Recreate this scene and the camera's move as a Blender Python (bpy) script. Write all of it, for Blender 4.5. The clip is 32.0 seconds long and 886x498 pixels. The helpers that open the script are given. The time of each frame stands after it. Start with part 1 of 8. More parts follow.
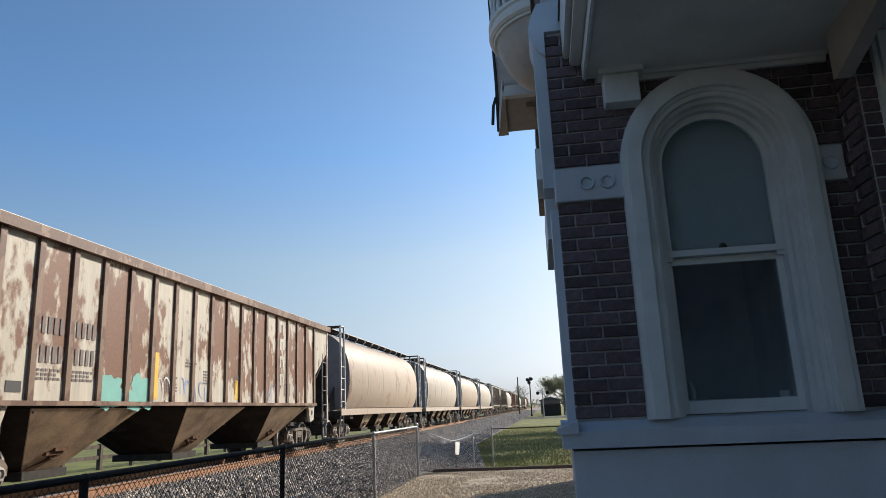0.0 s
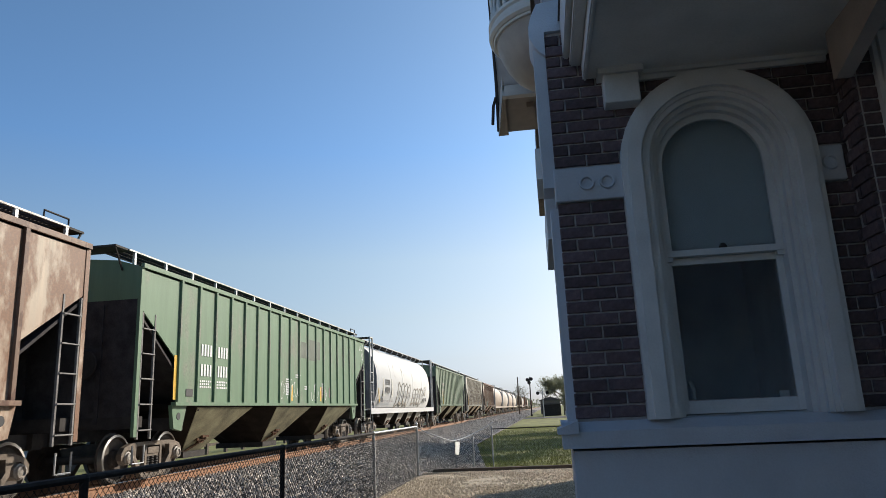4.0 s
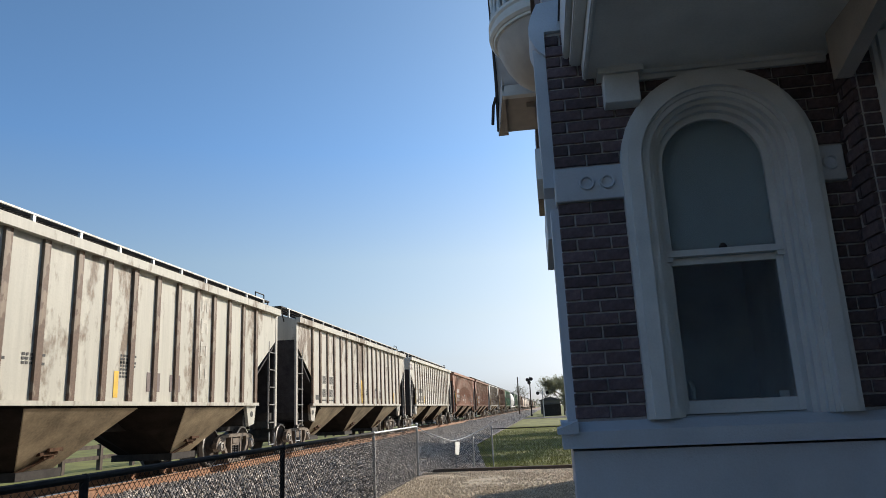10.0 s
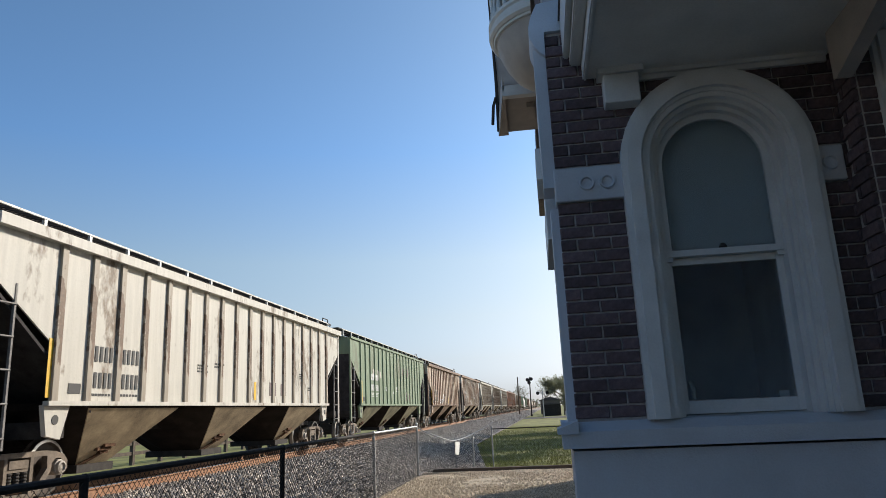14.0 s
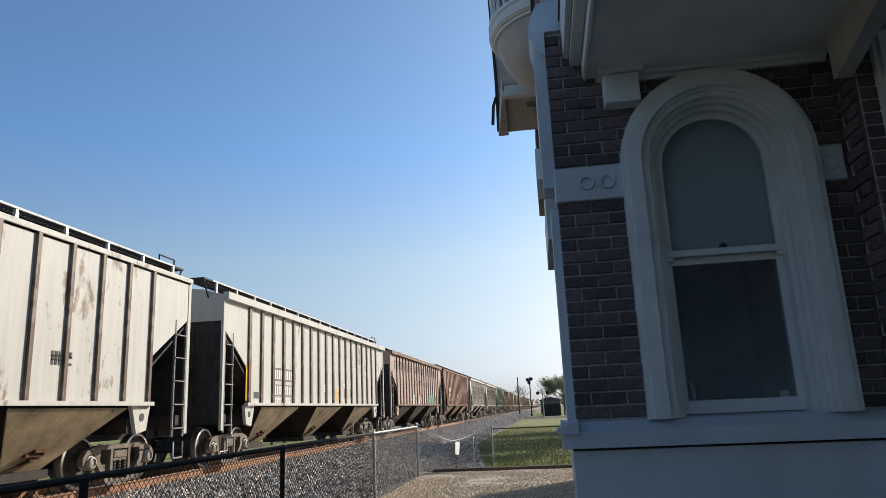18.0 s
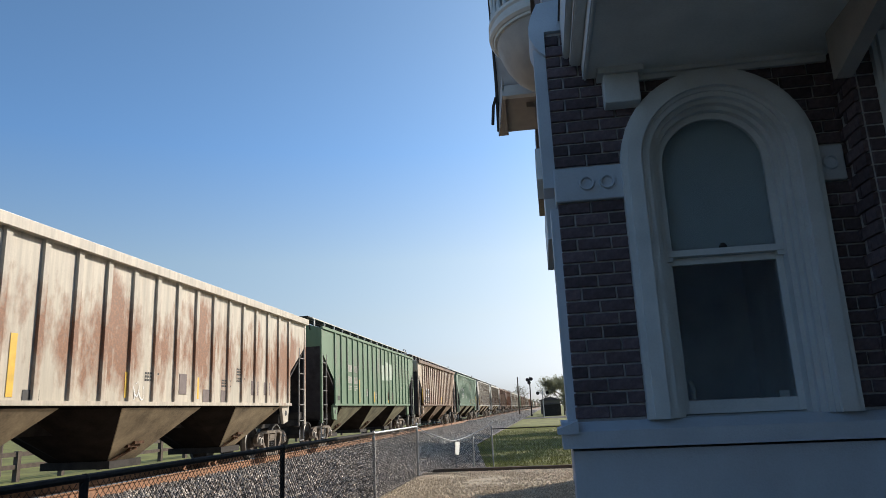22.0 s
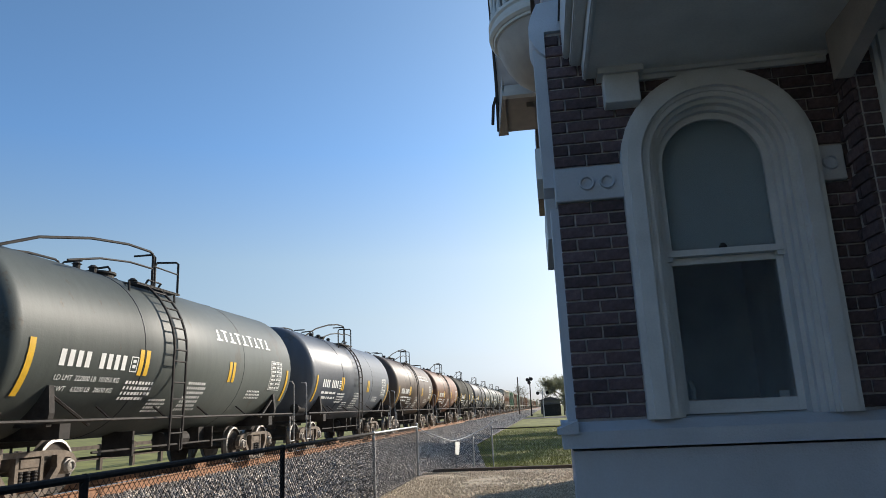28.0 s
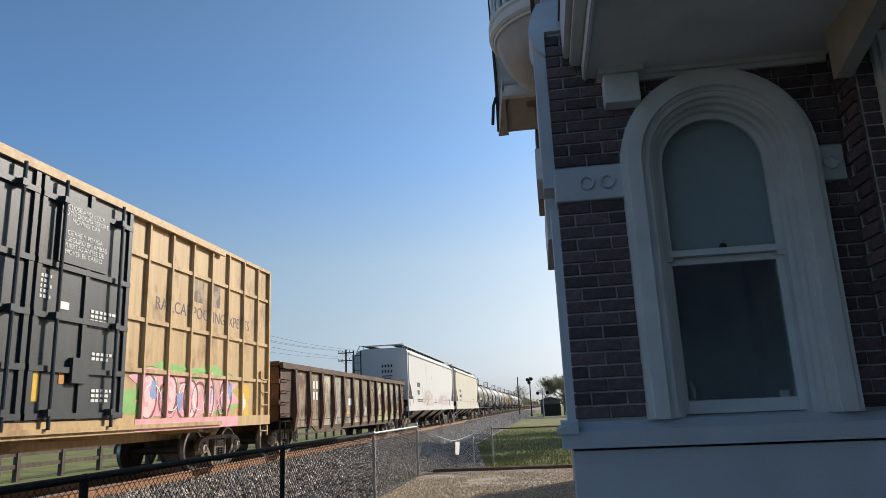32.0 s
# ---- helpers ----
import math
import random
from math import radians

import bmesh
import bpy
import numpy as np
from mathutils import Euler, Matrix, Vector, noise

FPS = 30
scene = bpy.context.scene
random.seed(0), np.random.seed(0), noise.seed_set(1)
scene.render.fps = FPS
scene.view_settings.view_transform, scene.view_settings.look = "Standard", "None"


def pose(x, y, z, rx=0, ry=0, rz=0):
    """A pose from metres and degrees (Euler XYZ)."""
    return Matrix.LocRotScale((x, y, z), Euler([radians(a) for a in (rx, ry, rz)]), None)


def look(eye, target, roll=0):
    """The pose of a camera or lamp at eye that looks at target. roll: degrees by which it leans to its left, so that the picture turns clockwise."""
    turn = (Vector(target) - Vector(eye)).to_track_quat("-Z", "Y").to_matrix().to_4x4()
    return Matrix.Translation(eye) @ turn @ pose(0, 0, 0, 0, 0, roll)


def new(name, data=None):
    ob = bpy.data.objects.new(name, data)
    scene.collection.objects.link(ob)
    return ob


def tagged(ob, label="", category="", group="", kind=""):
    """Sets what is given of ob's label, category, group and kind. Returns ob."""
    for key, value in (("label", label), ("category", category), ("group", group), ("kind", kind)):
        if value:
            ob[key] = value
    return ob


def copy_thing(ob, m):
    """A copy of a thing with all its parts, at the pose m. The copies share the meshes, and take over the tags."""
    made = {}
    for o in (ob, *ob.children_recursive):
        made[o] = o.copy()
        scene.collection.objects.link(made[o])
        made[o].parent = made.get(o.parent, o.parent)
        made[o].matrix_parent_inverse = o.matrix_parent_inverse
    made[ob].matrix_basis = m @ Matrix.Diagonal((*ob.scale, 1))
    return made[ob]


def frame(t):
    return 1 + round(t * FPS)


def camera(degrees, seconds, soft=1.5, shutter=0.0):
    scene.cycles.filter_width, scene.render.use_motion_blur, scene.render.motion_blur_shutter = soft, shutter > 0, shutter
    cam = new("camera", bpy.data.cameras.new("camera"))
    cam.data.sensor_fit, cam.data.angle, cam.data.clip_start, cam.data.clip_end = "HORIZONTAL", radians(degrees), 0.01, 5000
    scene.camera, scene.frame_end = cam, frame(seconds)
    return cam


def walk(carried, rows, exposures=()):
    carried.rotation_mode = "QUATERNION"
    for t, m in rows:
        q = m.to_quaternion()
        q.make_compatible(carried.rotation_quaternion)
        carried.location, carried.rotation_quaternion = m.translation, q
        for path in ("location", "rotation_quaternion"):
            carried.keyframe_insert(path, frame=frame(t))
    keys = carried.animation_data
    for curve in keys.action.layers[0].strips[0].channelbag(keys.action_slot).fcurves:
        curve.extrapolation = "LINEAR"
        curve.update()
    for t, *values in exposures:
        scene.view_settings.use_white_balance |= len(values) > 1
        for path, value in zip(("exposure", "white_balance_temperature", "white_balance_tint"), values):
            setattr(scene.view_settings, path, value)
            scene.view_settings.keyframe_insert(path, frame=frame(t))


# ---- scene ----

# ======== camera: it stands still beside the brick depot ========
EYE = (0.0, 0.0, 0.0)


def view_pose():
    yaw, pitch, roll = radians(7.8), radians(13.1), -2.6
    d = (-math.sin(yaw) * math.cos(pitch), math.cos(yaw) * math.cos(pitch), math.sin(pitch))
    return look(EYE, d, roll)


cam = camera(65.24, 32.0, soft=0.45, shutter=0.02)
walk(cam, [(0.0, view_pose()), (32.0, view_pose())], exposures=[(t, e, 6450.0, 10.0) for t, e in ((0.0, 0.18), (26.0, 0.2), (28.0, 0.28), (29.0, 0.22), (30.0, 0.02), (31.0, -0.04), (32.0, 0.04))])

# ======== world, sun ========
SUN_AZ, SUN_EL = radians(38.0), radians(26.0)      # azimuth from +y towards +x
world = bpy.data.worlds.new("world")
scene.world = world
world.use_nodes = True
wn = world.node_tree
sky = wn.nodes.new("ShaderNodeTexSky")
sky.sky_type, sky.sun_disc = "NISHITA", False
sky.sun_elevation, sky.sun_rotation = SUN_EL, SUN_AZ
sky.air_density, sky.dust_density, sky.ozone_density = 1.0, 1.5, 3.2
wn.nodes["Background"].inputs["Strength"].default_value = 0.120
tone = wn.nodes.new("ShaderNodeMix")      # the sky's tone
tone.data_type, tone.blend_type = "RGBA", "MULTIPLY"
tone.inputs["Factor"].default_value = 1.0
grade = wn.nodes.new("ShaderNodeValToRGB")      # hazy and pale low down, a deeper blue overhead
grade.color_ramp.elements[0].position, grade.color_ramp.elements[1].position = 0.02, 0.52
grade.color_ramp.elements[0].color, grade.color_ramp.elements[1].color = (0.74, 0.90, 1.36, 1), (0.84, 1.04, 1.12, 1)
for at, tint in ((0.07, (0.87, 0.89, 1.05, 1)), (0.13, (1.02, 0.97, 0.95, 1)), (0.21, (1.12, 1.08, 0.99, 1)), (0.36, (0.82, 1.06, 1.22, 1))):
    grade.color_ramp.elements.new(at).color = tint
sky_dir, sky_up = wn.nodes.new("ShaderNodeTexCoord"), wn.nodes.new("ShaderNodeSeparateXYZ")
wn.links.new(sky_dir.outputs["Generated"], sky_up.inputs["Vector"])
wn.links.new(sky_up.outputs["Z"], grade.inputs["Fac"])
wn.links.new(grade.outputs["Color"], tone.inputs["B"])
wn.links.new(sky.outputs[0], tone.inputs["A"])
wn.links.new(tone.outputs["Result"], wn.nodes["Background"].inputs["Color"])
sun_data = bpy.data.lights.new("sun", "SUN")
sun_data.energy, sun_data.angle, sun_data.color = 4.85, radians(0.53), (1.0, 0.90, 0.78)
sun = new("sun", sun_data)
SUN_DIR = Vector((math.cos(SUN_EL) * math.sin(SUN_AZ), math.cos(SUN_EL) * math.cos(SUN_AZ), math.sin(SUN_EL)))
sun.matrix_world = look(SUN_DIR * 60, (0, 0, 0))

# ======== plan ========
GROUND = -1.65          # ground at the depot, below the eye
RAIL = -1.08            # top of the rails
TRACK = -9.0            # centre line of the track


# ======== materials ========
def mat(name, color, rough=0.6, metal=0.0, scale=4.0, vary=0.25, bump=0.15, fine=60.0, spec=0.5):
    """A surface with colour variation at two scales and fine relief."""
    m = bpy.data.materials.new(name)
    m.use_nodes = True
    nt = m.node_tree
    b = nt.nodes["Principled BSDF"]
    b.inputs["Roughness"].default_value, b.inputs["Metallic"].default_value = rough, metal
    b.inputs["Specular IOR Level"].default_value = spec
    tc = nt.nodes.new("ShaderNodeTexCoord")
    big, small = nt.nodes.new("ShaderNodeTexNoise"), nt.nodes.new("ShaderNodeTexNoise")
    big.inputs["Scale"].default_value, small.inputs["Scale"].default_value = scale, fine
    big.inputs["Detail"].default_value, small.inputs["Detail"].default_value = 4, 3
    for n in (big, small):
        nt.links.new(tc.outputs["Object"], n.inputs["Vector"])
    mixf = nt.nodes.new("ShaderNodeMath")
    mixf.operation = "MULTIPLY_ADD"
    nt.links.new(small.outputs["Fac"], mixf.inputs[0])
    mixf.inputs[1].default_value = 0.4
    nt.links.new(big.outputs["Fac"], mixf.inputs[2])
    ramp = nt.nodes.new("ShaderNodeValToRGB")
    c = Vector(color)
    ramp.color_ramp.elements[0].position, ramp.color_ramp.elements[1].position = 0.45, 0.95
    ramp.color_ramp.elements[0].color = (*(c * (1 - vary)), 1)
    ramp.color_ramp.elements[1].color = (*[min(1, v * (1 + vary)) for v in c], 1)
    nt.links.new(mixf.outputs[0], ramp.inputs["Fac"])
    nt.links.new(ramp.outputs["Color"], b.inputs["Base Color"])
    if bump:
        bp = nt.nodes.new("ShaderNodeBump")
        bp.inputs["Strength"].default_value, bp.inputs["Distance"].default_value = bump, 0.01
        nt.links.new(small.outputs["Fac"], bp.inputs["Height"])
        nt.links.new(bp.outputs["Normal"], b.inputs["Normal"])
    return m


def flat(name, color, rough=0.6, metal=0.0):
    m = bpy.data.materials.new(name)
    m.use_nodes = True
    b = m.node_tree.nodes["Principled BSDF"]
    b.inputs["Base Color"].default_value = (*color, 1)
    b.inputs["Roughness"].default_value, b.inputs["Metallic"].default_value = rough, metal
    return m


def car_paint(name, color, second, amount, rough=0.55, streak=0.35, seed=0.0, patch=0.9, band=0.0, soft=0.04, tall=0.55, chips=0.55, spec=0.35, pan=0.0, mid=0.0):
    """Weathered paint: patches of a second colour (rust or bare primer), streaks that run down, dirt."""
    color, second = [v * 0.72 for v in color], [v * 0.76 for v in second]
    m = bpy.data.materials.new(name)
    m.use_nodes = True
    nt = m.node_tree
    b = nt.nodes["Principled BSDF"]
    b.inputs["Roughness"].default_value, b.inputs["Specular IOR Level"].default_value = rough, spec
    tc = nt.nodes.new("ShaderNodeTexCoord")

    def noise_at(sx, sy, sz, scale, detail, off):
        mp = nt.nodes.new("ShaderNodeMapping")
        mp.inputs["Scale"].default_value = (sx, sy, sz)
        mp.inputs["Location"].default_value = (off, off * 1.7, off * 0.3)
        nt.links.new(tc.outputs["Object"], mp.inputs["Vector"])
        n = nt.nodes.new("ShaderNodeTexNoise")
        n.inputs["Scale"].default_value, n.inputs["Detail"].default_value = scale, detail
        n.inputs["Roughness"].default_value = 0.62
        nt.links.new(mp.outputs["Vector"], n.inputs["Vector"])
        return n.outputs["Fac"]

    def mix(fac, a, c2):
        mx = nt.nodes.new("ShaderNodeMix")
        mx.data_type = "RGBA"
        for sock, v in ((mx.inputs["Factor"], fac), (mx.inputs["A"], a), (mx.inputs["B"], c2)):
            if isinstance(v, bpy.types.NodeSocket):
                nt.links.new(v, sock)
            elif isinstance(v, (int, float)):
                sock.default_value = v
            else:
                sock.default_value = (*v, 1)
        return mx.outputs["Result"]

    def ramp(src, lo, hi, a=0.0, z=1.0):
        r = nt.nodes.new("ShaderNodeMapRange")
        r.inputs["From Min"].default_value, r.inputs["From Max"].default_value = lo, hi
        r.inputs["To Min"].default_value, r.inputs["To Max"].default_value = a, z
        nt.links.new(src, r.inputs["Value"])
        return r.outputs["Result"]
    big = noise_at(1, 1.0, tall, patch, 7, seed)
    run = noise_at(4, 5.0, 0.35, 1.4, 5, seed + 3)
    fine = noise_at(1, 1, 1, 22, 4, seed + 7)
    rim = noise_at(3, 11.0, 0.16, 1.2, 6, seed + 11)
    c0 = mix(ramp(run, 0.35, 0.68, 0.0, min(1.0, streak * 1.25)), color, [v * 0.5 for v in color])
    c1 = mix(ramp(rim, 0.56, 0.70, 0.0, streak), c0, [0.5 * v + 0.5 * u for u, v in zip(second, color)])
    edge = 0.68 - 0.4 * amount
    chip = noise_at(1, 1.6, 0.8, 3.4, 9, seed + 17)
    jag = nt.nodes.new("ShaderNodeMath")
    jag.operation = "MULTIPLY_ADD"
    nt.links.new(chip, jag.inputs[0])
    jag.inputs[1].default_value = chips
    nt.links.new(big, jag.inputs[2])
    spread = jag.outputs[0]

    def math2(op, a, b):
        n = nt.nodes.new("ShaderNodeMath")
        n.operation = op
        for sock, v in zip(n.inputs, (a, b)):
            if isinstance(v, bpy.types.NodeSocket):
                nt.links.new(v, sock)
            else:
                sock.default_value = v
        return n.outputs[0]
    if pan or mid:
        axes = nt.nodes.new("ShaderNodeSeparateXYZ")
        nt.links.new(tc.outputs["Object"], axes.inputs["Vector"])
    if pan:      # each panel between two ribs has worn in its own way
        cell = math2("FLOOR", math2("DIVIDE", math2("ADD", axes.outputs["Y"], 6.79), 0.7988), 0.0)
        white = nt.nodes.new("ShaderNodeTexWhiteNoise")
        white.noise_dimensions = "1D"
        nt.links.new(math2("ADD", cell, seed * 3.7), white.inputs["W"])
        spread = math2("ADD", spread, math2("MULTIPLY", math2("SUBTRACT", white.outputs["Value"], 0.5), pan))
    if mid:      # rust sits thickest half-way up the side
        off = math2("SUBTRACT", axes.outputs["Z"], 2.6)
        spread = math2("SUBTRACT", spread, math2("MULTIPLY", math2("MULTIPLY", off, off), mid))
    c2 = mix(ramp(spread, edge + 0.02 + chips / 2 - soft / 2, edge + 0.02 + chips / 2 + soft / 2), c1, mix(ramp(fine, 0.35, 0.65), second, [v * 0.62 for v in second]))
    if band:      # an old stain along the lower half, its upper edge ragged and running down
        sep = nt.nodes.new("ShaderNodeSeparateXYZ")
        nt.links.new(tc.outputs["Object"], sep.inputs["Vector"])
        wob = nt.nodes.new("ShaderNodeMath")
        wob.operation = "MULTIPLY_ADD"
        nt.links.new(run, wob.inputs[0])
        wob.inputs[1].default_value = 3.2
        nt.links.new(sep.outputs["Z"], wob.inputs[2])
        c2 = mix(ramp(wob.outputs[0], 4.1, 4.5, band, 0.0), c2, second)
    c3 = mix(ramp(fine, 0.55, 0.8, 0.0, 0.35), c2, [v * 0.55 + 0.02 for v in color])
    nt.links.new(c3, b.inputs["Base Color"])
    bp = nt.nodes.new("ShaderNodeBump")
    bp.inputs["Strength"].default_value, bp.inputs["Distance"].default_value = 0.2, 0.01
    nt.links.new(fine, bp.inputs["Height"])
    nt.links.new(bp.outputs["Normal"], b.inputs["Normal"])
    return m


M = {}
M["brick"] = mat("brick", (0.12, 0.085, 0.085), 0.85, 0, 14, 0.45, 0.5, 120)
M["mortar"] = mat("mortar", (0.42, 0.40, 0.40), 0.95, 0, 20, 0.2, 0.4, 200)
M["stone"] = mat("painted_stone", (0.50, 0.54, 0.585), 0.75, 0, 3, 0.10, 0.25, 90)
M["trim"] = mat("trim_paint", (0.60, 0.62, 0.615), 0.55, 0, 5, 0.10, 0.12, 80)
M["cream"] = mat("cream_paint", (0.37, 0.335, 0.30), 0.6, 0, 4, 0.15, 0.12, 80)
M["soffit"] = mat("soffit_paint", (0.70, 0.69, 0.65), 0.7, 0, 3, 0.12, 0.1, 60)
M["shade"] = mat("roller_shade", (0.42, 0.47, 0.49), 0.8, 0, 6, 0.06, 0.05, 300)
M["dark_room"] = mat("dim_room_plaster", (0.74, 0.80, 0.88), 0.9, 0, 3, 0.2, 0.1, 40)
M["roof"] = mat("roof_slate", (0.10, 0.09, 0.09), 0.8, 0, 8, 0.3, 0.4, 40)
M["end_paint"] = mat("blue_grey_end_paint", (0.17, 0.185, 0.215), 0.6, 0, 3, 0.2, 0.1, 40)
# shade on the wagon ends and slope sheets, put into the base colour
M["end_shade"] = mat("sooty_end_paint", (0.048, 0.043, 0.043), 0.8, 0, 5, 0.4, 0.2, 40, spec=0.2)
M["steel"] = mat("dark_steel", (0.042, 0.037, 0.033), 0.7, 0, 6, 0.4, 0.3, 50, spec=0.2)
M["ladder"] = mat("dull_ladder_steel", (0.24, 0.23, 0.215), 0.7, 0, 8, 0.35, 0.1, 60, spec=0.2)
M["bearing"] = mat("worn_bearing_cap", (0.32, 0.285, 0.24), 0.6, 0, 20, 0.4, 0.2, 90)
M["walk"] = mat("weathered_grating", (0.48, 0.46, 0.43), 0.6, 0.3, 6, 0.4, 0.2, 50)
M["truck"] = mat("dirty_cast_steel", (0.165, 0.130, 0.097), 0.75, 0.1, 6, 0.45, 0.4, 50)
M["wheel"] = mat("wheel_steel", (0.080, 0.063, 0.050), 0.8, 0.0, 5, 0.4, 0.2, 40)
M["tread"] = flat("polished_tread", (0.40, 0.38, 0.35), 0.4, 1.0)
M["rail"] = mat("rusty_rail", (0.31, 0.165, 0.09), 0.8, 0.1, 10, 0.35, 0.3, 80)
M["railhead"] = flat("polished_railhead", (0.6, 0.58, 0.55), 0.22, 1.0)
M["tie"] = mat("weathered_tie", (0.13, 0.10, 0.08), 0.9, 0, 5, 0.4, 0.6, 60)
M["ballast"] = mat("ballast_stone", (0.23, 0.195, 0.17), 0.9, 0, 9, 0.55, 0.6, 30)
M["dirt"] = mat("tan_gravel", (0.43, 0.345, 0.24), 0.95, 0, 3, 0.3, 0.8, 45)
M["paving"] = mat("dark_paving", (0.16, 0.15, 0.14), 0.9, 0, 4, 0.25, 0.4, 60)
M["grass"] = mat("grass_ground", (0.165, 0.165, 0.034), 0.95, 0, 0.7, 0.45, 0.6, 14)
M["blade"] = mat("grass_blade", (0.27, 0.28, 0.07), 0.8, 0, 0.9, 0.45, 0.0, 14)
M["asphalt"] = mat("asphalt", (0.06, 0.058, 0.055), 0.9, 0, 2, 0.25, 0.5, 50)
# near-black for the bay slopes: their shade as base colour
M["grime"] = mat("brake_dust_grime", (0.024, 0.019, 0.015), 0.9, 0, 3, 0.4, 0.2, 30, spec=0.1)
M["bay"] = mat("dusty_bay_paint", (0.34, 0.265, 0.165), 0.8, 0, 2.0, 0.5, 0.2, 24)
M["bay_green"] = mat("olive_bay_paint", (0.28, 0.255, 0.155), 0.8, 0, 2.0, 0.55, 0.2, 24)
M["bay_brown"] = mat("brown_bay_paint", (0.29, 0.20, 0.125), 0.8, 0, 2.0, 0.55, 0.2, 24)
M["bay_white"] = mat("pale_bay_paint", (0.42, 0.39, 0.33), 0.8, 0, 2.0, 0.3, 0.2, 24)
M["latch"] = mat("rusted_latch_steel", (0.10, 0.055, 0.032), 0.85, 0, 8, 0.5, 0.3, 40, spec=0.15)
# bay sides of the pink-tan wagon, painted as dark as their shade
M["bay_side_shade"] = mat("dark_bay_paint", (0.08, 0.062, 0.048), 0.85, 0, 2.0, 0.5, 0.2, 24)
M["teal"] = mat("teal_spray", (0.16, 0.42, 0.36), 0.6, 0, 3, 0.15, 0, 40)
M["blue_spray"] = mat("blue_spray", (0.22, 0.30, 0.55), 0.6, 0, 3, 0.2, 0, 40)
M["pink"] = mat("pink_spray", (0.78, 0.36, 0.41), 0.6, 0, 3, 0.2, 0, 40)
M["pink_light"] = mat("pale_pink_spray", (0.88, 0.55, 0.56), 0.6, 0, 3, 0.2, 0, 40)
M["lime"] = mat("lime_spray", (0.25, 0.50, 0.14), 0.6, 0, 3, 0.2, 0, 40)
M["maroon"] = mat("maroon_spray", (0.22, 0.05, 0.05), 0.6, 0, 3, 0.2, 0, 40)
M["orange"] = mat("orange_paint", (0.62, 0.27, 0.04), 0.6, 0, 3, 0.2, 0, 40)
M["faded"] = mat("faded_grey_lettering", (0.17, 0.13, 0.12), 0.7, 0, 6, 0.2, 0, 60)
M["worn_white"] = mat("worn_white_panel", (0.50, 0.47, 0.40), 0.7, 0, 5, 0.3, 0, 40)
M["smear"] = mat("faint_brown_smear", (0.42, 0.37, 0.30), 0.8, 0, 4, 0.3, 0, 30)
M["pale_green"] = mat("pale_green_patch", (0.40, 0.47, 0.37), 0.7, 0, 2, 0.25, 0, 30)
M["dull_green"] = mat("dull_green_patch", (0.115, 0.135, 0.10), 0.7, 0, 2, 0.3, 0, 30)
M["wire"] = mat("dull_fence_wire", (0.14, 0.135, 0.13), 0.85, 0, 10, 0.3, 0, 80, spec=0.15)
M["dark_wire"] = mat("dark_fence_wire", (0.05, 0.05, 0.048), 0.9, 0, 10, 0.3, 0, 80, spec=0.1)
M["galv"] = mat("galvanised_steel", (0.40, 0.41, 0.41), 0.5, 0.6, 10, 0.25, 0.1, 80)
M["black_rail"] = mat("dark_coated_rail", (0.024, 0.022, 0.021), 0.75, 0, 8, 0.35, 0.1, 60, spec=0.15)
M["wood"] = mat("creosoted_wood", (0.11, 0.085, 0.065), 0.9, 0, 4, 0.4, 0.5, 40)
M["bark"] = mat("bark", (0.13, 0.105, 0.085), 0.95, 0, 8, 0.35, 0.5, 40)
M["leaf"] = mat("spring_leaf", (0.19, 0.185, 0.13), 0.8, 0, 0.8, 0.4, 0.0, 8)
M["twig"] = mat("bare_twig", (0.23, 0.195, 0.165), 0.95, 0, 3, 0.35, 0.0, 20)
M["white"] = mat("white_lettering", (0.78, 0.78, 0.75), 0.6, 0, 8, 0.08, 0.0, 60)
M["ink"] = mat("black_lettering", (0.03, 0.03, 0.03), 0.6, 0, 8, 0.1, 0.0, 60)
M["yellow"] = mat("yellow_reflector", (0.75, 0.45, 0.03), 0.45, 0, 8, 0.15, 0.0, 60)
M["plate"] = flat("white_tag", (0.8, 0.8, 0.78), 0.5)
_nt = M["leaf"].node_tree      # thin leaves let light through
_tr, _mx = _nt.nodes.new("ShaderNodeBsdfTranslucent"), _nt.nodes.new("ShaderNodeMixShader")
_tr.inputs["Color"].default_value = (0.27, 0.28, 0.17, 1)
_mx.inputs[0].default_value = 0.5
_nt.links.new(_nt.nodes["Principled BSDF"].outputs[0], _mx.inputs[1])
_nt.links.new(_tr.outputs[0], _mx.inputs[2])
_nt.links.new(_mx.outputs[0], _nt.nodes["Material Output"].inputs["Surface"])
M["cloth_tag"] = flat("thin_white_cloth", (0.85, 0.85, 0.83), 0.8)
_nt = M["cloth_tag"].node_tree      # thin cloth lets light through
_tr, _mx = _nt.nodes.new("ShaderNodeBsdfTranslucent"), _nt.nodes.new("ShaderNodeMixShader")
_tr.inputs["Color"].default_value = (0.85, 0.85, 0.83, 1)
_mx.inputs[0].default_value = 0.9
_nt.links.new(_nt.nodes["Principled BSDF"].outputs[0], _mx.inputs[1])
_nt.links.new(_tr.outputs[0], _mx.inputs[2])
_nt.links.new(_mx.outputs[0], _nt.nodes["Material Output"].inputs["Surface"])

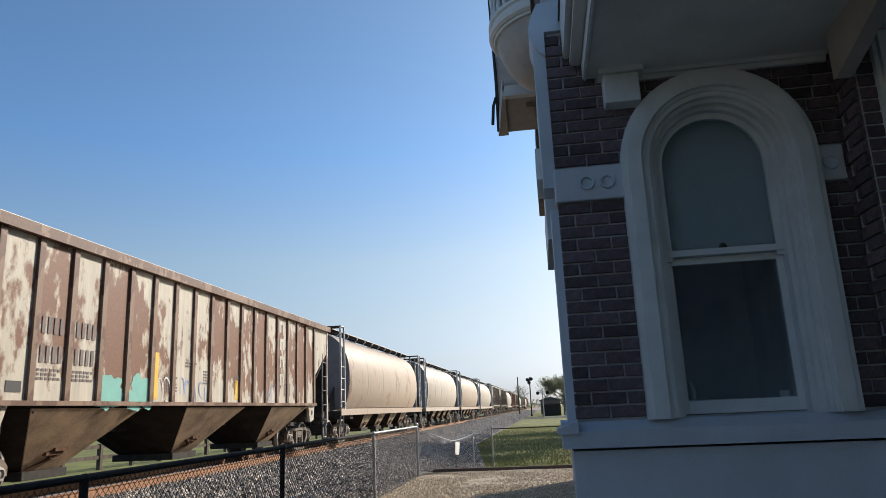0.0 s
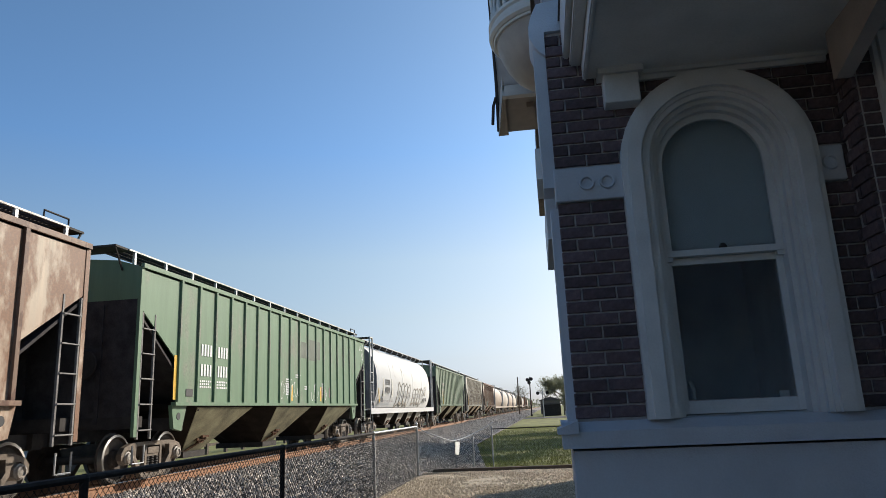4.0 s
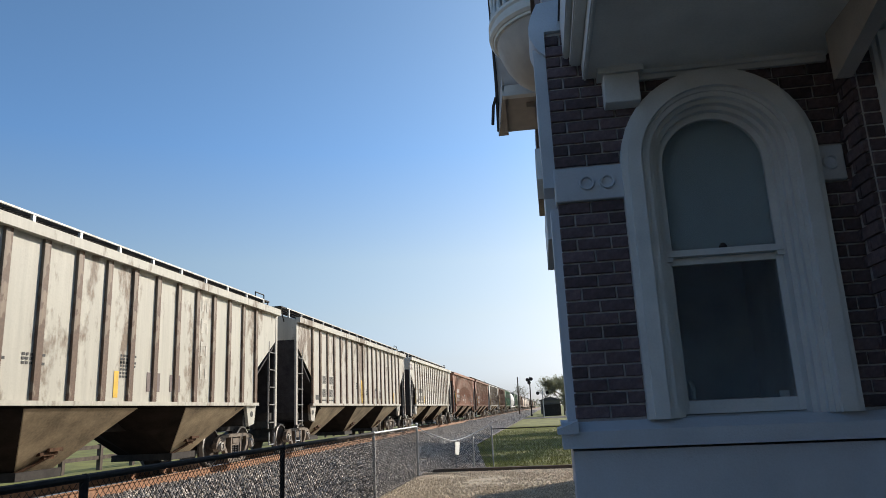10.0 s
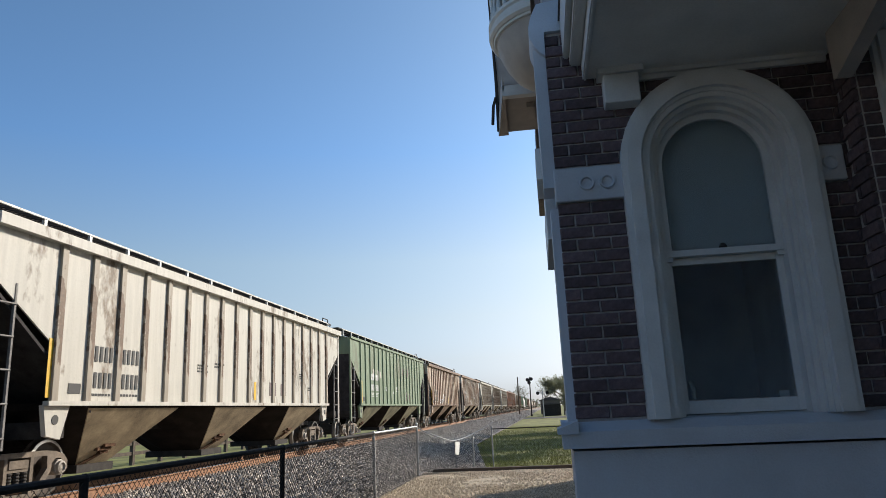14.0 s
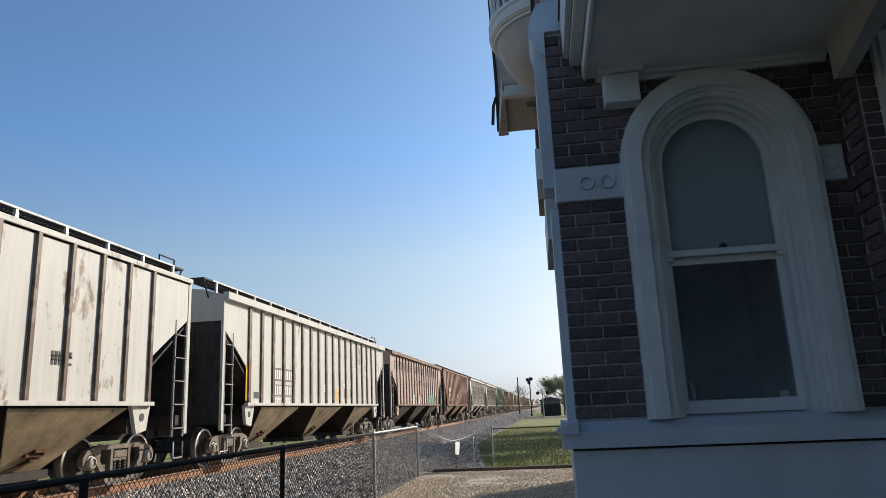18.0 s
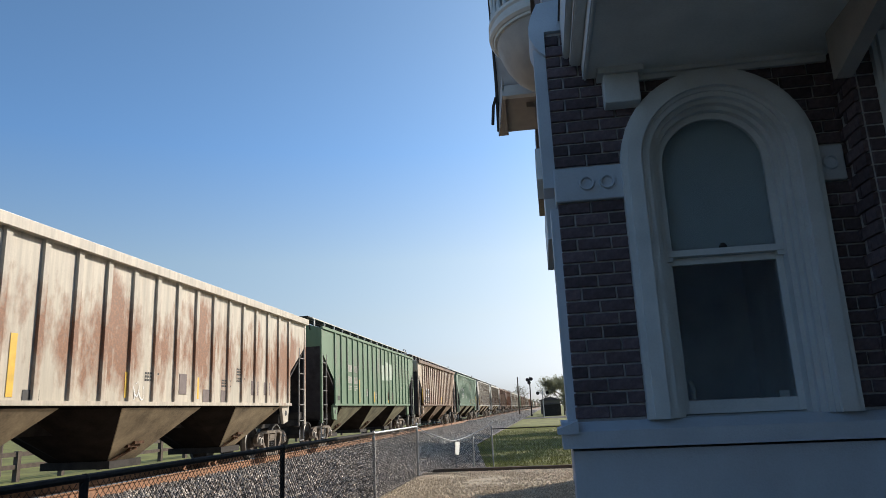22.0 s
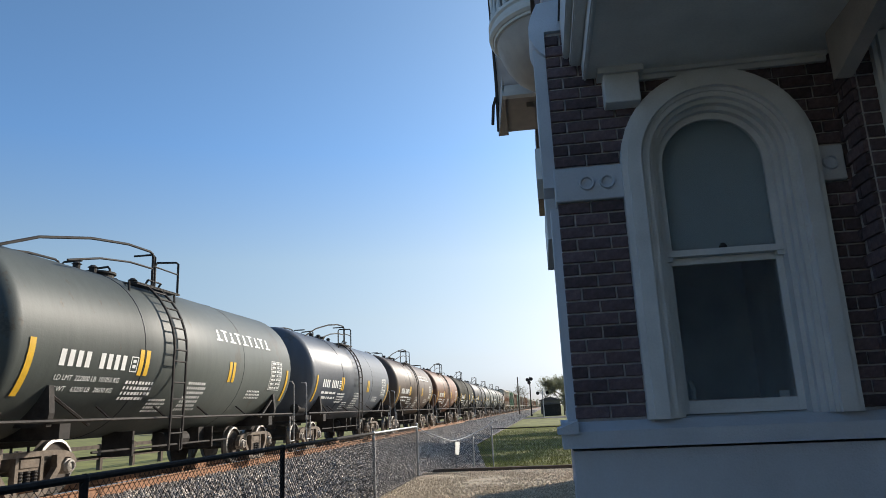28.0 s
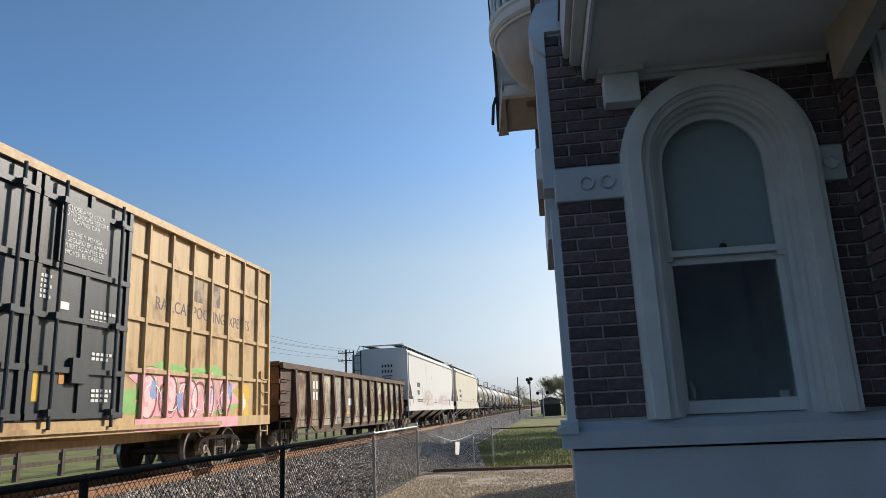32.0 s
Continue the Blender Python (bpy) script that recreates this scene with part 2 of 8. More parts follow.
def brick_piece_mat():
    m = mat("brick_piece", (0.102, 0.074, 0.080), 0.85, 0, 30, 0.4, 0.5, 150)
    nt = m.node_tree
    b = nt.nodes["Principled BSDF"]
    src = b.inputs["Base Color"].links[0].from_socket
    info = nt.nodes.new("ShaderNodeObjectInfo")
    hsv = nt.nodes.new("ShaderNodeHueSaturation")
    rng2 = nt.nodes.new("ShaderNodeMapRange")
    rng2.inputs["To Min"].default_value, rng2.inputs["To Max"].default_value = 0.65, 1.45
    nt.links.new(info.outputs["Random"], rng2.inputs["Value"])
    nt.links.new(rng2.outputs["Result"], hsv.inputs["Value"])
    nt.links.new(src, hsv.inputs["Color"])
    nt.links.new(hsv.outputs["Color"], b.inputs["Base Color"])
    return m


M["brick_piece"] = brick_piece_mat()
g = bpy.data.materials.new("window_glass")
g.use_nodes = True
gb = g.node_tree.nodes["Principled BSDF"]
gb.inputs["Transmission Weight"].default_value, gb.inputs["Roughness"].default_value = 1.0, 0.03
gb.inputs["Base Color"].default_value = (0.9, 0.95, 0.95, 1)
gb.inputs["IOR"].default_value = 1.45
_film, _mx = g.node_tree.nodes.new("ShaderNodeBsdfDiffuse"), g.node_tree.nodes.new("ShaderNodeMixShader")      # a bluish diffuse film, added to brighten the dark panes
_film.inputs["Color"].default_value = (0.50, 0.58, 0.68, 1)
_mx.inputs[0].default_value = 0.05
g.node_tree.links.new(gb.outputs[0], _mx.inputs[1])
g.node_tree.links.new(_film.outputs[0], _mx.inputs[2])
g.node_tree.links.new(_mx.outputs[0], g.node_tree.nodes["Material Output"].inputs["Surface"])
M["glass"] = g

for _k, _a, _b, _s in (("mural_lime", (0.80, 0.90, 0.30), (0.74, 0.66, 0.48), 31), ("mural_tan", (0.56, 0.42, 0.27), (0.20, 0.12, 0.07), 32),
                       ("mural_grey", (0.66, 0.58, 0.46), (0.24, 0.17, 0.12), 33), ("mural_cream", (0.92, 0.80, 0.58), (0.45, 0.34, 0.22), 34)):
    M[_k] = car_paint(_k, _a, _b, 0.42, streak=0.6, seed=_s, patch=2.6, soft=0.1, tall=0.8)

RUST = (0.16, 0.065, 0.035)
TAN = (0.55, 0.47, 0.36)
def spec_of(*given, **more):
    return given, more


PAINT_SPECS = {
    "rust_patched": spec_of("rust_patched_paint", (0.80, 0.72, 0.58), (0.29, 0.125, 0.065), 0.66, streak=0.45, seed=1, patch=0.75, soft=0.07, tall=0.45, chips=0.5, pan=0.06, mid=0.09),
    "grey": spec_of("grey_paint", (0.64, 0.61, 0.51), (0.33, 0.26, 0.18), 0.10, streak=0.22, seed=2, pan=0.1),
    "pale_grey": spec_of("pale_grey_paint", (0.80, 0.77, 0.69), (0.36, 0.25, 0.16), 0.11, streak=0.22, seed=3, soft=0.08, pan=0.1),
    "rust_streaked": spec_of("rust_streaked_cream", (0.86, 0.77, 0.62), (0.42, 0.20, 0.105), 0.56, streak=0.5, seed=25, patch=0.9, soft=0.16, tall=0.3, chips=0.35, pan=0.10, mid=0.14),
    "cream_patched": spec_of("cream_patched_paint", (0.80, 0.74, 0.63), (0.36, 0.19, 0.11), 0.52, streak=0.45, seed=1, patch=0.75, soft=0.10, tall=0.45, chips=0.4, pan=0.06, mid=0.09),
    "sage": spec_of("faded_sage_paint", (0.30, 0.40, 0.25), (0.24, 0.24, 0.15), 0.12, streak=0.45, seed=26, soft=0.15, pan=0.1),
    "rib_dirt": spec_of("dirty_rib_paint", (0.36, 0.27, 0.19), (0.20, 0.12, 0.075), 0.5, streak=0.5, seed=28, patch=1.6),
    "rib_pale": spec_of("worn_rib_paint", (0.58, 0.50, 0.39), (0.26, 0.17, 0.11), 0.4, streak=0.5, seed=30, patch=1.6),
    "pale_tan": spec_of("pale_tan_paint", (0.76, 0.65, 0.53), (0.48, 0.30, 0.2), 0.12, streak=0.25, seed=29, soft=0.1),
    "rib_rust": spec_of("rusty_rib_paint", (0.36, 0.22, 0.14), (0.20, 0.095, 0.055), 0.5, streak=0.5, seed=27, patch=1.6),
    "mint": spec_of("faded_mint_paint", (0.28, 0.41, 0.29), (0.20, 0.24, 0.17), 0.12, streak=0.4, seed=24, soft=0.2, pan=0.1),
    "green": spec_of("green_paint", (0.21, 0.34, 0.20), (0.30, 0.33, 0.24), 0.12, streak=0.3, seed=4, soft=0.2, pan=0.12),
    "dark_green": spec_of("faded_green_paint", (0.285, 0.375, 0.245), (0.15, 0.19, 0.12), 0.2, streak=0.5, seed=5, soft=0.2, tall=0.3, pan=0.1),
    "brown": spec_of("brown_paint", (0.32, 0.135, 0.072), (0.42, 0.26, 0.175), 0.22, streak=0.45, seed=6, patch=1.5, soft=0.15, pan=0.15),
    "red_brown": spec_of("red_brown_paint", (0.42, 0.165, 0.085), (0.44, 0.27, 0.185), 0.22, streak=0.45, seed=7, patch=1.5, soft=0.15, pan=0.15),
    "white_worn": spec_of("worn_white_paint", (0.83, 0.79, 0.69), (0.30, 0.22, 0.15), 0.13, streak=0.25, seed=8, patch=1.3, soft=0.14, tall=0.35, chips=0.6, pan=0.14),
    "grey_worn": spec_of("worn_grey_white_paint", (0.74, 0.71, 0.60), (0.30, 0.22, 0.15), 0.16, streak=0.25, seed=8, patch=1.3, soft=0.14, tall=0.35, chips=0.6, pan=0.14),
    "white_stained": spec_of("stained_white_paint", (0.80, 0.75, 0.64), (0.27, 0.19, 0.13), 0.26, streak=0.35, seed=22, patch=1.2, soft=0.13, tall=0.3, chips=0.6, pan=0.2),
    "stained": spec_of("stained_cream_paint", (0.84, 0.69, 0.52), (0.34, 0.18, 0.10), 0.43, streak=0.5, seed=9, patch=1.1, soft=0.13, tall=0.4, chips=0.5, band=0.25, pan=0.2),
    "pink_tan": spec_of("faded_pink_paint", (0.66, 0.46, 0.37), (0.50, 0.30, 0.21), 0.2, streak=0.35, seed=10, soft=0.1, pan=0.1),
    "tan": spec_of("tan_paint", (0.70, 0.55, 0.42), (0.52, 0.30, 0.18), 0.15, streak=0.25, seed=11, soft=0.1),
    "white": spec_of("white_paint", (0.88, 0.87, 0.84), (0.62, 0.55, 0.45), 0.04, rough=0.7, streak=0.06, seed=12),
    "cream": spec_of("cream_car_paint", (0.81, 0.755, 0.615), (0.45, 0.36, 0.24), 0.06, streak=0.10, seed=13),
    "tank_black": spec_of("tank_black_paint", (0.024, 0.028, 0.039), (0.05, 0.05, 0.05), 0.10, rough=0.5, spec=0.3, streak=0.2, seed=14),
    "tank_grey": spec_of("tank_grey_paint", (0.070, 0.066, 0.050), (0.10, 0.092, 0.07), 0.2, rough=0.75, spec=0.12, streak=0.3, seed=15),
    "tank_green": spec_of("tank_green_grey_paint", (0.135, 0.152, 0.138), (0.14, 0.135, 0.11), 0.15, rough=0.52, spec=0.3, streak=0.2, seed=16),
    "tank_dust": spec_of("tank_dusty_grey_paint", (0.165, 0.160, 0.140), (0.20, 0.19, 0.16), 0.2, rough=0.6, spec=0.25, streak=0.3, seed=41),
    "tank_slate": spec_of("tank_slate_paint", (0.145, 0.160, 0.185), (0.16, 0.16, 0.16), 0.1, rough=0.42, spec=0.4, streak=0.2, seed=42),
    "tank_brown": spec_of("tank_brown_paint", (0.16, 0.11, 0.08), (0.10, 0.07, 0.05), 0.3, rough=0.5, streak=0.3, seed=17),
    "tank_rust": spec_of("tank_rust_paint", (0.26, 0.11, 0.05), (0.12, 0.06, 0.035), 0.3, rough=0.55, streak=0.3, seed=18),
    "gondola": spec_of("gondola_brown_paint", (0.13, 0.072, 0.045), (0.24, 0.13, 0.075), 0.35, rough=0.7, seed=19, soft=0.12),
    "box_yellow": spec_of("boxcar_yellow_paint", (0.86, 0.59, 0.29), (0.50, 0.30, 0.13), 0.2, soft=0.2, streak=0.4, seed=20),
    "box_black": spec_of("boxcar_black_paint", (0.065, 0.078, 0.088), (0.07, 0.07, 0.065), 0.2, rough=0.45, seed=21),
}
PAINTS = {key: car_paint(*given, **more) for key, (given, more) in PAINT_SPECS.items()}
VARIED = ("grey_worn", "rust_patched", "cream_patched", "rust_streaked", "white_worn", "white_stained", "stained", "brown", "red_brown", "pale_grey")


# ======== mesh helpers ========
def box(bm, x0, x1, y0, y1, z0, z1):
    v = [bm.verts.new((x, y, z)) for z in (z0, z1) for x, y in ((x0, y0), (x1, y0), (x1, y1), (x0, y1))]
    for f in ((3, 2, 1, 0), (4, 5, 6, 7), (0, 1, 5, 4), (1, 2, 6, 5), (2, 3, 7, 6), (3, 0, 4, 7)):
        bm.faces.new([v[i] for i in f])


def loft(bm, rings, caps=True, closed=True):
    """Skin a row of rings of points with equal counts."""
    vs = [[bm.verts.new(p) for p in r] for r in rings]
    n = len(vs[0])
    for a, b in zip(vs, vs[1:]):
        for i in range(n if closed else n - 1):
            j = (i + 1) % n
            bm.faces.new((a[i], a[j], b[j], b[i]))
    if caps and closed:
        bm.faces.new(vs[0][::-1])
        bm.faces.new(vs[-1])


def prism(bm, outline, a, b, axis="x"):
    """Extrude a 2D outline from a to b along an axis; the outline is in the two other axes in order."""
    def at(p, q):
        return {"x": (q, p[0], p[1]), "y": (p[0], q, p[1]), "z": (p[0], p[1], q)}[axis]
    loft(bm, [[at(p, a) for p in outline], [at(p, b) for p in outline]])


def tube(bm, points, r, seg=6):
    """A round bar along points."""
    rings = []
    pts = [Vector(p) for p in points]
    side = None
    for i, p in enumerate(pts):
        d = (pts[min(i + 1, len(pts) - 1)] - pts[max(i - 1, 0)]).normalized()
        if side is None or abs(side.dot(d)) > 0.98:
            side = d.orthogonal().normalized()
        side = (side - d * side.dot(d)).normalized()
        up = d.cross(side)
        rings.append([p + (side * math.cos(k * 2 * math.pi / seg) + up * math.sin(k * 2 * math.pi / seg)) * r for k in range(seg)])
    loft(bm, rings)


def lathe(bm, profile, seg, axis="x", centre=(0, 0, 0)):
    """Turn (radius, along) pairs round an axis."""
    rings = []
    for r, a in profile:
        ring = []
        for k in range(seg):
            c, s = math.cos(2 * math.pi * k / seg) * r, math.sin(2 * math.pi * k / seg) * r
            p = {"x": (a, c, s), "y": (s, a, c), "z": (c, s, a)}[axis]
            ring.append(Vector(p) + Vector(centre))
        rings.append(ring)
    loft(bm, rings)


def mesh_of(bm, material, smooth=False):
    bmesh.ops.recalc_face_normals(bm, faces=bm.faces)
    me = bpy.data.meshes.new("mesh")
    bm.to_mesh(me)
    bm.free()
    me.materials.append(material)
    if smooth:
        me.shade_smooth()
        me.set_sharp_from_angle(angle=radians(35))
    return me


def part(name, bm, material, parent, label="", smooth=False):
    ob = new(name, bm if isinstance(bm, bpy.types.Mesh) else mesh_of(bm, material, smooth))
    ob.parent = parent
    if label:
        ob["label"] = label
    return ob


def thing(name, bm, material, label, category, group="", kind="", smooth=False):
    ob = new(name, mesh_of(bm, material, smooth) if bm is not None else None)
    return tagged(ob, label, category, group, kind)


def lettering(text, size, material, align="CENTER"):
    """A mesh of raised letters in the x-y plane, from the built-in font."""
    cu = bpy.data.curves.new("letters", "FONT")
    cu.body, cu.size, cu.align_x, cu.extrude = text, size, align, 0.002
    cu.resolution_u = 3
    tmp = bpy.data.objects.new("letters", cu)
    scene.collection.objects.link(tmp)
    bpy.context.view_layer.update()
    me = bpy.data.meshes.new_from_object(tmp.evaluated_get(bpy.context.evaluated_depsgraph_get()))
    bpy.data.objects.remove(tmp)
    me.materials.clear()
    me.materials.append(material)
    return me


def on_side(me, x, y, z):
    """Turn letters from the x-y plane so that they read on a side that faces +x."""
    me.transform(pose(x, y, z) @ Matrix(((0, 0, 1, 0), (1, 0, 0, 0), (0, 1, 0, 0), (0, 0, 0, 1))))
    return me


# ======== the train: one template of each kind of wagon, in its own space ========
# x to the depot's side, y along the track, z up from the rail's top
WHEELS = []
PAINTED = {"side_sheet", "rib", "roof", "top_chord", "side_sill", "end_band", "body", "tank",
           "end_post", "floor_sill", "corner_post", "end_panel"}


def wheelset_mesh():
    bm = bmesh.new()
    for s in (-1, 1):
        prof = [(0.09, 0.66), (0.14, 0.67), (0.16, 0.715), (0.36, 0.70), (0.41, 0.685), (0.475, 0.685), (0.485, 0.70), (0.455, 0.725), (0.445, 0.815),
                (0.40, 0.825), (0.37, 0.775), (0.17, 0.755), (0.15, 0.83), (0.09, 0.84)]
        lathe(bm, [(r, a * s) for r, a in prof], 24)
    lathe(bm, [(0.075, -1.05), (0.075, 1.05)], 12)
    me = mesh_of(bm, M["wheel"], True)
    me.materials.append(M["tread"])
    for p in me.polygons:
        r = math.hypot(p.center.y, p.center.z)
        if r > 0.40 and 0.72 < abs(p.center.x) < 0.83:
            p.material_index = 1
    # bolts on the end caps, which show the turning
    bm = bmesh.new()
    bm.from_mesh(me)
    for s in (-1, 1):
        for k in range(3):
            a = k * 2.094
            lathe(bm, [(0.018, 1.05 * s), (0.018, 1.08 * s)], 6, "x", (0, 0.045 * math.cos(a), 0.045 * math.sin(a)))
    bm.to_mesh(me)
    bm.free()
    return me


def side_frame_mesh(s):
    """Cast side frame: a top member, a sagging tension member, two columns, with the openings between them."""
    bm = bmesh.new()
    x0, x1 = 0.95 * s, 1.05 * s
    lo, hi = min(x0, x1), max(x0, x1)
    prism(bm, [(-0.66, 0.655), (-0.60, 0.735), (0.60, 0.735), (0.66, 0.655)], lo, hi)      # top chord
    box(bm, lo, hi, -0.36, 0.36, 0.05, 0.12)                                              # spring seat
    box(bm, lo + 0.02, hi - 0.02, -0.225, 0.225, 0.45, 0.56)                              # the bolster's end in its window
    for e in (-1, 1):
        arm = [(0.58, 0.735), (0.80, 0.715), (1.00, 0.655), (1.09, 0.55), (1.09, 0.42), (1.01, 0.42), (1.00, 0.53), (0.92, 0.60), (0.80, 0.60), (0.72, 0.53), (0.70, 0.41), (0.62, 0.44), (0.60, 0.64)]
        for quad in ((0, 1, 8, 12), (1, 2, 7, 8), (2, 3, 6, 7), (3, 4, 5, 6), (8, 9, 11, 12), (9, 10, 11)):
            prism(bm, [(e * arm[i][0], arm[i][1]) for i in quad], lo, hi)
        prism(bm, [(e * 0.62, 0.47), (e * 0.70, 0.41), (e * 0.40, 0.06), (e * 0.30, 0.10)], lo, hi)      # tension member
        prism(bm, [(e * 0.235, 0.11), (e * 0.305, 0.11), (e * 0.305, 0.66), (e * 0.235, 0.66)], lo, hi)  # column
    return mesh_of(bm, M["truck"])


def bearing_mesh(s):
    """Roller bearing with its ringed end cap."""
    bm = bmesh.new()
    lathe(bm, [(0.05, 0.90 * s), (0.125, 0.91 * s), (0.125, 1.06 * s), (0.10, 1.07 * s), (0.10, 1.11 * s), (0.07, 1.12 * s), (0.06, 1.09 * s), (0.02, 1.10 * s)], 16, "x")
    return mesh_of(bm, M["bearing"])


def spring_mesh(s):
    bm = bmesh.new()
    for c in (-0.16, 0.0, 0.16):
        lathe(bm, [(0.045 + 0.014 * (k % 2), 0.21 + 0.024 * k) for k in range(11)], 10, "z", (1.0 * s, c, 0))
    return mesh_of(bm, M["steel"])


def bolster_mesh():
    bm = bmesh.new()
    prism(bm, [(-1.05, 0.50), (-0.3, 0.40), (0.3, 0.40), (1.05, 0.50), (1.05, 0.62), (0.3, 0.72), (-0.3, 0.72), (-1.05, 0.62)], -0.2, 0.2, "y")
    lathe(bm, [(0.2, 0.7), (0.2, 0.95)], 12, "z")
    for c in (-0.42, 0.42):
        box(bm, -0.75, 0.75, c - 0.05, c + 0.05, 0.35, 0.47)
    return mesh_of(bm, M["truck"])


TRUCK_MESHES = None


def add_truck(car, yc):
    global TRUCK_MESHES
    if TRUCK_MESHES is None:
        TRUCK_MESHES = (bolster_mesh(), side_frame_mesh(1), side_frame_mesh(-1), spring_mesh(1), bearing_mesh(1), wheelset_mesh())
    b, f1, f2, s1, cap, w = TRUCK_MESHES
    tr = part("truck", b, None, car, "rust-brown cast steel wheel truck")
    tr.location = (0, yc, 0)
    for me in (f1, f2):
        part("side_frame", me, None, tr)
    part("spring_set", s1, None, tr)
    for c in (-0.889, 0.889):
        part("bearing", cap, None, tr).location = (0, c, 0.457)
    for c in (-0.889, 0.889):
        ws = part("wheelset", w, None, tr)
        ws.matrix_parent_inverse = Matrix.Translation((0, c, 0.457))
        WHEELS.append(ws)


def add_coupler(car, yend, s):
    bm = bmesh.new()
    box(bm, -0.14, 0.14, min(yend, yend + 0.35 * s), max(yend, yend + 0.35 * s), 0.76, 0.98)
    prism(bm, [(-0.18, 0), (0.2, 0), (0.22, 0.22), (0.06, 0.3), (0.0, 0.16), (-0.18, 0.24)], 0.72, 1.0, "z")
    for v in bm.verts:
        if len(v.link_faces) and v.co.y * s < abs(yend) and abs(v.co.y) < 0.31:
            v.co.y = yend + s * (0.33 + v.co.y * 0.8)
    part("coupler", bm, M["steel"], car)


def ladder(car, x, y0, y1, z0, z1, n, label="", name="ladder", material=None, across="y"):
    """Two stiles and rungs; across names the axis in which the rungs run."""
    bm = bmesh.new()
    for y in (y0, y1):
        if across == "y":
            box(bm, x - 0.02, x + 0.02, y - 0.018, y + 0.018, z0, z1)
        else:
            box(bm, y - 0.03, y + 0.03, x - 0.02, x + 0.02, z0, z1)
    for k in range(n):
        z = z0 + (z1 - z0) * (k + 0.35) / n
        tube(bm, [(x + 0.03, y0, z), (x + 0.03, y1, z)] if across == "y" else [(y0, x, z), (y1, x, z)], 0.016, 5)
    return part(name, bm, material or M["steel"], car, label)


def running_board(car, half, z, y0, y1, label="steel grating roof walk", step=1.15, posts=0.22, material=None):
    """A grating walk over the roof on brackets: longitudinal bars, cross bars, edge angles."""
    bm = bmesh.new()
    for x in (-half, -half * 0.34, half * 0.34, half):
        box(bm, x - 0.02, x + 0.02, y0, y1, z - 0.05, z)
    y = y0
    while y < y1:
        box(bm, -half, half, y, y + 0.02, z - 0.04, z - 0.005)
        y += 0.085
    part("running_board", bm, material or M["steel"], car, label)
    bm = bmesh.new()
    y = y0 + 0.2
    while y < y1:
        for x in (-half, half):
            box(bm, x - 0.02, x + 0.02, y - 0.02, y + 0.02, z - 0.05 - posts, z - 0.05)
        y += step
    part("walk_bracket", bm, material or M["galv"], car)


def mark(car, y, z, w, h, material, x, name="marking", label=""):
    """A plain painted bar on the side at x."""
    bm = bmesh.new()
    box(bm, x, x + 0.004, y - w / 2, y + w / 2, z - h / 2, z + h / 2)
    return part(name, bm, material, car, label)


def row_of_bars(car, y, z, w, h, n, material, x, name="data_stencil", label="", gap=0.35, lines=1, lead=1.6):
    """Lines of small bars where lettering cannot be given."""
    bm = bmesh.new()
    pitch = w / n
    rnd = random.Random(int(y * 100 + z * 1000) + n)
    for ln in range(lines):
        for k in range(n if ln == 0 else max(2, n - rnd.randint(0, n // 3))):
            a = y + k * pitch
            zz = z - ln * h * lead
            box(bm, x, x + 0.004, a, a + pitch * (1 - gap * rnd.uniform(0.6, 1.3)), zz - h / 2, zz + h / 2)
    o = part(name, bm, material, car, label)
    o["kind"] = "stuff"
    return o


def scrawl(car, y, z, w, h, material, x, seed, name="graffiti", label="", thick=0.05, loops=7):
    """Looping spray-paint strokes: flat ribbons on the side."""
    rnd = random.Random(seed)
    bm = bmesh.new()
    for k in range(loops):
        cy = y + w * (k + 0.5) / loops
        rx, rz = w / loops * rnd.uniform(0.35, 0.6), h * rnd.uniform(0.3, 0.5)
        cz, ph, turn = z + rnd.uniform(-0.1, 0.1) * h, rnd.uniform(0, 6.28), rnd.uniform(3.0, 5.8)
        sk = rnd.uniform(-0.3, 0.3)
        prev = None
        for i in range(15):
            a = ph + turn * i / 14
            c = Vector((0, cy + rx * math.cos(a) + sk * rz * math.sin(a), cz + rz * math.sin(a * rnd.uniform(0.98, 1.02))))
            n = Vector((0, math.cos(a), math.sin(a)))
            t2 = thick * (0.6 + 0.4 * math.sin(i * 0.45))
            pair = [bm.verts.new(Vector((x + 0.004 + 0.0004 * k, 0, 0)) + c + n * d) for d in (-t2 / 2, t2 / 2)]
            if prev:
                bm.faces.new((prev[0], prev[1], pair[1], pair[0]))
            prev = pair
    o = part(name, mesh_of(bm, material), None, car, label)
    o["kind"] = "stuff"
    return o


def blob(car, y, z, w, h, material, x, seed, name="graffiti", label=""):
    """An irregular flat patch of spray paint."""
    rnd = random.Random(seed)
    bm = bmesh.new()
    ph = [rnd.uniform(0, 6.28) for _ in range(4)]
    vs = []
    for k in range(44):
        a = k * 2 * math.pi / 44
        r = 1 + 0.16 * math.sin(3 * a + ph[0]) + 0.12 * math.sin(5 * a + ph[1]) + 0.08 * math.sin(9 * a + ph[2]) + 0.05 * math.sin(15 * a + ph[3])
        sq = (abs(math.cos(a)) ** 4 + abs(math.sin(a)) ** 4) ** -0.25
        vs.append(bm.verts.new((x + 0.003, y + w / 2 * r * sq * math.cos(a), z + h / 2 * r * sq * math.sin(a))))
    bm.faces.new(vs)
    return part(name, bm, material, car, label)


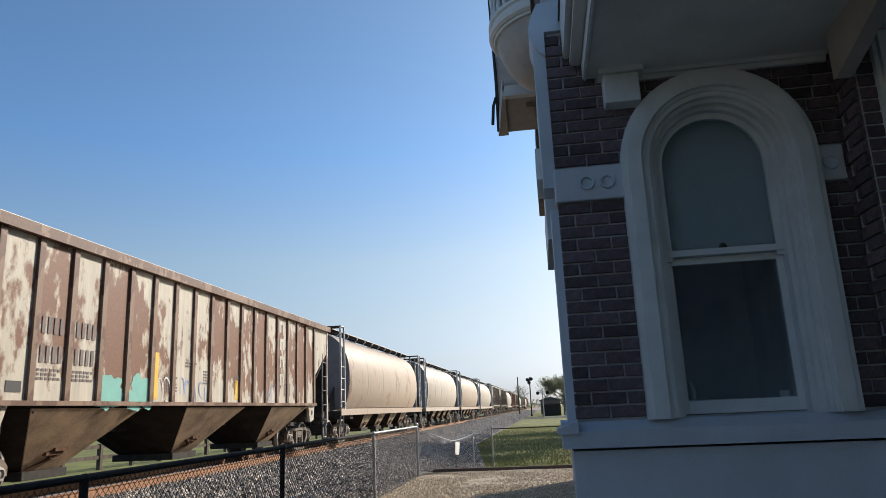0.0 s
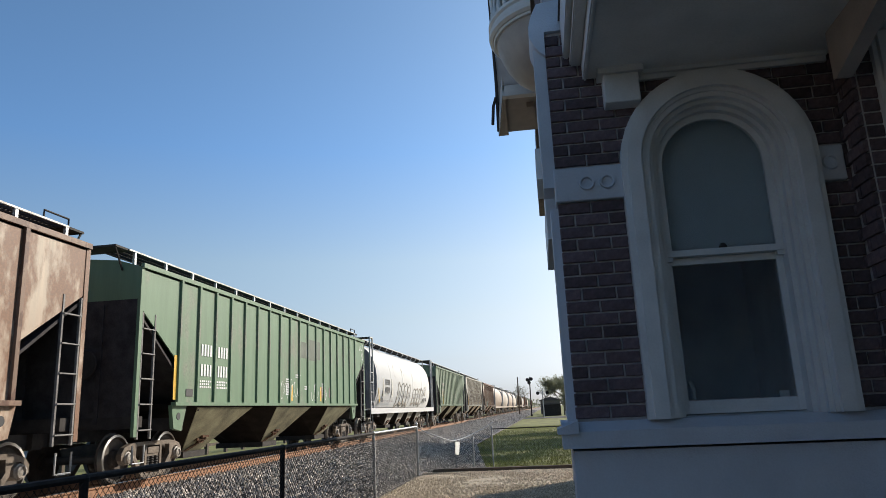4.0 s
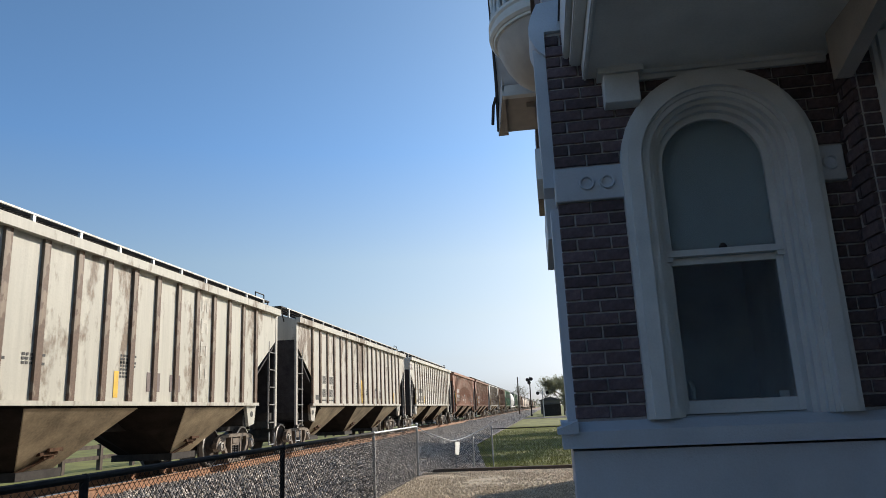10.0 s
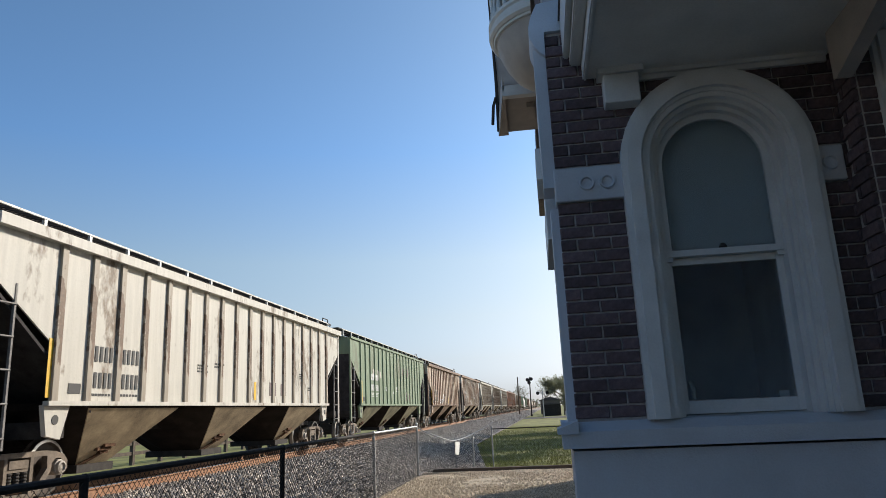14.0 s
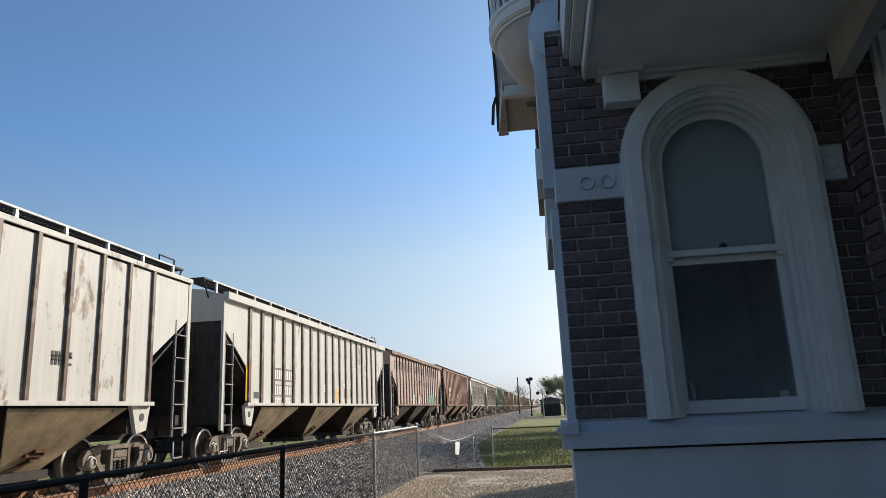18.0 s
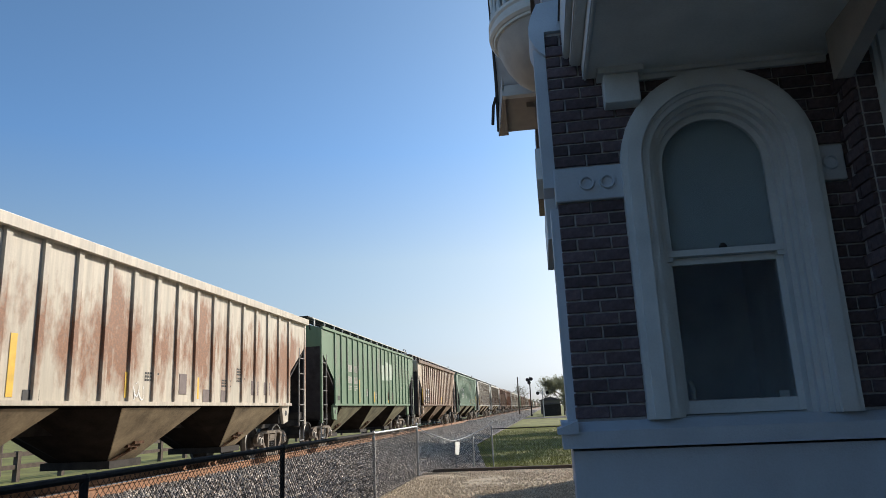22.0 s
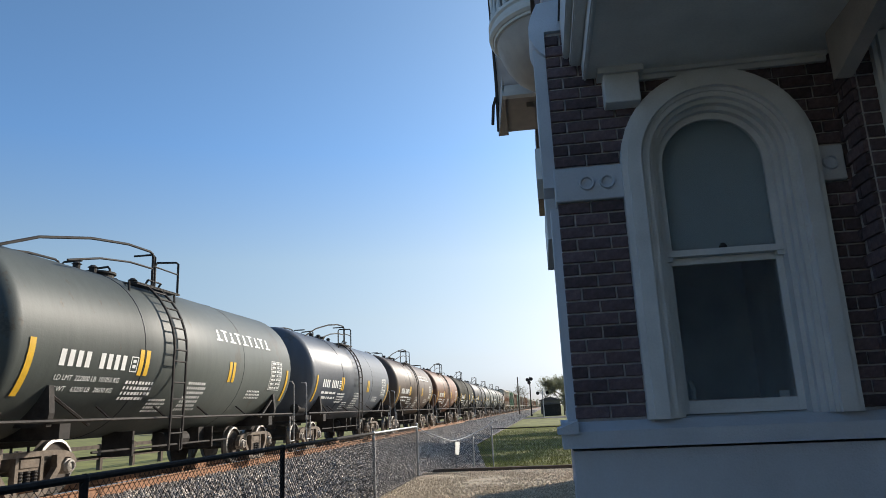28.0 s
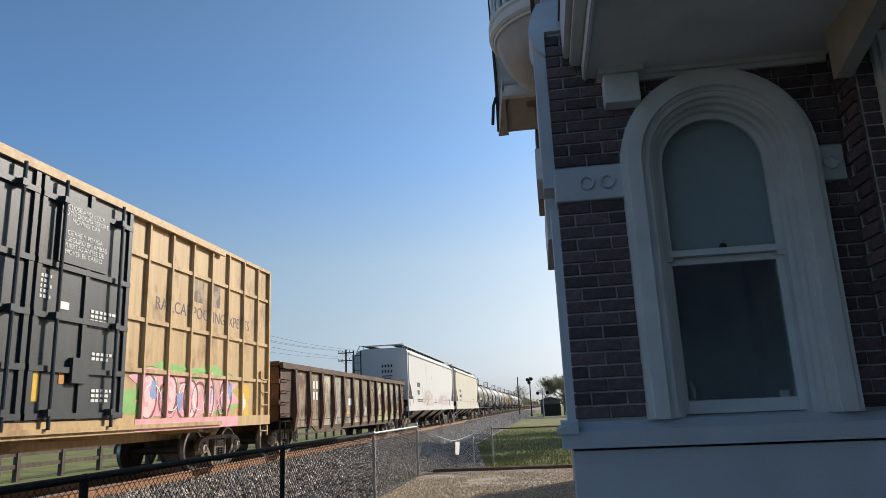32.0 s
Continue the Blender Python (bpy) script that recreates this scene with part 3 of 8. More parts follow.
def hoop(car, y, z, ry, rz, material, x, thick=0.05, a0=0.0, a1=360.0, name="graffiti", label=""):
    """A painted ring or arc on the side."""
    bm = bmesh.new()
    n = 28
    rings = []
    for k in range(n + 1):
        a = radians(a0 + (a1 - a0) * k / n)
        rings.append([(x, y + (ry + d) * math.cos(a), z + (rz + d) * math.sin(a)) for d in (-thick / 2, thick / 2)])
    loft(bm, rings, caps=False, closed=False)
    return part(name, bm, material, car, label)


def add_ends(car, end, half, z_top, z_diag, run, painted=True):
    """End bulkhead, sloping end sheet, platform, corner posts and ladders of a covered hopper."""
    for s in (-1, 1):
        # end wall, stiffeners, slope sheet and struts carry painted shade
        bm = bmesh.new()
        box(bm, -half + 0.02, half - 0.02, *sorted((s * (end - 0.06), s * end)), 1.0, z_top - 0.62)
        part("end_wall", bm, M["end_shade"], car, "sooty dark end wall")
        for k in (-0.5, 0.5):
            bm = bmesh.new()
            box(bm, k * half - 0.04, k * half + 0.04, *sorted((s * (end + 0.001), s * (end + 0.03))), 1.1, z_top - 0.70)
            part("end_stiffener", bm, M["end_shade"], car)
        bm = bmesh.new()
        box(bm, -half + 0.02, half - 0.02, *sorted((s * (end - 0.06), s * (end + 0.004))), z_top - 0.62, z_top)
        part("end_band", bm, PAINTS["grey"], car)
        for x in (-1, 1):
            bm = bmesh.new()
            box(bm, *sorted((x * (half - 0.05), x * (half + 0.012))), *sorted((s * (end - 0.09), s * (end + 0.012))), 0.85, z_top - 0.02)
            part("corner_post", bm, PAINTS["grey"], car)
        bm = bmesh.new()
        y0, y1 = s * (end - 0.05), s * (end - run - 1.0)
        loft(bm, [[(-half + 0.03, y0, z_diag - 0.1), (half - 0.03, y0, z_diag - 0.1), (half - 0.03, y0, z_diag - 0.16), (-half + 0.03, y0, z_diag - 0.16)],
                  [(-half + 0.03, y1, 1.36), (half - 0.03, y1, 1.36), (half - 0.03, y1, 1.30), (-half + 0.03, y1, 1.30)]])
        part("slope_sheet", bm, M["end_shade"], car)
        for nm, bx in (("end_platform", (-half + 0.05, half - 0.05, *sorted((s * (end - 0.35), s * (end + 0.02))), 1.02, 1.22)),
                       ("draft_sill", (-0.22, 0.22, *sorted((s * (end - 3.0), s * (end + 0.42))), 0.78, 1.12)),
                       ("body_bolster", (-half + 0.1, half - 0.1, *sorted((s * (end - 1.95), s * (end - 1.55))), 0.92, 1.18))):
            bm = bmesh.new()
            box(bm, *bx)
            part(nm, bm, M["steel"], car)
        for x in (-half + 0.08, half - 0.08, -0.55, 0.55):   # struts behind the corner
            bm = bmesh.new()
            box(bm, x - 0.05, x + 0.05, *sorted((s * (end - 0.11), s * (end - 0.03))), 1.1, z_diag)
            part("strut", bm, M["end_shade"], car)
        ladder(car, half - 0.01, *sorted((s * (end - 0.12), s * (end - 0.55))), 0.80, z_diag - 0.1, 5, material=M["ladder"])
        ladder(car, s * (end + 0.06), -half + 0.10, -half + 0.52, 0.75, z_top - 0.1, 9, across="x", name="end_ladder")
        bm = bmesh.new()   # stirrup step
        ys = s * (end - 0.05), s * (end - 0.42)
        tube(bm, [(half - 0.03, ys[0], 0.7), (half - 0.03, ys[0], 0.38), (half - 0.03, ys[1], 0.38), (half - 0.03, ys[1], 0.7)], 0.018, 5)
        part("stirrup", bm, M["galv"], car)
        add_coupler(car, s * (end + 0.40), s)
    bm = bmesh.new()
    lathe(bm, [(0.27, -end - 0.14), (0.29, -end - 0.12), (0.27, -end - 0.10), (0.25, -end - 0.12)], 16, "y", (0.5, 0, 2.2))
    for k in range(4):
        a = k * math.pi / 4
        tube(bm, [(0.5 + 0.26 * math.cos(a), -end - 0.12, 2.2 + 0.26 * math.sin(a)), (0.5 - 0.26 * math.cos(a), -end - 0.12, 2.2 - 0.26 * math.sin(a))], 0.012, 4)
    part("brake_wheel", bm, M["steel"], car)


def add_bays(car, centres, top_len, half, z_top=1.47, z_low=0.40, low_half=0.60, low_len=0.89, side_len=0.64):
    for c in centres:
        bm = bmesh.new()

        def ring(h, a, b, z):      # the side sheet is shorter than the bay, its corners cut
            return [(-h * 0.45, c - a, z), (h * 0.45, c - a, z), (h, c - b, z), (h, c + b, z), (h * 0.45, c + a, z), (-h * 0.45, c + a, z), (-h, c + b, z), (-h, c - b, z)]
        a, b = top_len / 2, top_len * side_len / 2
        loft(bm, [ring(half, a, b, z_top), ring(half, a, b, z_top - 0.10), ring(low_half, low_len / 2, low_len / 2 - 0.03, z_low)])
        # the slopes take the shade colour, the side sheets below the sunlit one
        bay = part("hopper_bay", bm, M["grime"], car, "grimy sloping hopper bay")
        for s in (-1, 1):      # side sheets, a little proud of the slopes
            bm = bmesh.new()
            b2 = low_len / 2 - 0.03
            loft(bm, [[(s * (half + d), c - b, z_top - 0.1), (s * (low_half + d), c - b2, z_low + 0.004), (s * (low_half + d), c + b2, z_low + 0.004), (s * (half + d), c + b, z_top - 0.1)] for d in (0.003, 0.02)])
            part("bay_side", bm, M["bay"], bay)
        bm = bmesh.new()
        box(bm, -low_half - 0.12, low_half + 0.12, c - low_len / 2 - 0.08, c + low_len / 2 + 0.08, z_low - 0.12, z_low + 0.02)
        part("outlet_gate", bm, M["steel"], bay)
        bm = bmesh.new()      # rusty latch gear low on the side sheet, and its bar to the gate

        def down(t, y, out=0.03):
            z = z_top - 0.1 + (z_low - z_top + 0.1) * t
            return (half + (low_half - half) * t + out, c + y, z)
        for t, y, l in ((0.66, 0.02, 0.16), (0.72, -0.08, 0.20), (0.78, 0.0, 0.12)):
            q = down(t, y)
            box(bm, q[0] - 0.03, q[0] + 0.05, q[1] - l, q[1] + l, q[2] - 0.025, q[2] + 0.03)
        tube(bm, [down(0.70, 0.10, 0.07), down(0.88, -0.22, 0.06), down(1.02, -0.5, 0.05)], 0.028, 5)
        part("gate_latch", bm, M["latch"], bay)


def make_ribbed_hopper(chord=0.02, face=0.04, walk="high", end=8.28, z_top=4.02, ribs=18, z_sill=1.47):
    """A ribbed three-bay covered grain hopper. chord: how far the top chord stands out beyond the ribs."""
    car = tagged(new("covered_hopper_wagon"), "", "rail wagon", "freight train")
    half, run, deep = 1.515, 1.49, 0.065
    z_diag = 3.25
    for s in (-1, 1):
        bm = bmesh.new()
        out = [(-end, z_top), (-end, z_diag), (-end + run, 2.28), (-end + run, z_sill), (end - run, z_sill), (end - run, 2.28), (end, z_diag), (end, z_top)]
        prism(bm, out, *sorted((s * half, s * (half - 0.03))))
        part("side_sheet", bm, PAINTS["grey"], car)
        bm = bmesh.new()
        box(bm, *sorted((s * (half - 0.02), s * (half + (deep if chord > 0.05 else 0.03) + chord))), -end, end, z_top - (0.10 if chord > 0.05 else 0.02), z_top + 0.07)
        part("top_chord", bm, PAINTS["grey"], car)
        bm = bmesh.new()
        box(bm, *sorted((s * (half - 0.04), s * (half + deep))), -end + run - 0.15, end - run + 0.15, z_sill - 0.06, z_sill + 0.012)
        part("side_sill", bm, PAINTS["grey"], car)
    rb = bmesh.new()
    prism(rb, [(half - 0.01, -face - 0.015), (half + 0.7 * deep, -face), (half + 0.7 * deep, face), (half - 0.01, face + 0.015)], z_sill + 0.012, z_top - 0.02, "z")
    rib = mesh_of(rb, PAINTS["grey"])
    pitch = 2 * (end - run) / (ribs - 1)
    bm = bmesh.new()
    for k in range(ribs):
        y = -end + run + k * pitch
        part("rib", rib, None, car).location = (0, y, 0)
        box(bm, -half - 0.075, -half + 0.01, y - 0.045, y + 0.045, z_sill, z_top)
    part("far_side_ribs", bm, M["steel"], car)["kind"] = "stuff"
    bm = bmesh.new()   # roof, slightly arched
    rf = [(-half, z_top), (-1.0, z_top + 0.16), (-0.4, z_top + 0.22), (0.4, z_top + 0.22), (1.0, z_top + 0.16), (half, z_top), (half, z_top - 0.05), (-half, z_top - 0.05)]
    prism(bm, rf, -end, end, "y")
    part("roof", bm, PAINTS["grey"], car)
    for k in range(3):   # long trough hatch covers
        bm = bmesh.new()
        c = (k - 1) * 5.4
        prism(bm, [(-0.32, z_top + 0.2), (0.32, z_top + 0.2), (0.3, z_top + 0.27), (0.0, z_top + 0.30), (-0.3, z_top + 0.27)], c - 2.4, c + 2.4, "y")
        part("hatch_cover", bm, M["galv"], car)
    zw = z_top + (0.40 if walk == "high" else 0.27)
    for s in (1, -1):
        y0, y1 = -end + 0.1, end - 0.1
        bm = bmesh.new()
        for x in (0.62, 0.80, 0.97):
            box(bm, *sorted((s * (x - 0.012), s * (x + 0.012))), y0, y1, zw - 0.05, zw - 0.002)
        y = y0
        while y < y1:
            box(bm, *sorted((s * 0.6, s * 1.14)), y, y + 0.018, zw - 0.04, zw - 0.008)
            y += 0.09
        part("running_board", bm, M["steel"], car)
        bm = bmesh.new()
        box(bm, *sorted((s * 1.14, s * 1.17)), y0, y1, zw - 0.03, zw)
        part("walk_edge", bm, M["walk"], car)
    bm = bmesh.new()
    y = -end + 0.3
    while y < end:
        for x in (-1.155, 1.155):
            box(bm, x - 0.025, x + 0.025, y - 0.03, y + 0.03, z_top + 0.06, zw - 0.045)
        y += 1.15
    part("walk_bracket", bm, M["galv"], car)["kind"] = "stuff"
    if walk == "high":
        for s in (-1, 1):
            bm = bmesh.new()
            box(bm, -1.15, 1.15, *sorted((s * (end - 0.2), s * (end + 0.32))), zw - 0.04, zw)
            for x in (-1.12, 1.12):
                tube(bm, [(x, s * (end + 0.3), zw - 0.02), (x, s * (end + 0.02), z_top - 0.05)], 0.02, 5)
            part("end_walk", bm, M["steel"], car)
        bm = bmesh.new()   # grab frame at the top of the ladder
        tube(bm, [(1.15, end - 0.7, zw), (1.15, end - 0.7, zw + 0.12), (1.15, end - 0.1, zw + 0.12), (1.15, end - 0.1, zw)], 0.018, 5)
        part("grab_iron", bm, M["steel"], car)
    add_bays(car, (-4.45, 0.1, 4.75), 4.5, half - 0.02)
    bm = bmesh.new()
    box(bm, -0.2, 0.2, -end + 2.5, end - 2.5, 0.95, 1.35)
    part("centre_sill", bm, M["steel"], car)
    add_ends(car, end, half, z_top, z_diag, run)
    for s in (-1, 1):   # bolster web beside the truck; a black disc gives its hole's darkness
        bm = bmesh.new()
        yc = end - run - 0.15
        prism(bm, [(s * (yc - 0.3), 1.42), (s * (yc + 0.3), 1.42), (s * (yc + 0.2), 0.96), (s * (yc - 0.12), 0.9)], half - 0.10, half - 0.02)
        web = part("end_panel", bm, PAINTS["grey"], car)
        bm = bmesh.new()
        lathe(bm, [(0.075, half - 0.03), (0.075, half - 0.012)], 14, "x", (0, s * (yc + 0.03), 1.2))
        part("web_hole", bm, M["ink"], web)
        add_truck(car, s * (end - 1.5))
    return car


def make_round_hopper(end, z_top, half, z_sill, bays, flat_sides, over):
    """A smooth-sided covered hopper: either rounded like a barrel, or flat-sided with a sloping shoulder."""
    car = tagged(new("covered_hopper_wagon"), "", "rail wagon", "freight train")

    def section(k, y):
        if flat_sides:
            right = [(half - 0.03, z_sill), (half - 0.03, z_sill + 0.42), (half - 0.02, z_sill + 0.44), (half - 0.02, z_top - 0.40), (half + 0.045, z_top - 0.39),
                     (half + 0.045, z_top - 0.31), (half - 0.04, z_top - 0.31), (half - 0.28, z_top - 0.06), (half - 0.6, z_top)]
            pts = [(x * k, y, z) for x, z in right]
            return pts + [(-x * k, y, z) for x, z in right[::-1]]
        pts = []
        h = z_top - z_sill
        for i in range(25):
            a = radians(-38 + 256 * i / 24)
            c, sn = math.cos(a), math.sin(a)
            pts.append((half * math.copysign(abs(c) ** 0.85, c) * k, y, z_sill + h * 0.40 + (h * 0.60 if sn > 0 else h * 0.58) * math.copysign(abs(sn) ** 0.85, sn)))
        return pts
    bm = bmesh.new()
    if flat_sides:      # the lower corners are cut away above the sill band
        def cut(y, low):
            return [(p[0], p[1], max(p[2], low)) for p in section(1, y)]
        ends = ((0.0, 2.85), (0.14, 2.62), (0.45, 2.40), (0.55, 2.20), (0.95, z_sill + 0.44), (1.4, z_sill + 0.40))
        loft(bm, [cut(-end + d, low) for d, low in ends] + [cut(end - d, low) for d, low in ends[::-1]])
    else:
        loft(bm, [section(0.985, -end), section(1, -end + 0.06), section(1, end - 0.06), section(0.985, end)])
    part("body", bm, PAINTS["white"], car, smooth=not flat_sides)
    if not flat_sides:
        for t in (-1, 1):       # the ends, a darker blue-grey than the body
            bm = bmesh.new()
            loft(bm, [section(0.985, t * (end + d)) for d in ((-0.004, 0.012) if t > 0 else (0.012, -0.004))])
            part("end_plate", bm, M["end_paint"], car, "dark blue-grey end")
        for y in (-end * 0.6, -end * 0.2, end * 0.2, end * 0.6):
            bm = bmesh.new()
            loft(bm, [section(1.002, y - 0.012), section(1.005, y - 0.005), section(1.005, y + 0.005), section(1.002, y + 0.012)])
            part("weld_seam", bm, PAINTS["white"], car, smooth=True)
    for s in (-1, 1):
        bm = bmesh.new()
        box(bm, *sorted((s * (half - 0.16), s * (half + 0.02))), -end - over, end + over, z_sill - 0.22, z_sill + 0.02)
        if flat_sides:
            box(bm, *sorted((s * (half - 0.05), s * (half - 0.018))), -end - over, end + over, z_sill, z_sill + 0.42)
        part("side_sill", bm, PAINTS["white"], car)
        if flat_sides:
            for t in (-1, 1):
                bm = bmesh.new()
                box(bm, *sorted((s * (half - 0.12), s * half)), *sorted((t * (end + over - 0.13), t * (end + over))), z_sill + 0.42, z_top - 0.30)
                part("corner_post", bm, PAINTS["white"], car)
    # these end slope sheets are coloured dark for the shade there
    if flat_sides:
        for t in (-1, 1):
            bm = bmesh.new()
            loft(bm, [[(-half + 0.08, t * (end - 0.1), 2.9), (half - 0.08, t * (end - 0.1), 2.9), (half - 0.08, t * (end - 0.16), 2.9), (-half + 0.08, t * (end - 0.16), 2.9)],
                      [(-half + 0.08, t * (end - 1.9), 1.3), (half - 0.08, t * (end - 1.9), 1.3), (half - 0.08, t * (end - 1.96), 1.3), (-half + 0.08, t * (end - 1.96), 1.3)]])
            part("slope_sheet", bm, M["end_shade"], car)
    n = bays
    add_bays(car, [(-end + 2.0) + (2 * end - 4.0) * (k + 0.5) / n for k in range(n)], (2 * end - 4.0) / n * 0.97, half - 0.12, z_sill - 0.06, 0.50, 0.45 if flat_sides else 1.1, 0.9, 0.8 if flat_sides else 0.6)
    bm = bmesh.new()
    box(bm, -0.25, 0.25, -end - over + 0.1, end + over - 0.1, z_sill - 0.45, z_sill - 0.1)
    part("centre_sill", bm, M["steel"], car)
    zw = z_top + (0.07 if not flat_sides else 0.20)
    x0, x1 = (0.45, 0.98) if not flat_sides else (0.55, 1.12)
    reach_y = end + (over - 0.05 if not flat_sides else -0.1)
    for s in (1, -1):
        bm = bmesh.new()
        for x in (x0, (x0 + x1) / 2):
            box(bm, *sorted((s * (x - 0.012), s * (x + 0.012))), -reach_y, reach_y, zw - 0.05, zw - 0.002)
        y = -reach_y
        while y < reach_y:
            box(bm, *sorted((s * x0, s * x1)), y, y + 0.018, zw - 0.04, zw - 0.008)
            y += 0.09
        part("running_board", bm, M["steel"], car)
        bm = bmesh.new()
        box(bm, *sorted((s * x1, s * (x1 + 0.03))), -reach_y, reach_y, zw - 0.03, zw)
        part("walk_edge", bm, M["walk"], car)
    bm = bmesh.new()
    y = -end + 0.4
    while y < end:
        for s in (-1, 1):
            tube(bm, [(s * (x1 + 0.02), y, zw - 0.02), (s * (x1 + 0.03), y, zw - 0.12), (s * (x1 - 0.1), y, z_top - 0.16)], 0.026, 5)
        y += 1.35
    part("walk_bracket", bm, M["galv"], car)["kind"] = "stuff"
    if flat_sides:      # cross walks over the ends, with their slanting corner rails
        for t in (-1, 1):
            bm = bmesh.new()
            box(bm, -x1, x1, *sorted((t * (end - 0.02), t * (end - 0.42))), zw - 0.05, zw - 0.01)
            for s in (-1, 1):
                tube(bm, [(s * half, t * (end + 0.1), z_top - 0.5), (s * (x1 + 0.12), t * (end + 0.05), zw - 0.02), (s * (x1 - 0.1), t * end, zw - 0.02)], 0.028, 6)
            part("end_walk", bm, M["walk"], car)
    e2 = end + over
    for k in range(4):
        bm = bmesh.new()
        c = -end + 2 * end * (k + 0.5) / 4
        lathe(bm, [(0.36, z_top - 0.05), (0.36, z_top + 0.1), (0.3, z_top + 0.14), (0.05, z_top + 0.16)], 16, "z", (0, c, 0))
        part("hatch_cover", bm, M["galv"], car)
    for s in (-1, 1):
        for nm, bx in (("end_platform", (-half + 0.02, half - 0.02, *sorted((s * (e2 - 0.25), s * e2)), z_sill - 0.24, z_sill - 0.06)),
                       ("body_bolster", (-half + 0.1, half - 0.1, *sorted((s * (e2 - 1.95), s * (e2 - 1.55))), 0.92, 1.12))):
            bm = bmesh.new()
            box(bm, *bx)
            part(nm, bm, M["steel"], car)
        for x in (-0.9, 0.9):   # end shear plates
            bm = bmesh.new()
            prism(bm, [(s * (end - 0.02), z_sill), (s * (e2 - 0.1), z_sill - 0.1), (s * (end - 0.02), z_sill + 0.9)], x - 0.02, x + 0.02)
            part("end_gusset", bm, M["steel"], car)
        top = z_top - 0.05 if not flat_sides else 2.55
        if flat_sides:
            ladder(car, half - 0.02, *sorted((s * (e2 - 0.05), s * (e2 - 0.5))), z_sill - 0.3, top, 4, material=M["galv"])
        else:       # a tall frame of flat bar that also carries the end walk
            bm = bmesh.new()
            for d in (0.03, 0.52):
                box(bm, half - 0.05, half + 0.01, *sorted((s * (e2 - d), s * (e2 - d - 0.07))), z_sill, zw - 0.04)
            box(bm, half - 0.05, half + 0.01, *sorted((s * (e2 - 0.03), s * (e2 - 0.59))), zw - 0.04, zw)
            for k in range(4):
                tube(bm, [(half - 0.02, s * (e2 - 0.06), z_sill + 0.28 + 0.42 * k), (half - 0.02, s * (e2 - 0.56), z_sill + 0.28 + 0.42 * k)], 0.018, 6)
            part("ladder", bm, M["galv"], car, "galvanised ladder frame")
        ladder(car, s * (e2 + 0.02), -half + 0.1, -half + 0.5, z_sill - 0.5, z_top - 0.1, 9, across="x", name="end_ladder", material=M["steel"])
        if not flat_sides:   # posts that carry the roof walk past the body's end
            for x in (-0.95, 0.95):
                bm = bmesh.new()
                box(bm, x - 0.035, x + 0.035, *sorted((s * (e2 - 0.14), s * (e2 - 0.06))), z_sill - 0.1, zw - 0.04)
                part("end_post", bm, M["galv"], car)
            bm = bmesh.new()
            box(bm, -half + 0.05, half - 0.05, *sorted((s * (e2 - 0.59), s * e2)), zw - 0.045, zw - 0.012)
            part("end_walk", bm, M["steel"], car)
        bm = bmesh.new()
        tube(bm, [(half - 0.03, s * (e2 - 0.05), z_sill - 0.2), (half - 0.03, s * (e2 - 0.05), 0.4), (half - 0.03, s * (e2 - 0.42), 0.4), (half - 0.03, s * (e2 - 0.42), z_sill - 0.2)], 0.018, 5)
        part("stirrup", bm, M["galv"], car)
        add_coupler(car, s * e2, s)
        add_truck(car, s * (e2 - 1.75))
    return car


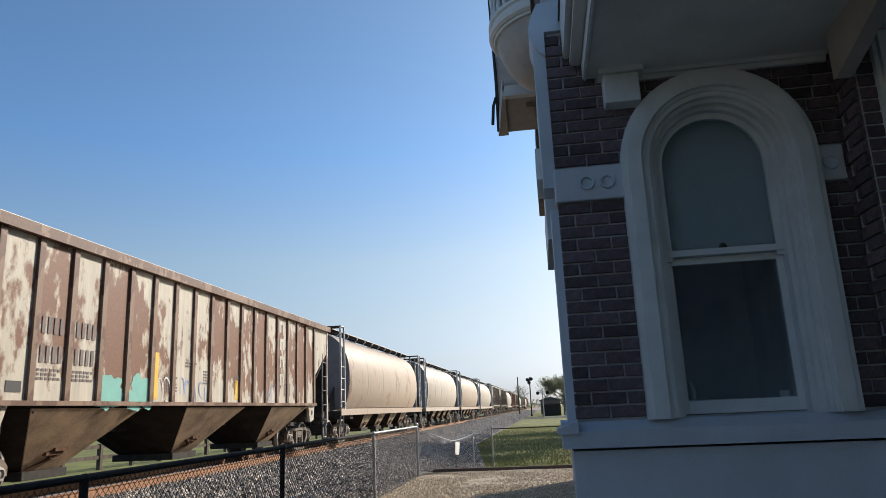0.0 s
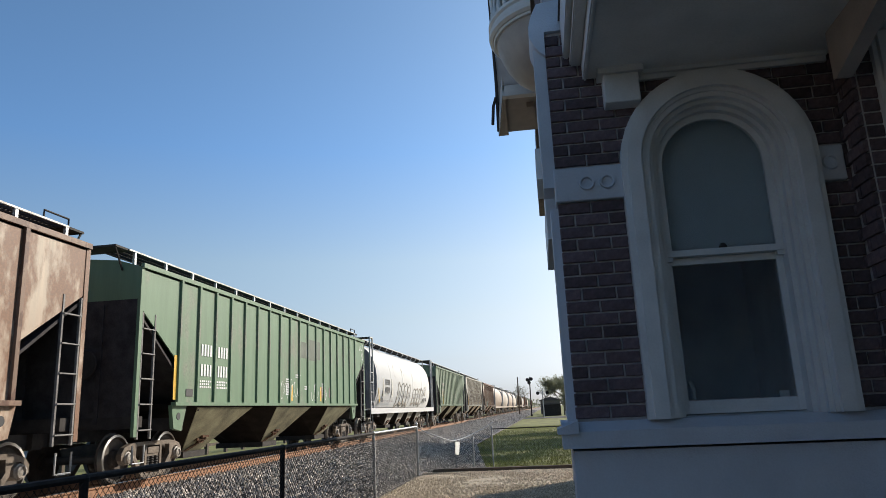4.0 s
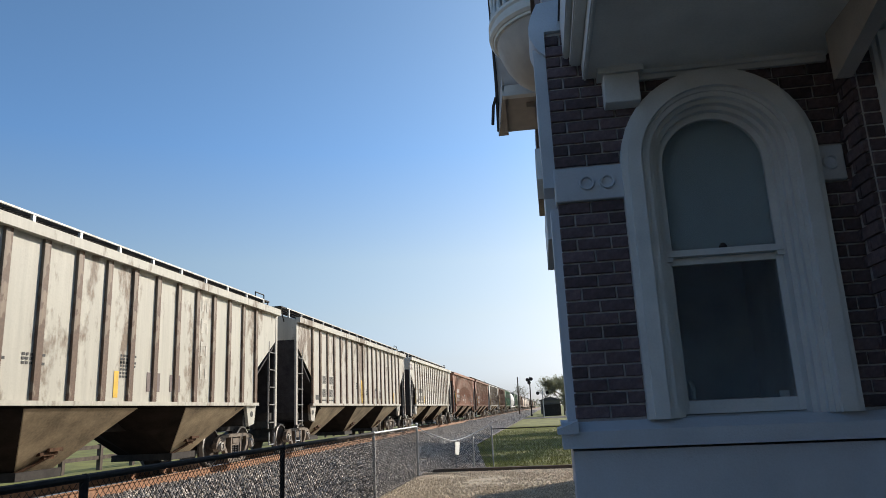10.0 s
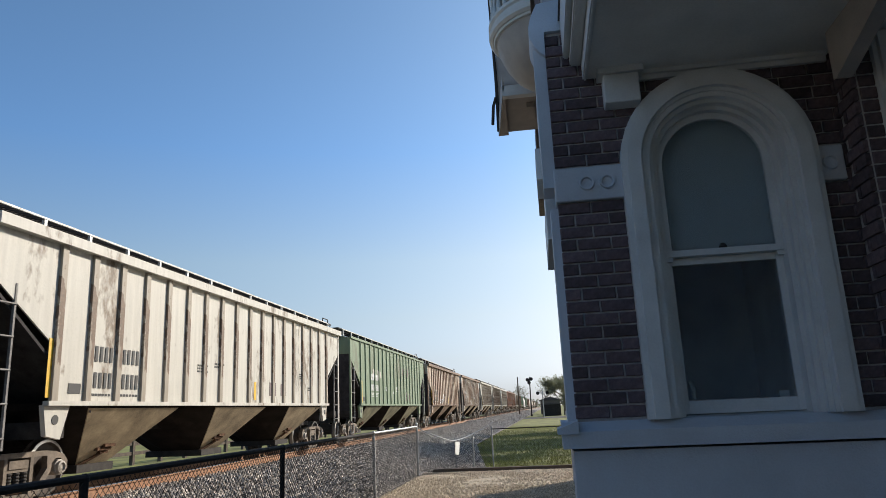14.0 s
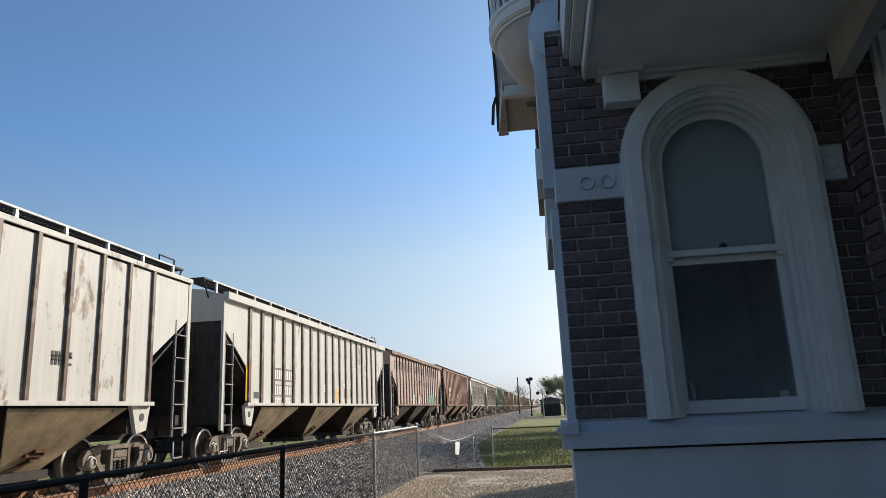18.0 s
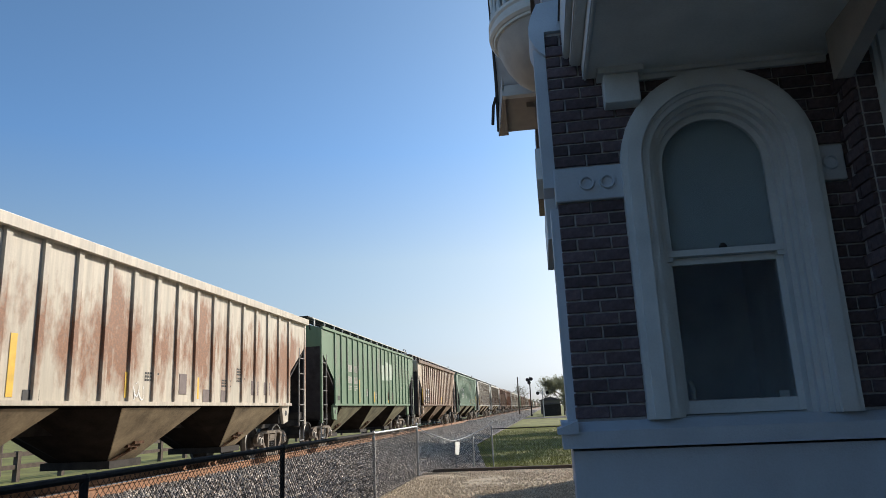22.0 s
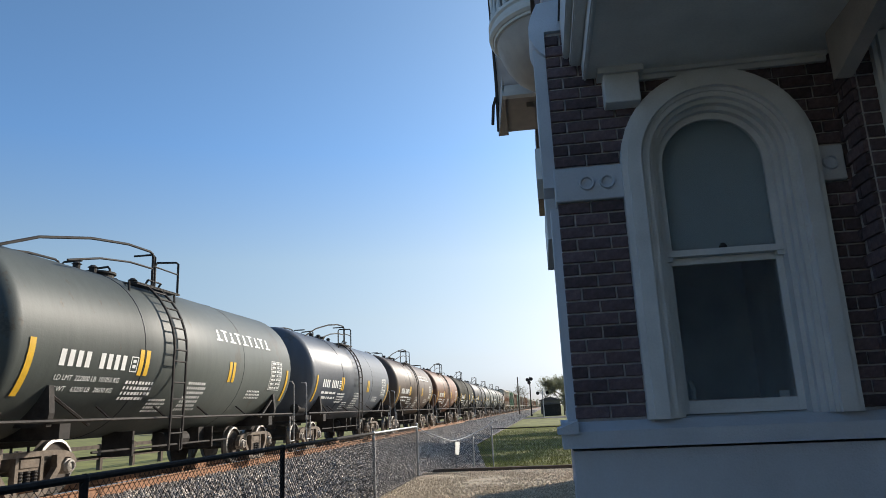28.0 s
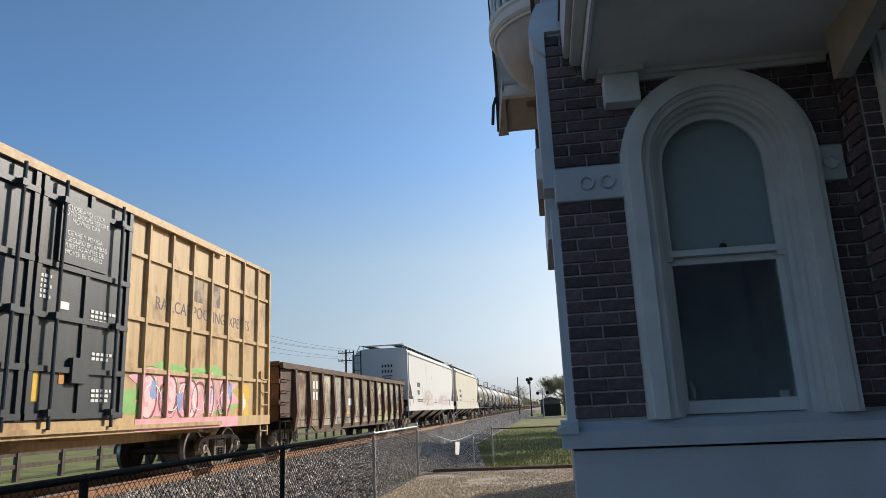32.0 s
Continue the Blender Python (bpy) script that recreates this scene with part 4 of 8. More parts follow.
def make_tank(half_len=5.87, r=1.60, zc=2.455):
    """A tank wagon with a stub sill, dome platform, railing, and side ladder."""
    car = tagged(new("tank_wagon"), "", "rail wagon", "freight train")
    bm = bmesh.new()
    prof = []
    for k in range(11):
        a = math.pi / 2 * k / 10
        prof.append((max(0.02, r * math.sin(a) ** 0.62), -half_len + 0.50 * (1 - math.cos(a))))
    prof += [(-0, 0)]
    prof = prof[:-1] + [(r, -2.2), (r + 0.006, -2.19), (r + 0.006, 2.19), (r, 2.2)] + [(p, -a) for p, a in prof[:-1][::-1]]
    lathe(bm, prof, 48, "y", (0, 0, zc))
    part("tank", bm, PAINTS["tank_black"], car, smooth=True)
    for y in (-2.2, 2.2):   # weld seams
        bm = bmesh.new()
        lathe(bm, [(r + 0.002, y - 0.012), (r + 0.009, y - 0.006), (r + 0.009, y + 0.006), (r + 0.002, y + 0.012)], 48, "y", (0, 0, zc))
        part("weld_seam", bm, PAINTS["tank_black"], car)
    made_before = set(car.children)
    bm = bmesh.new()   # manway, valves on top
    zr = zc + r
    lathe(bm, [(0.30, zr - 0.08), (0.30, zr + 0.06), (0.34, zr + 0.07), (0.34, zr + 0.11), (0.1, zr + 0.14)], 18, "z", (0, -0.6, 0))
    for x, y, h in ((0.2, 0.3, 0.10), (-0.2, 0.25, 0.12), (0.0, -1.3, 0.16), (0.25, -1.15, 0.10)):
        bv = bmesh.new()
        lathe(bv, [(0.07, zr - 0.05), (0.07, zr + h), (0.1, zr + h), (0.04, zr + h + 0.05)], 10, "z", (x, y, 0))
        part("valve", bv, M["steel"], car)
    part("manway", bm, M["steel"], car)
    for s in (-1, 1):   # platform grating either side
        bm = bmesh.new()
        for k in range(14):
            box(bm, *sorted((s * 0.78, s * 1.12)), -1.0 + k * 0.12, -0.96 + k * 0.12, zr - 0.24, zr - 0.215)
        for x in (0.8, 1.1):
            box(bm, *sorted((s * (x - 0.02), s * (x + 0.02))), -1.0, 0.66, zr - 0.255, zr - 0.21)
        for y in (-1.2, 0.5):
            tube(bm, [(s * 1.08, y, zr - 0.24), (s * 1.1, y, zc + 0.98)], 0.025, 5)
        part("platform", bm, M["steel"], car)["kind"] = "stuff"
    for s in (-1, 1):   # railings
        zt = zr + 0.50
        x = s * 1.08
        bm = bmesh.new()
        tube(bm, [(x, -0.40, zr - 0.22), (x, -0.40, zt - 0.10), (x, -0.43, zt - 0.03), (x, -0.52, zt), (x, -1.3, zt - 0.02), (s * 1.06, -2.4, zt - 0.16), (s * 0.98, -3.6, zt - 0.42), (s * 0.84, -4.6, zc + r * 0.80)], 0.026, 6)
        tube(bm, [(x, -0.32, zr - 0.22), (x, -0.32, zt - 0.08), (s * 1.02, -0.32, zt - 0.02), (s * 0.6, -0.32, zt - 0.02)], 0.024, 6)
        tube(bm, [(x, -0.40, zr + 0.16), (x, -1.2, zr + 0.14), (s * 1.06, -2.1, zr + 0.03), (s * 1.0, -2.9, zr - 0.16)], 0.022, 6)
        part("railing", bm, M["steel"], car)
        bm = bmesh.new()
        tube(bm, [(x, 0.62, zr - 0.22), (x, 0.62, zt - 0.04), (s * 1.03, 0.62, zt), (s * 0.6, 0.58, zt + 0.02), (s * 0.55, 0.58, zt - 0.04), (s * 0.55, 0.58, zr - 0.08)], 0.026, 6)
        tube(bm, [(x, 0.62, zr + 0.22), (x, -0.36, zr + 0.22)], 0.018, 6)
        part("railing", bm, M["steel"], car)
    for s in (1, -1):   # curved side ladder
        bm = bmesh.new()
        pts = [(1.08, zr - 0.1)]
        for k in range(9):
            a = radians(54 - k * 7.5)
            pts.append(((r + 0.13) * math.cos(a), zc + (r + 0.13) * math.sin(a)))
        pts += [(r + 0.12, zc - 0.6), (r + 0.08, 0.55)]
        for y in (-0.54, -0.06):
            tube(bm, [(s * x, y, z) for x, z in pts], 0.027, 5)
        for a, b in zip(pts, pts[1:]):
            n = max(1, round(math.dist(a, b) / 0.3))
            for k in range(n):
                q = [a[i] + (b[i] - a[i]) * k / n for i in (0, 1)]
                tube(bm, [(s * q[0], -0.54, q[1]), (s * q[0], -0.06, q[1])], 0.019, 5)
        part("ladder", bm, M["steel"], car)
    for o in set(car.children) - made_before:   # the whole platform group stands a little behind the middle
        o.location.y = -0.30
    e2 = half_len + 0.22
    for s in (-1, 1):
        for nm, bx in (("stub_sill", (-0.24, 0.24, *sorted((s * (half_len - 2.9), s * e2)), 0.78, 1.15)),
                       ("end_platform", (-1.5, 1.5, *sorted((s * (e2 - 0.3), s * (e2 - 0.02))), 0.98, 1.12)),
                       ("body_bolster", (-1.5, 1.5, *sorted((s * (e2 - 2.05), s * (e2 - 1.8))), 0.90, 1.14))):
            bm = bmesh.new()
            box(bm, *bx)
            part(nm, bm, M["steel"], car)
        for x in (-1, 1):   # saddle plates
            bm = bmesh.new()
            y = s * (e2 - 1.6)
            prism(bm, [(x * 0.9, 1.1), (x * 1.46, 1.1), (x * 1.5, 1.3), (x * 1.46, 1.72), (x * 1.4, 1.72), (x * 1.05, 1.35)], y - 0.06, y + 0.06, "y")
            tube(bm, [(x * 1.46, y - s * 0.95, 1.1), (x * 1.42, y - s * 0.1, 1.55)], 0.03, 5)
            part("saddle", bm, M["steel"], car)
            bm = bmesh.new()   # corner handrail
            tube(bm, [(x * 1.5, s * (e2 - 0.1), 0.4), (x * 1.5, s * (e2 - 0.1), 2.02), (x * 1.46, s * (e2 - 0.16), 2.12), (x * 1.3, s * (e2 - 0.2), 2.14)], 0.02, 6)
            tube(bm, [(x * 1.5, s * (e2 - 0.1), 0.4), (x * 1.5, s * (e2 - 0.45), 0.4), (x * 1.5, s * (e2 - 0.45), 1.1)], 0.02, 6)
            part("corner_rail", bm, M["walk"], car)
        add_coupler(car, s * e2, s)
        add_truck(car, s * (e2 - 1.8))
    for s in (-1, 1):
        bm = bmesh.new()
        tube(bm, [(s * 1.5, -e2 + 0.3, 1.18), (s * 1.5, e2 - 0.3, 1.18)], 0.028, 6)
        for y in (-3.0, -1.2, 0.6, 2.6):
            tube(bm, [(s * 1.5, y, 1.18), (s * 1.1, y, 1.5)], 0.02, 5)
        part("side_rail", bm, M["steel"], car)
    bm = bmesh.new()   # brake rigging slung below the tank
    lathe(bm, [(0.05, -0.75), (0.17, -0.7), (0.17, 0.35), (0.05, 0.4)], 12, "y", (0.55, 0.9, 0.72))
    box(bm, 0.35, 0.75, 1.6, 2.0, 0.55, 0.95)
    for x, z in ((0.9, 0.62), (0.3, 0.5)):
        tube(bm, [(x, -2.6, z), (x, 2.8, z)], 0.025, 5)
    for y in (-1.4, 0.4, 1.9):
        box(bm, 0.30, 0.95, y - 0.03, y + 0.03, 0.48, 0.95)
    part("brake_rigging", bm, M["steel"], car)
    bm = bmesh.new()   # brake cylinder
    lathe(bm, [(0.05, -e2 + 0.35), (0.15, -e2 + 0.38), (0.15, -e2 + 1.0), (0.05, -e2 + 1.05)], 14, "y", (1.0, 0, 1.34))
    part("brake_cylinder", bm, M["steel"], car)
    # stripes and stencils
    def curved(y, w, a0, a1, material, name, label=""):
        bm = bmesh.new()
        rings = []
        for y2 in (y - w / 2, y + w / 2):
            rings.append([(math.cos(radians(a0 + (a1 - a0) * k / 8)) * (r + 0.012), y2, zc + math.sin(radians(a0 + (a1 - a0) * k / 8)) * (r + 0.012)) for k in range(9)])
        loft(bm, rings, closed=False)
        return part(name, bm, material, car, label)
    for y, n in ((-half_len + 0.72, 1), (-2.3, 2), (1.45, 2), (half_len - 0.72, 1)):
        for k in range(n):
            lo = -18 if n == 2 else -34
            curved(y + k * 0.2, 0.13, lo, lo + (17 if n == 2 else 32), M["yellow"], "reflector_stripe", "yellow reflector stripe")

    def stencil(y, a, w, h, nbar, lines, material, name="data_stencil", fill=0.0):
        bm = bmesh.new()
        rnd = random.Random(int(y * 77 + a * 13))
        for ln in range(lines):
            aa = a - ln * math.degrees(h * 1.75 / r)
            d = math.degrees(h / r)
            yy = y
            while yy < y + w * (0.95 if fill else rnd.uniform(0.8, 1.0)):
                ww = w / nbar * (fill or rnd.uniform(0.45, 0.85))
                p = [((r + 0.010) * math.cos(radians(q)), zc + (r + 0.010) * math.sin(radians(q))) for q in (aa, aa + d)]
                vs = [bm.verts.new(c) for c in ((p[0][0], yy, p[0][1]), (p[0][0], yy + ww, p[0][1]), (p[1][0], yy + ww, p[1][1]), (p[1][0], yy, p[1][1]))]
                bm.faces.new(vs)
                yy += w / nbar
        part(name, bm, material, car)["kind"] = "stuff"
    stencil(-4.5, -15.5, 0.82, 0.26, 4, 1, M["white"], "number_stencil", 0.6)
    stencil(-3.5, -15.5, 0.82, 0.26, 4, 1, M["white"], "number_stencil", 0.6)
    stencil(-2.6, -24, 0.95, 0.06, 9, 4, M["white"])
    stencil(-1.55, -36, 0.7, 0.05, 8, 4, M["white"])
    stencil(-0.35, -22, 0.85, 0.06, 9, 7, M["white"])
    stencil(2.7, -26, 0.9, 0.05, 9, 3, M["white"])
    def on_tank(bm, y0, y1, a0, a1, d=0.010):      # a patch of paint between two angles
        vs = [bm.verts.new(((r + d) * math.cos(radians(a)), y, zc + (r + d) * math.sin(radians(a)))) for a, y in ((a0, y0), (a0, y1), ((a0 + a1) / 2, y1), (a1, y1), (a1, y0), ((a0 + a1) / 2, y0))]
        bm.faces.new((vs[0], vs[1], vs[2], vs[5]))
        bm.faces.new((vs[5], vs[2], vs[3], vs[4]))
    bm = bmesh.new()      # ruled notice table near the end of the tank
    ya, yb, top_a, step = 3.95, 4.72, 5.0, 3.9
    for k in range(8):
        on_tank(bm, ya, yb, top_a - k * step - (0.5 if k in (0, 7) else 0.25), top_a - k * step)
    for y in (ya, yb - 0.02):
        on_tank(bm, y, y + 0.02, top_a - 7 * step, top_a, 0.011)
    for k in range(7):
        for y, w in ((ya + 0.05, 0.16), (ya + 0.23, 0.10 - 0.04 * (k % 2)), (ya + 0.40, 0.12), (ya + 0.57, 0.05), (ya + 0.64, 0.08)):
            on_tank(bm, y, y + w, top_a - k * step - 2.9, top_a - k * step - 1.1, 0.012)
    part("notice_panel", bm, M["white"], car, "white ruled notice table")["kind"] = "stuff"
    return car


def make_gondola(end=8.75, z_top=2.60, z_sill=0.98):
    car = tagged(new("gondola_wagon"), "", "rail wagon", "freight train")
    half = 1.50
    for s in (-1, 1):
        bm = bmesh.new()
        box(bm, *sorted((s * half, s * (half - 0.03))), -end, end, z_sill, z_top)
        part("side_sheet", bm, PAINTS["gondola"], car)
        bm = bmesh.new()
        box(bm, *sorted((s * (half - 0.06), s * (half + 0.1))), -end, end, z_top - 0.13, z_top + 0.03)
        part("top_chord", bm, PAINTS["gondola"], car)
        bm = bmesh.new()
        prism(bm, [(-end, z_sill + 0.1), (end, z_sill + 0.1), (end, z_sill), (end - 2.4, z_sill - 0.05), (end - 3.2, z_sill - 0.38), (-end + 3.2, z_sill - 0.38), (-end + 2.4, z_sill - 0.05), (-end, z_sill)], *sorted((s * (half - 0.05), s * half)))
        part("side_sill", bm, PAINTS["gondola"], car)
    rb = bmesh.new()
    prism(rb, [(z_sill - 0.3, 0), (z_sill - 0.3, 0.06), (z_sill + 0.25, 0.16), (z_top - 0.35, 0.10), (z_top - 0.1, 0.10), (z_top - 0.1, 0)], -0.09, 0.09, "x")
    for v in rb.verts:
        v.co = Vector((half + v.co.z, v.co.x, v.co.y))
    rib = mesh_of(rb, PAINTS["gondola"])
    bm = bmesh.new()
    for k in range(13):
        y = -end + 1.1 + k * (2 * end - 2.2) / 12
        part("rib", rib, None, car).location = (0, y, 0)
        box(bm, -half - 0.12, -half, y - 0.08, y + 0.08, z_sill, z_top)
    part("far_side_ribs", bm, M["steel"], car)
    bm = bmesh.new()
    box(bm, -half + 0.05, half - 0.05, -end + 0.05, end - 0.05, z_sill, z_sill + 0.08)
    box(bm, -0.25, 0.25, -end, end, 0.72, z_sill)
    part("floor_sill", bm, PAINTS["gondola"], car)
    for s in (-1, 1):
        bm = bmesh.new()
        box(bm, -half, half, *sorted((s * end, s * (end - 0.05))), z_sill, z_top)
        for z in (1.5, 2.1, 2.6):
            box(bm, -half, half, *sorted((s * end, s * (end + 0.07))), z - 0.06, z + 0.06)
        part("end_wall", bm, PAINTS["gondola"], car)
        for k in range(5):
            bm = bmesh.new()
            z = z_sill + 0.2 + k * 0.32
            y0, y1 = s * (end - 0.12), s * (end - 0.6)
            tube(bm, [(half, y0, z), (half + 0.09, y0, z), (half + 0.09, y1, z), (half, y1, z)], 0.016, 5)
            part("grab_iron", bm, M["steel"], car)
        bm = bmesh.new()
        ys = s * (end - 0.1), s * (end - 0.5)
        tube(bm, [(half - 0.03, ys[0], z_sill), (half - 0.03, ys[0], 0.4), (half - 0.03, ys[1], 0.4), (half - 0.03, ys[1], z_sill)], 0.018, 5)
        part("stirrup", bm, M["steel"], car)
        add_coupler(car, s * end, s)
        add_truck(car, s * (end - 1.6))
    return car


def make_boxcar(end=8.9, z_top=5.02, z_sill=1.05):
    car = tagged(new("box_wagon"), "", "rail wagon", "freight train")
    half = 1.52
    bm = bmesh.new()
    box(bm, -half, half, -end, end, z_sill, z_top)
    part("body", bm, PAINTS["box_yellow"], car)
    bm = bmesh.new()
    prism(bm, [(-half - 0.06, z_top - 0.02), (half + 0.06, z_top - 0.02), (half + 0.06, z_top + 0.06), (0, z_top + 0.18), (-half - 0.06, z_top + 0.06)], -end - 0.03, end + 0.03, "y")
    part("roof", bm, PAINTS["box_yellow"], car)
    bm = bmesh.new()
    box(bm, half, half + 0.09, -end, end, z_sill - 0.12, z_sill + 0.12)
    part("side_sill", bm, PAINTS["box_yellow"], car)
    rb = bmesh.new()
    prism(rb, [(half, -0.05), (half + 0.07, -0.03), (half + 0.07, 0.03), (half, 0.05)], z_sill + 0.12, z_top - 0.02, "z")
    rib = mesh_of(rb, PAINTS["box_yellow"])
    edges = {1: 2.25, -1: -2.65}
    for s in (-1, 1):
        for k in range(7):
            part("rib", rib, None, car).location = (0, edges[s] + s * (0.62 + 0.87 * k), 0)
        for z in (2.05, 3.0, 4.22):
            bm = bmesh.new()
            box(bm, half, half + 0.05, *sorted((edges[s], s * end)), z - 0.04, z + 0.04)
            part("side_band", bm, PAINTS["box_yellow"], car)
        bm = bmesh.new()
        box(bm, half, half + 0.08, *sorted((s * (end - 0.09), s * end)), z_sill, z_top)
        part("corner_post", bm, PAINTS["box_yellow"], car)
        ladder(car, half + 0.03, *sorted((s * (end - 0.05), s * (end - 0.5))), z_sill - 0.4, 2.3, 5, material=PAINTS["box_yellow"])
        add_coupler(car, s * end, s)
        add_truck(car, s * (end - 1.7))
    for y0, y1 in ((-2.6, -0.24), (-0.16, 2.2)):   # two plug doors
        bm = bmesh.new()
        box(bm, half, half + 0.06, y0, y1, z_sill + 0.14, z_top - 0.1)
        door = part("plug_door", bm, PAINTS["box_black"], car, "black sliding plug door")
        for z in (1.25, 1.95, 2.75, 3.55, 4.6):
            bm = bmesh.new()
            box(bm, half + 0.06, half + 0.11, y0, y1, z - 0.045, z + 0.045)
            part("door_rail", bm, PAINTS["box_black"], door)
        for y in (y0 + 0.05, (y0 + y1) / 2, y1 - 0.05):
            bm = bmesh.new()
            box(bm, half + 0.06, half + 0.10, y - 0.05, y + 0.05, z_sill + 0.14, z_top - 0.1)
            part("door_stile", bm, PAINTS["box_black"], door)
        for y in (y0 + 0.42, y1 - 0.42):
            bm = bmesh.new()
            tube(bm, [(half + 0.17, y, z_sill + 0.0), (half + 0.17, y, z_top - 0.1)], 0.03, 8)
            for z in (1.3, 2.75, 4.6):
                box(bm, half + 0.06, half + 0.2, y - 0.06, y + 0.06, z - 0.05, z + 0.05)
            part("lock_rod", bm, PAINTS["box_black"], door)
    bm = bmesh.new()
    box(bm, half + 0.05, half + 0.14, -6.0, 6.0, z_sill - 0.06, z_sill + 0.02)
    box(bm, half + 0.05, half + 0.12, -6.0, 6.0, z_top - 0.12, z_top - 0.04)
    part("door_track", bm, PAINTS["box_yellow"], car)
    bm = bmesh.new()
    box(bm, -0.3, 0.3, -end, end, 0.7, z_sill)
    for y in (-5.5, -2, 2, 5.5):
        box(bm, -1.4, 1.4, y - 0.1, y + 0.1, 0.85, z_sill)
    part("floor_sill", bm, M["steel"], car)
    return car


def repaint(car, paint, also=(), ribs=None, ribbed=("rib", "side_sill", "top_chord")):
    for o in car.children_recursive:
        if o.name.split(".")[0] in PAINTED or o.name.split(".")[0] in also:
            o.material_slots[0].link = "OBJECT"
            o.material_slots[0].material = ribs if ribs and o.name.split(".")[0] in ribbed else paint


# ======== ground, track ========
def sheet(name, x0, x1, y0, y1, z, material, label, category, nx=1, ny=1, height=None, kind="structure"):
    bm = bmesh.new()
    grid = [[bm.verts.new((x0 + (x1 - x0) * i / nx, y0 + (y1 - y0) * j / ny, 0)) for i in range(nx + 1)] for j in range(ny + 1)]
    for r in grid:
        for v in r:
            v.co.z = z if height is None else height(v.co.x, v.co.y)
    for j in range(ny):
        for i in range(nx):
            bm.faces.new((grid[j][i], grid[j][i + 1], grid[j + 1][i + 1], grid[j + 1][i]))
    return thing(name, bm, material, label, category, kind=kind)


sheet("ground", -1500, 1500, -400, 3500, GROUND - 0.03, M["grass"], "flat green and dry grass land to the horizon", "ground")


def bed_height(x, y):
    d = abs(x - TRACK)
    if d < 2.2:
        return RAIL - 0.20
    t = min(1, (d - 2.2) / 3.3)
    return RAIL - 0.20 + (GROUND + 0.03 - RAIL + 0.20) * t + 0.03 * noise.noise(Vector((x * 1.3, y * 1.3, 0)))


bed = sheet("track_bed", TRACK - 5.6, TRACK + 5.6, -40, 240, 0, M["ballast"], "grey crushed-stone ballast bed under the track", "ballast", 28, 420, bed_height)
sheet("track_bed_far", TRACK - 5.6, TRACK + 5.6, 240, 1400, 0, M["ballast"], "grey ballast bed running to the horizon", "ballast", 16, 20, bed_height)


def stones(name, label, x0, x1, y0, y1, n, size, hfun, material, seed):
    """Many small broken stones in one mesh."""
    rng = np.random.default_rng(seed)
    base = np.array([(1, 0, 0), (-1, 0, 0), (0, 1, 0), (0, -1, 0), (0, 0, 1), (0, 0, -0.6)], float)
    tri = np.array([(0, 2, 4), (2, 1, 4), (1, 3, 4), (3, 0, 4), (2, 0, 5), (1, 2, 5), (3, 1, 5), (0, 3, 5)])
    cx = rng.uniform(x0, x1, n)
    cy = y0 + (y1 - y0) * rng.uniform(0, 1, n) ** 1.7
    s = size * rng.uniform(0.55, 1.35, n)
    ang = rng.uniform(0, 6.28, n)
    v = base[None] * (s[:, None, None] * rng.uniform(0.6, 1.2, (n, 6, 1)))
    c, sn = np.cos(ang)[:, None], np.sin(ang)[:, None]
    x = v[..., 0] * c - v[..., 1] * sn
    y = v[..., 0] * sn + v[..., 1] * c
    z = v[..., 2] + rng.uniform(-0.2, 0.2, (n, 6)) * s[:, None]
    zz = np.array([hfun(a, b) for a, b in zip(cx, cy)])
    pts = np.stack([x + cx[:, None], y + cy[:, None], z + zz[:, None] + s[:, None] * 0.25], -1).reshape(-1, 3)
    faces = (tri[None] + 6 * np.arange(n)[:, None, None]).reshape(-1, 3)
    me = bpy.data.meshes.new("mesh")
    me.from_pydata(pts.tolist(), [], faces.tolist())
    me.materials.append(material)
    ob = new(name, me)
    return tagged(ob, label, "gravel", kind="stuff")


def stone_mat(name, dark, light):
    m = bpy.data.materials.new(name)
    m.use_nodes = True
    nt = m.node_tree
    b = nt.nodes["Principled BSDF"]
    b.inputs["Roughness"].default_value = 0.9
    geo = nt.nodes.new("ShaderNodeNewGeometry")
    r = nt.nodes.new("ShaderNodeValToRGB")
    r.color_ramp.elements[0].color, r.color_ramp.elements[1].color = (*dark, 1), (*light, 1)
    nt.links.new(geo.outputs["Random Per Island"], r.inputs["Fac"])
    nt.links.new(r.outputs["Color"], b.inputs["Base Color"])
    return m


M["stones"] = stone_mat("loose_ballast", (0.13, 0.115, 0.10), (0.78, 0.70, 0.60))
M["pebbles"] = stone_mat("loose_gravel", (0.40, 0.32, 0.22), (0.84, 0.71, 0.52))
stones("ballast_stones", "loose grey crushed ballast stones", TRACK + 0.9, TRACK + 5.5, 6, 75, 42000, 0.05, bed_height, M["stones"], 1)
stones("far_ballast_stones", "coarse grey ballast stones farther along the line", TRACK + 0.9, TRACK + 5.5, 70, 240, 16000, 0.11, bed_height, M["stones"], 2)

for s, label in ((1, "near"), (-1, "far")):
    x = TRACK + s * 0.753
    bm = bmesh.new()
    prof = [(-0.075, -0.18), (0.075, -0.18), (0.075, -0.165), (0.012, -0.14), (0.012, -0.045), (0.037, -0.035), (0.037, -0.004), (-0.037, -0.004), (-0.037, -0.035), (-0.012, -0.045), (-0.012, -0.14), (-0.075, -0.165)]
    prism(bm, prof, -60, 1400, "y")
    rail = thing("rail", bm, M["rail"], "rust-brown steel rail with a worn bright top", "rail", "rails of the track", "structure")
    rail.location = (x, 0, RAIL)
    bm = bmesh.new()
    box(bm, -0.034, 0.034, -60, 1400, -0.006, 0.0)
    part("rail_head", bm, M["railhead"], rail, "polished running surface")

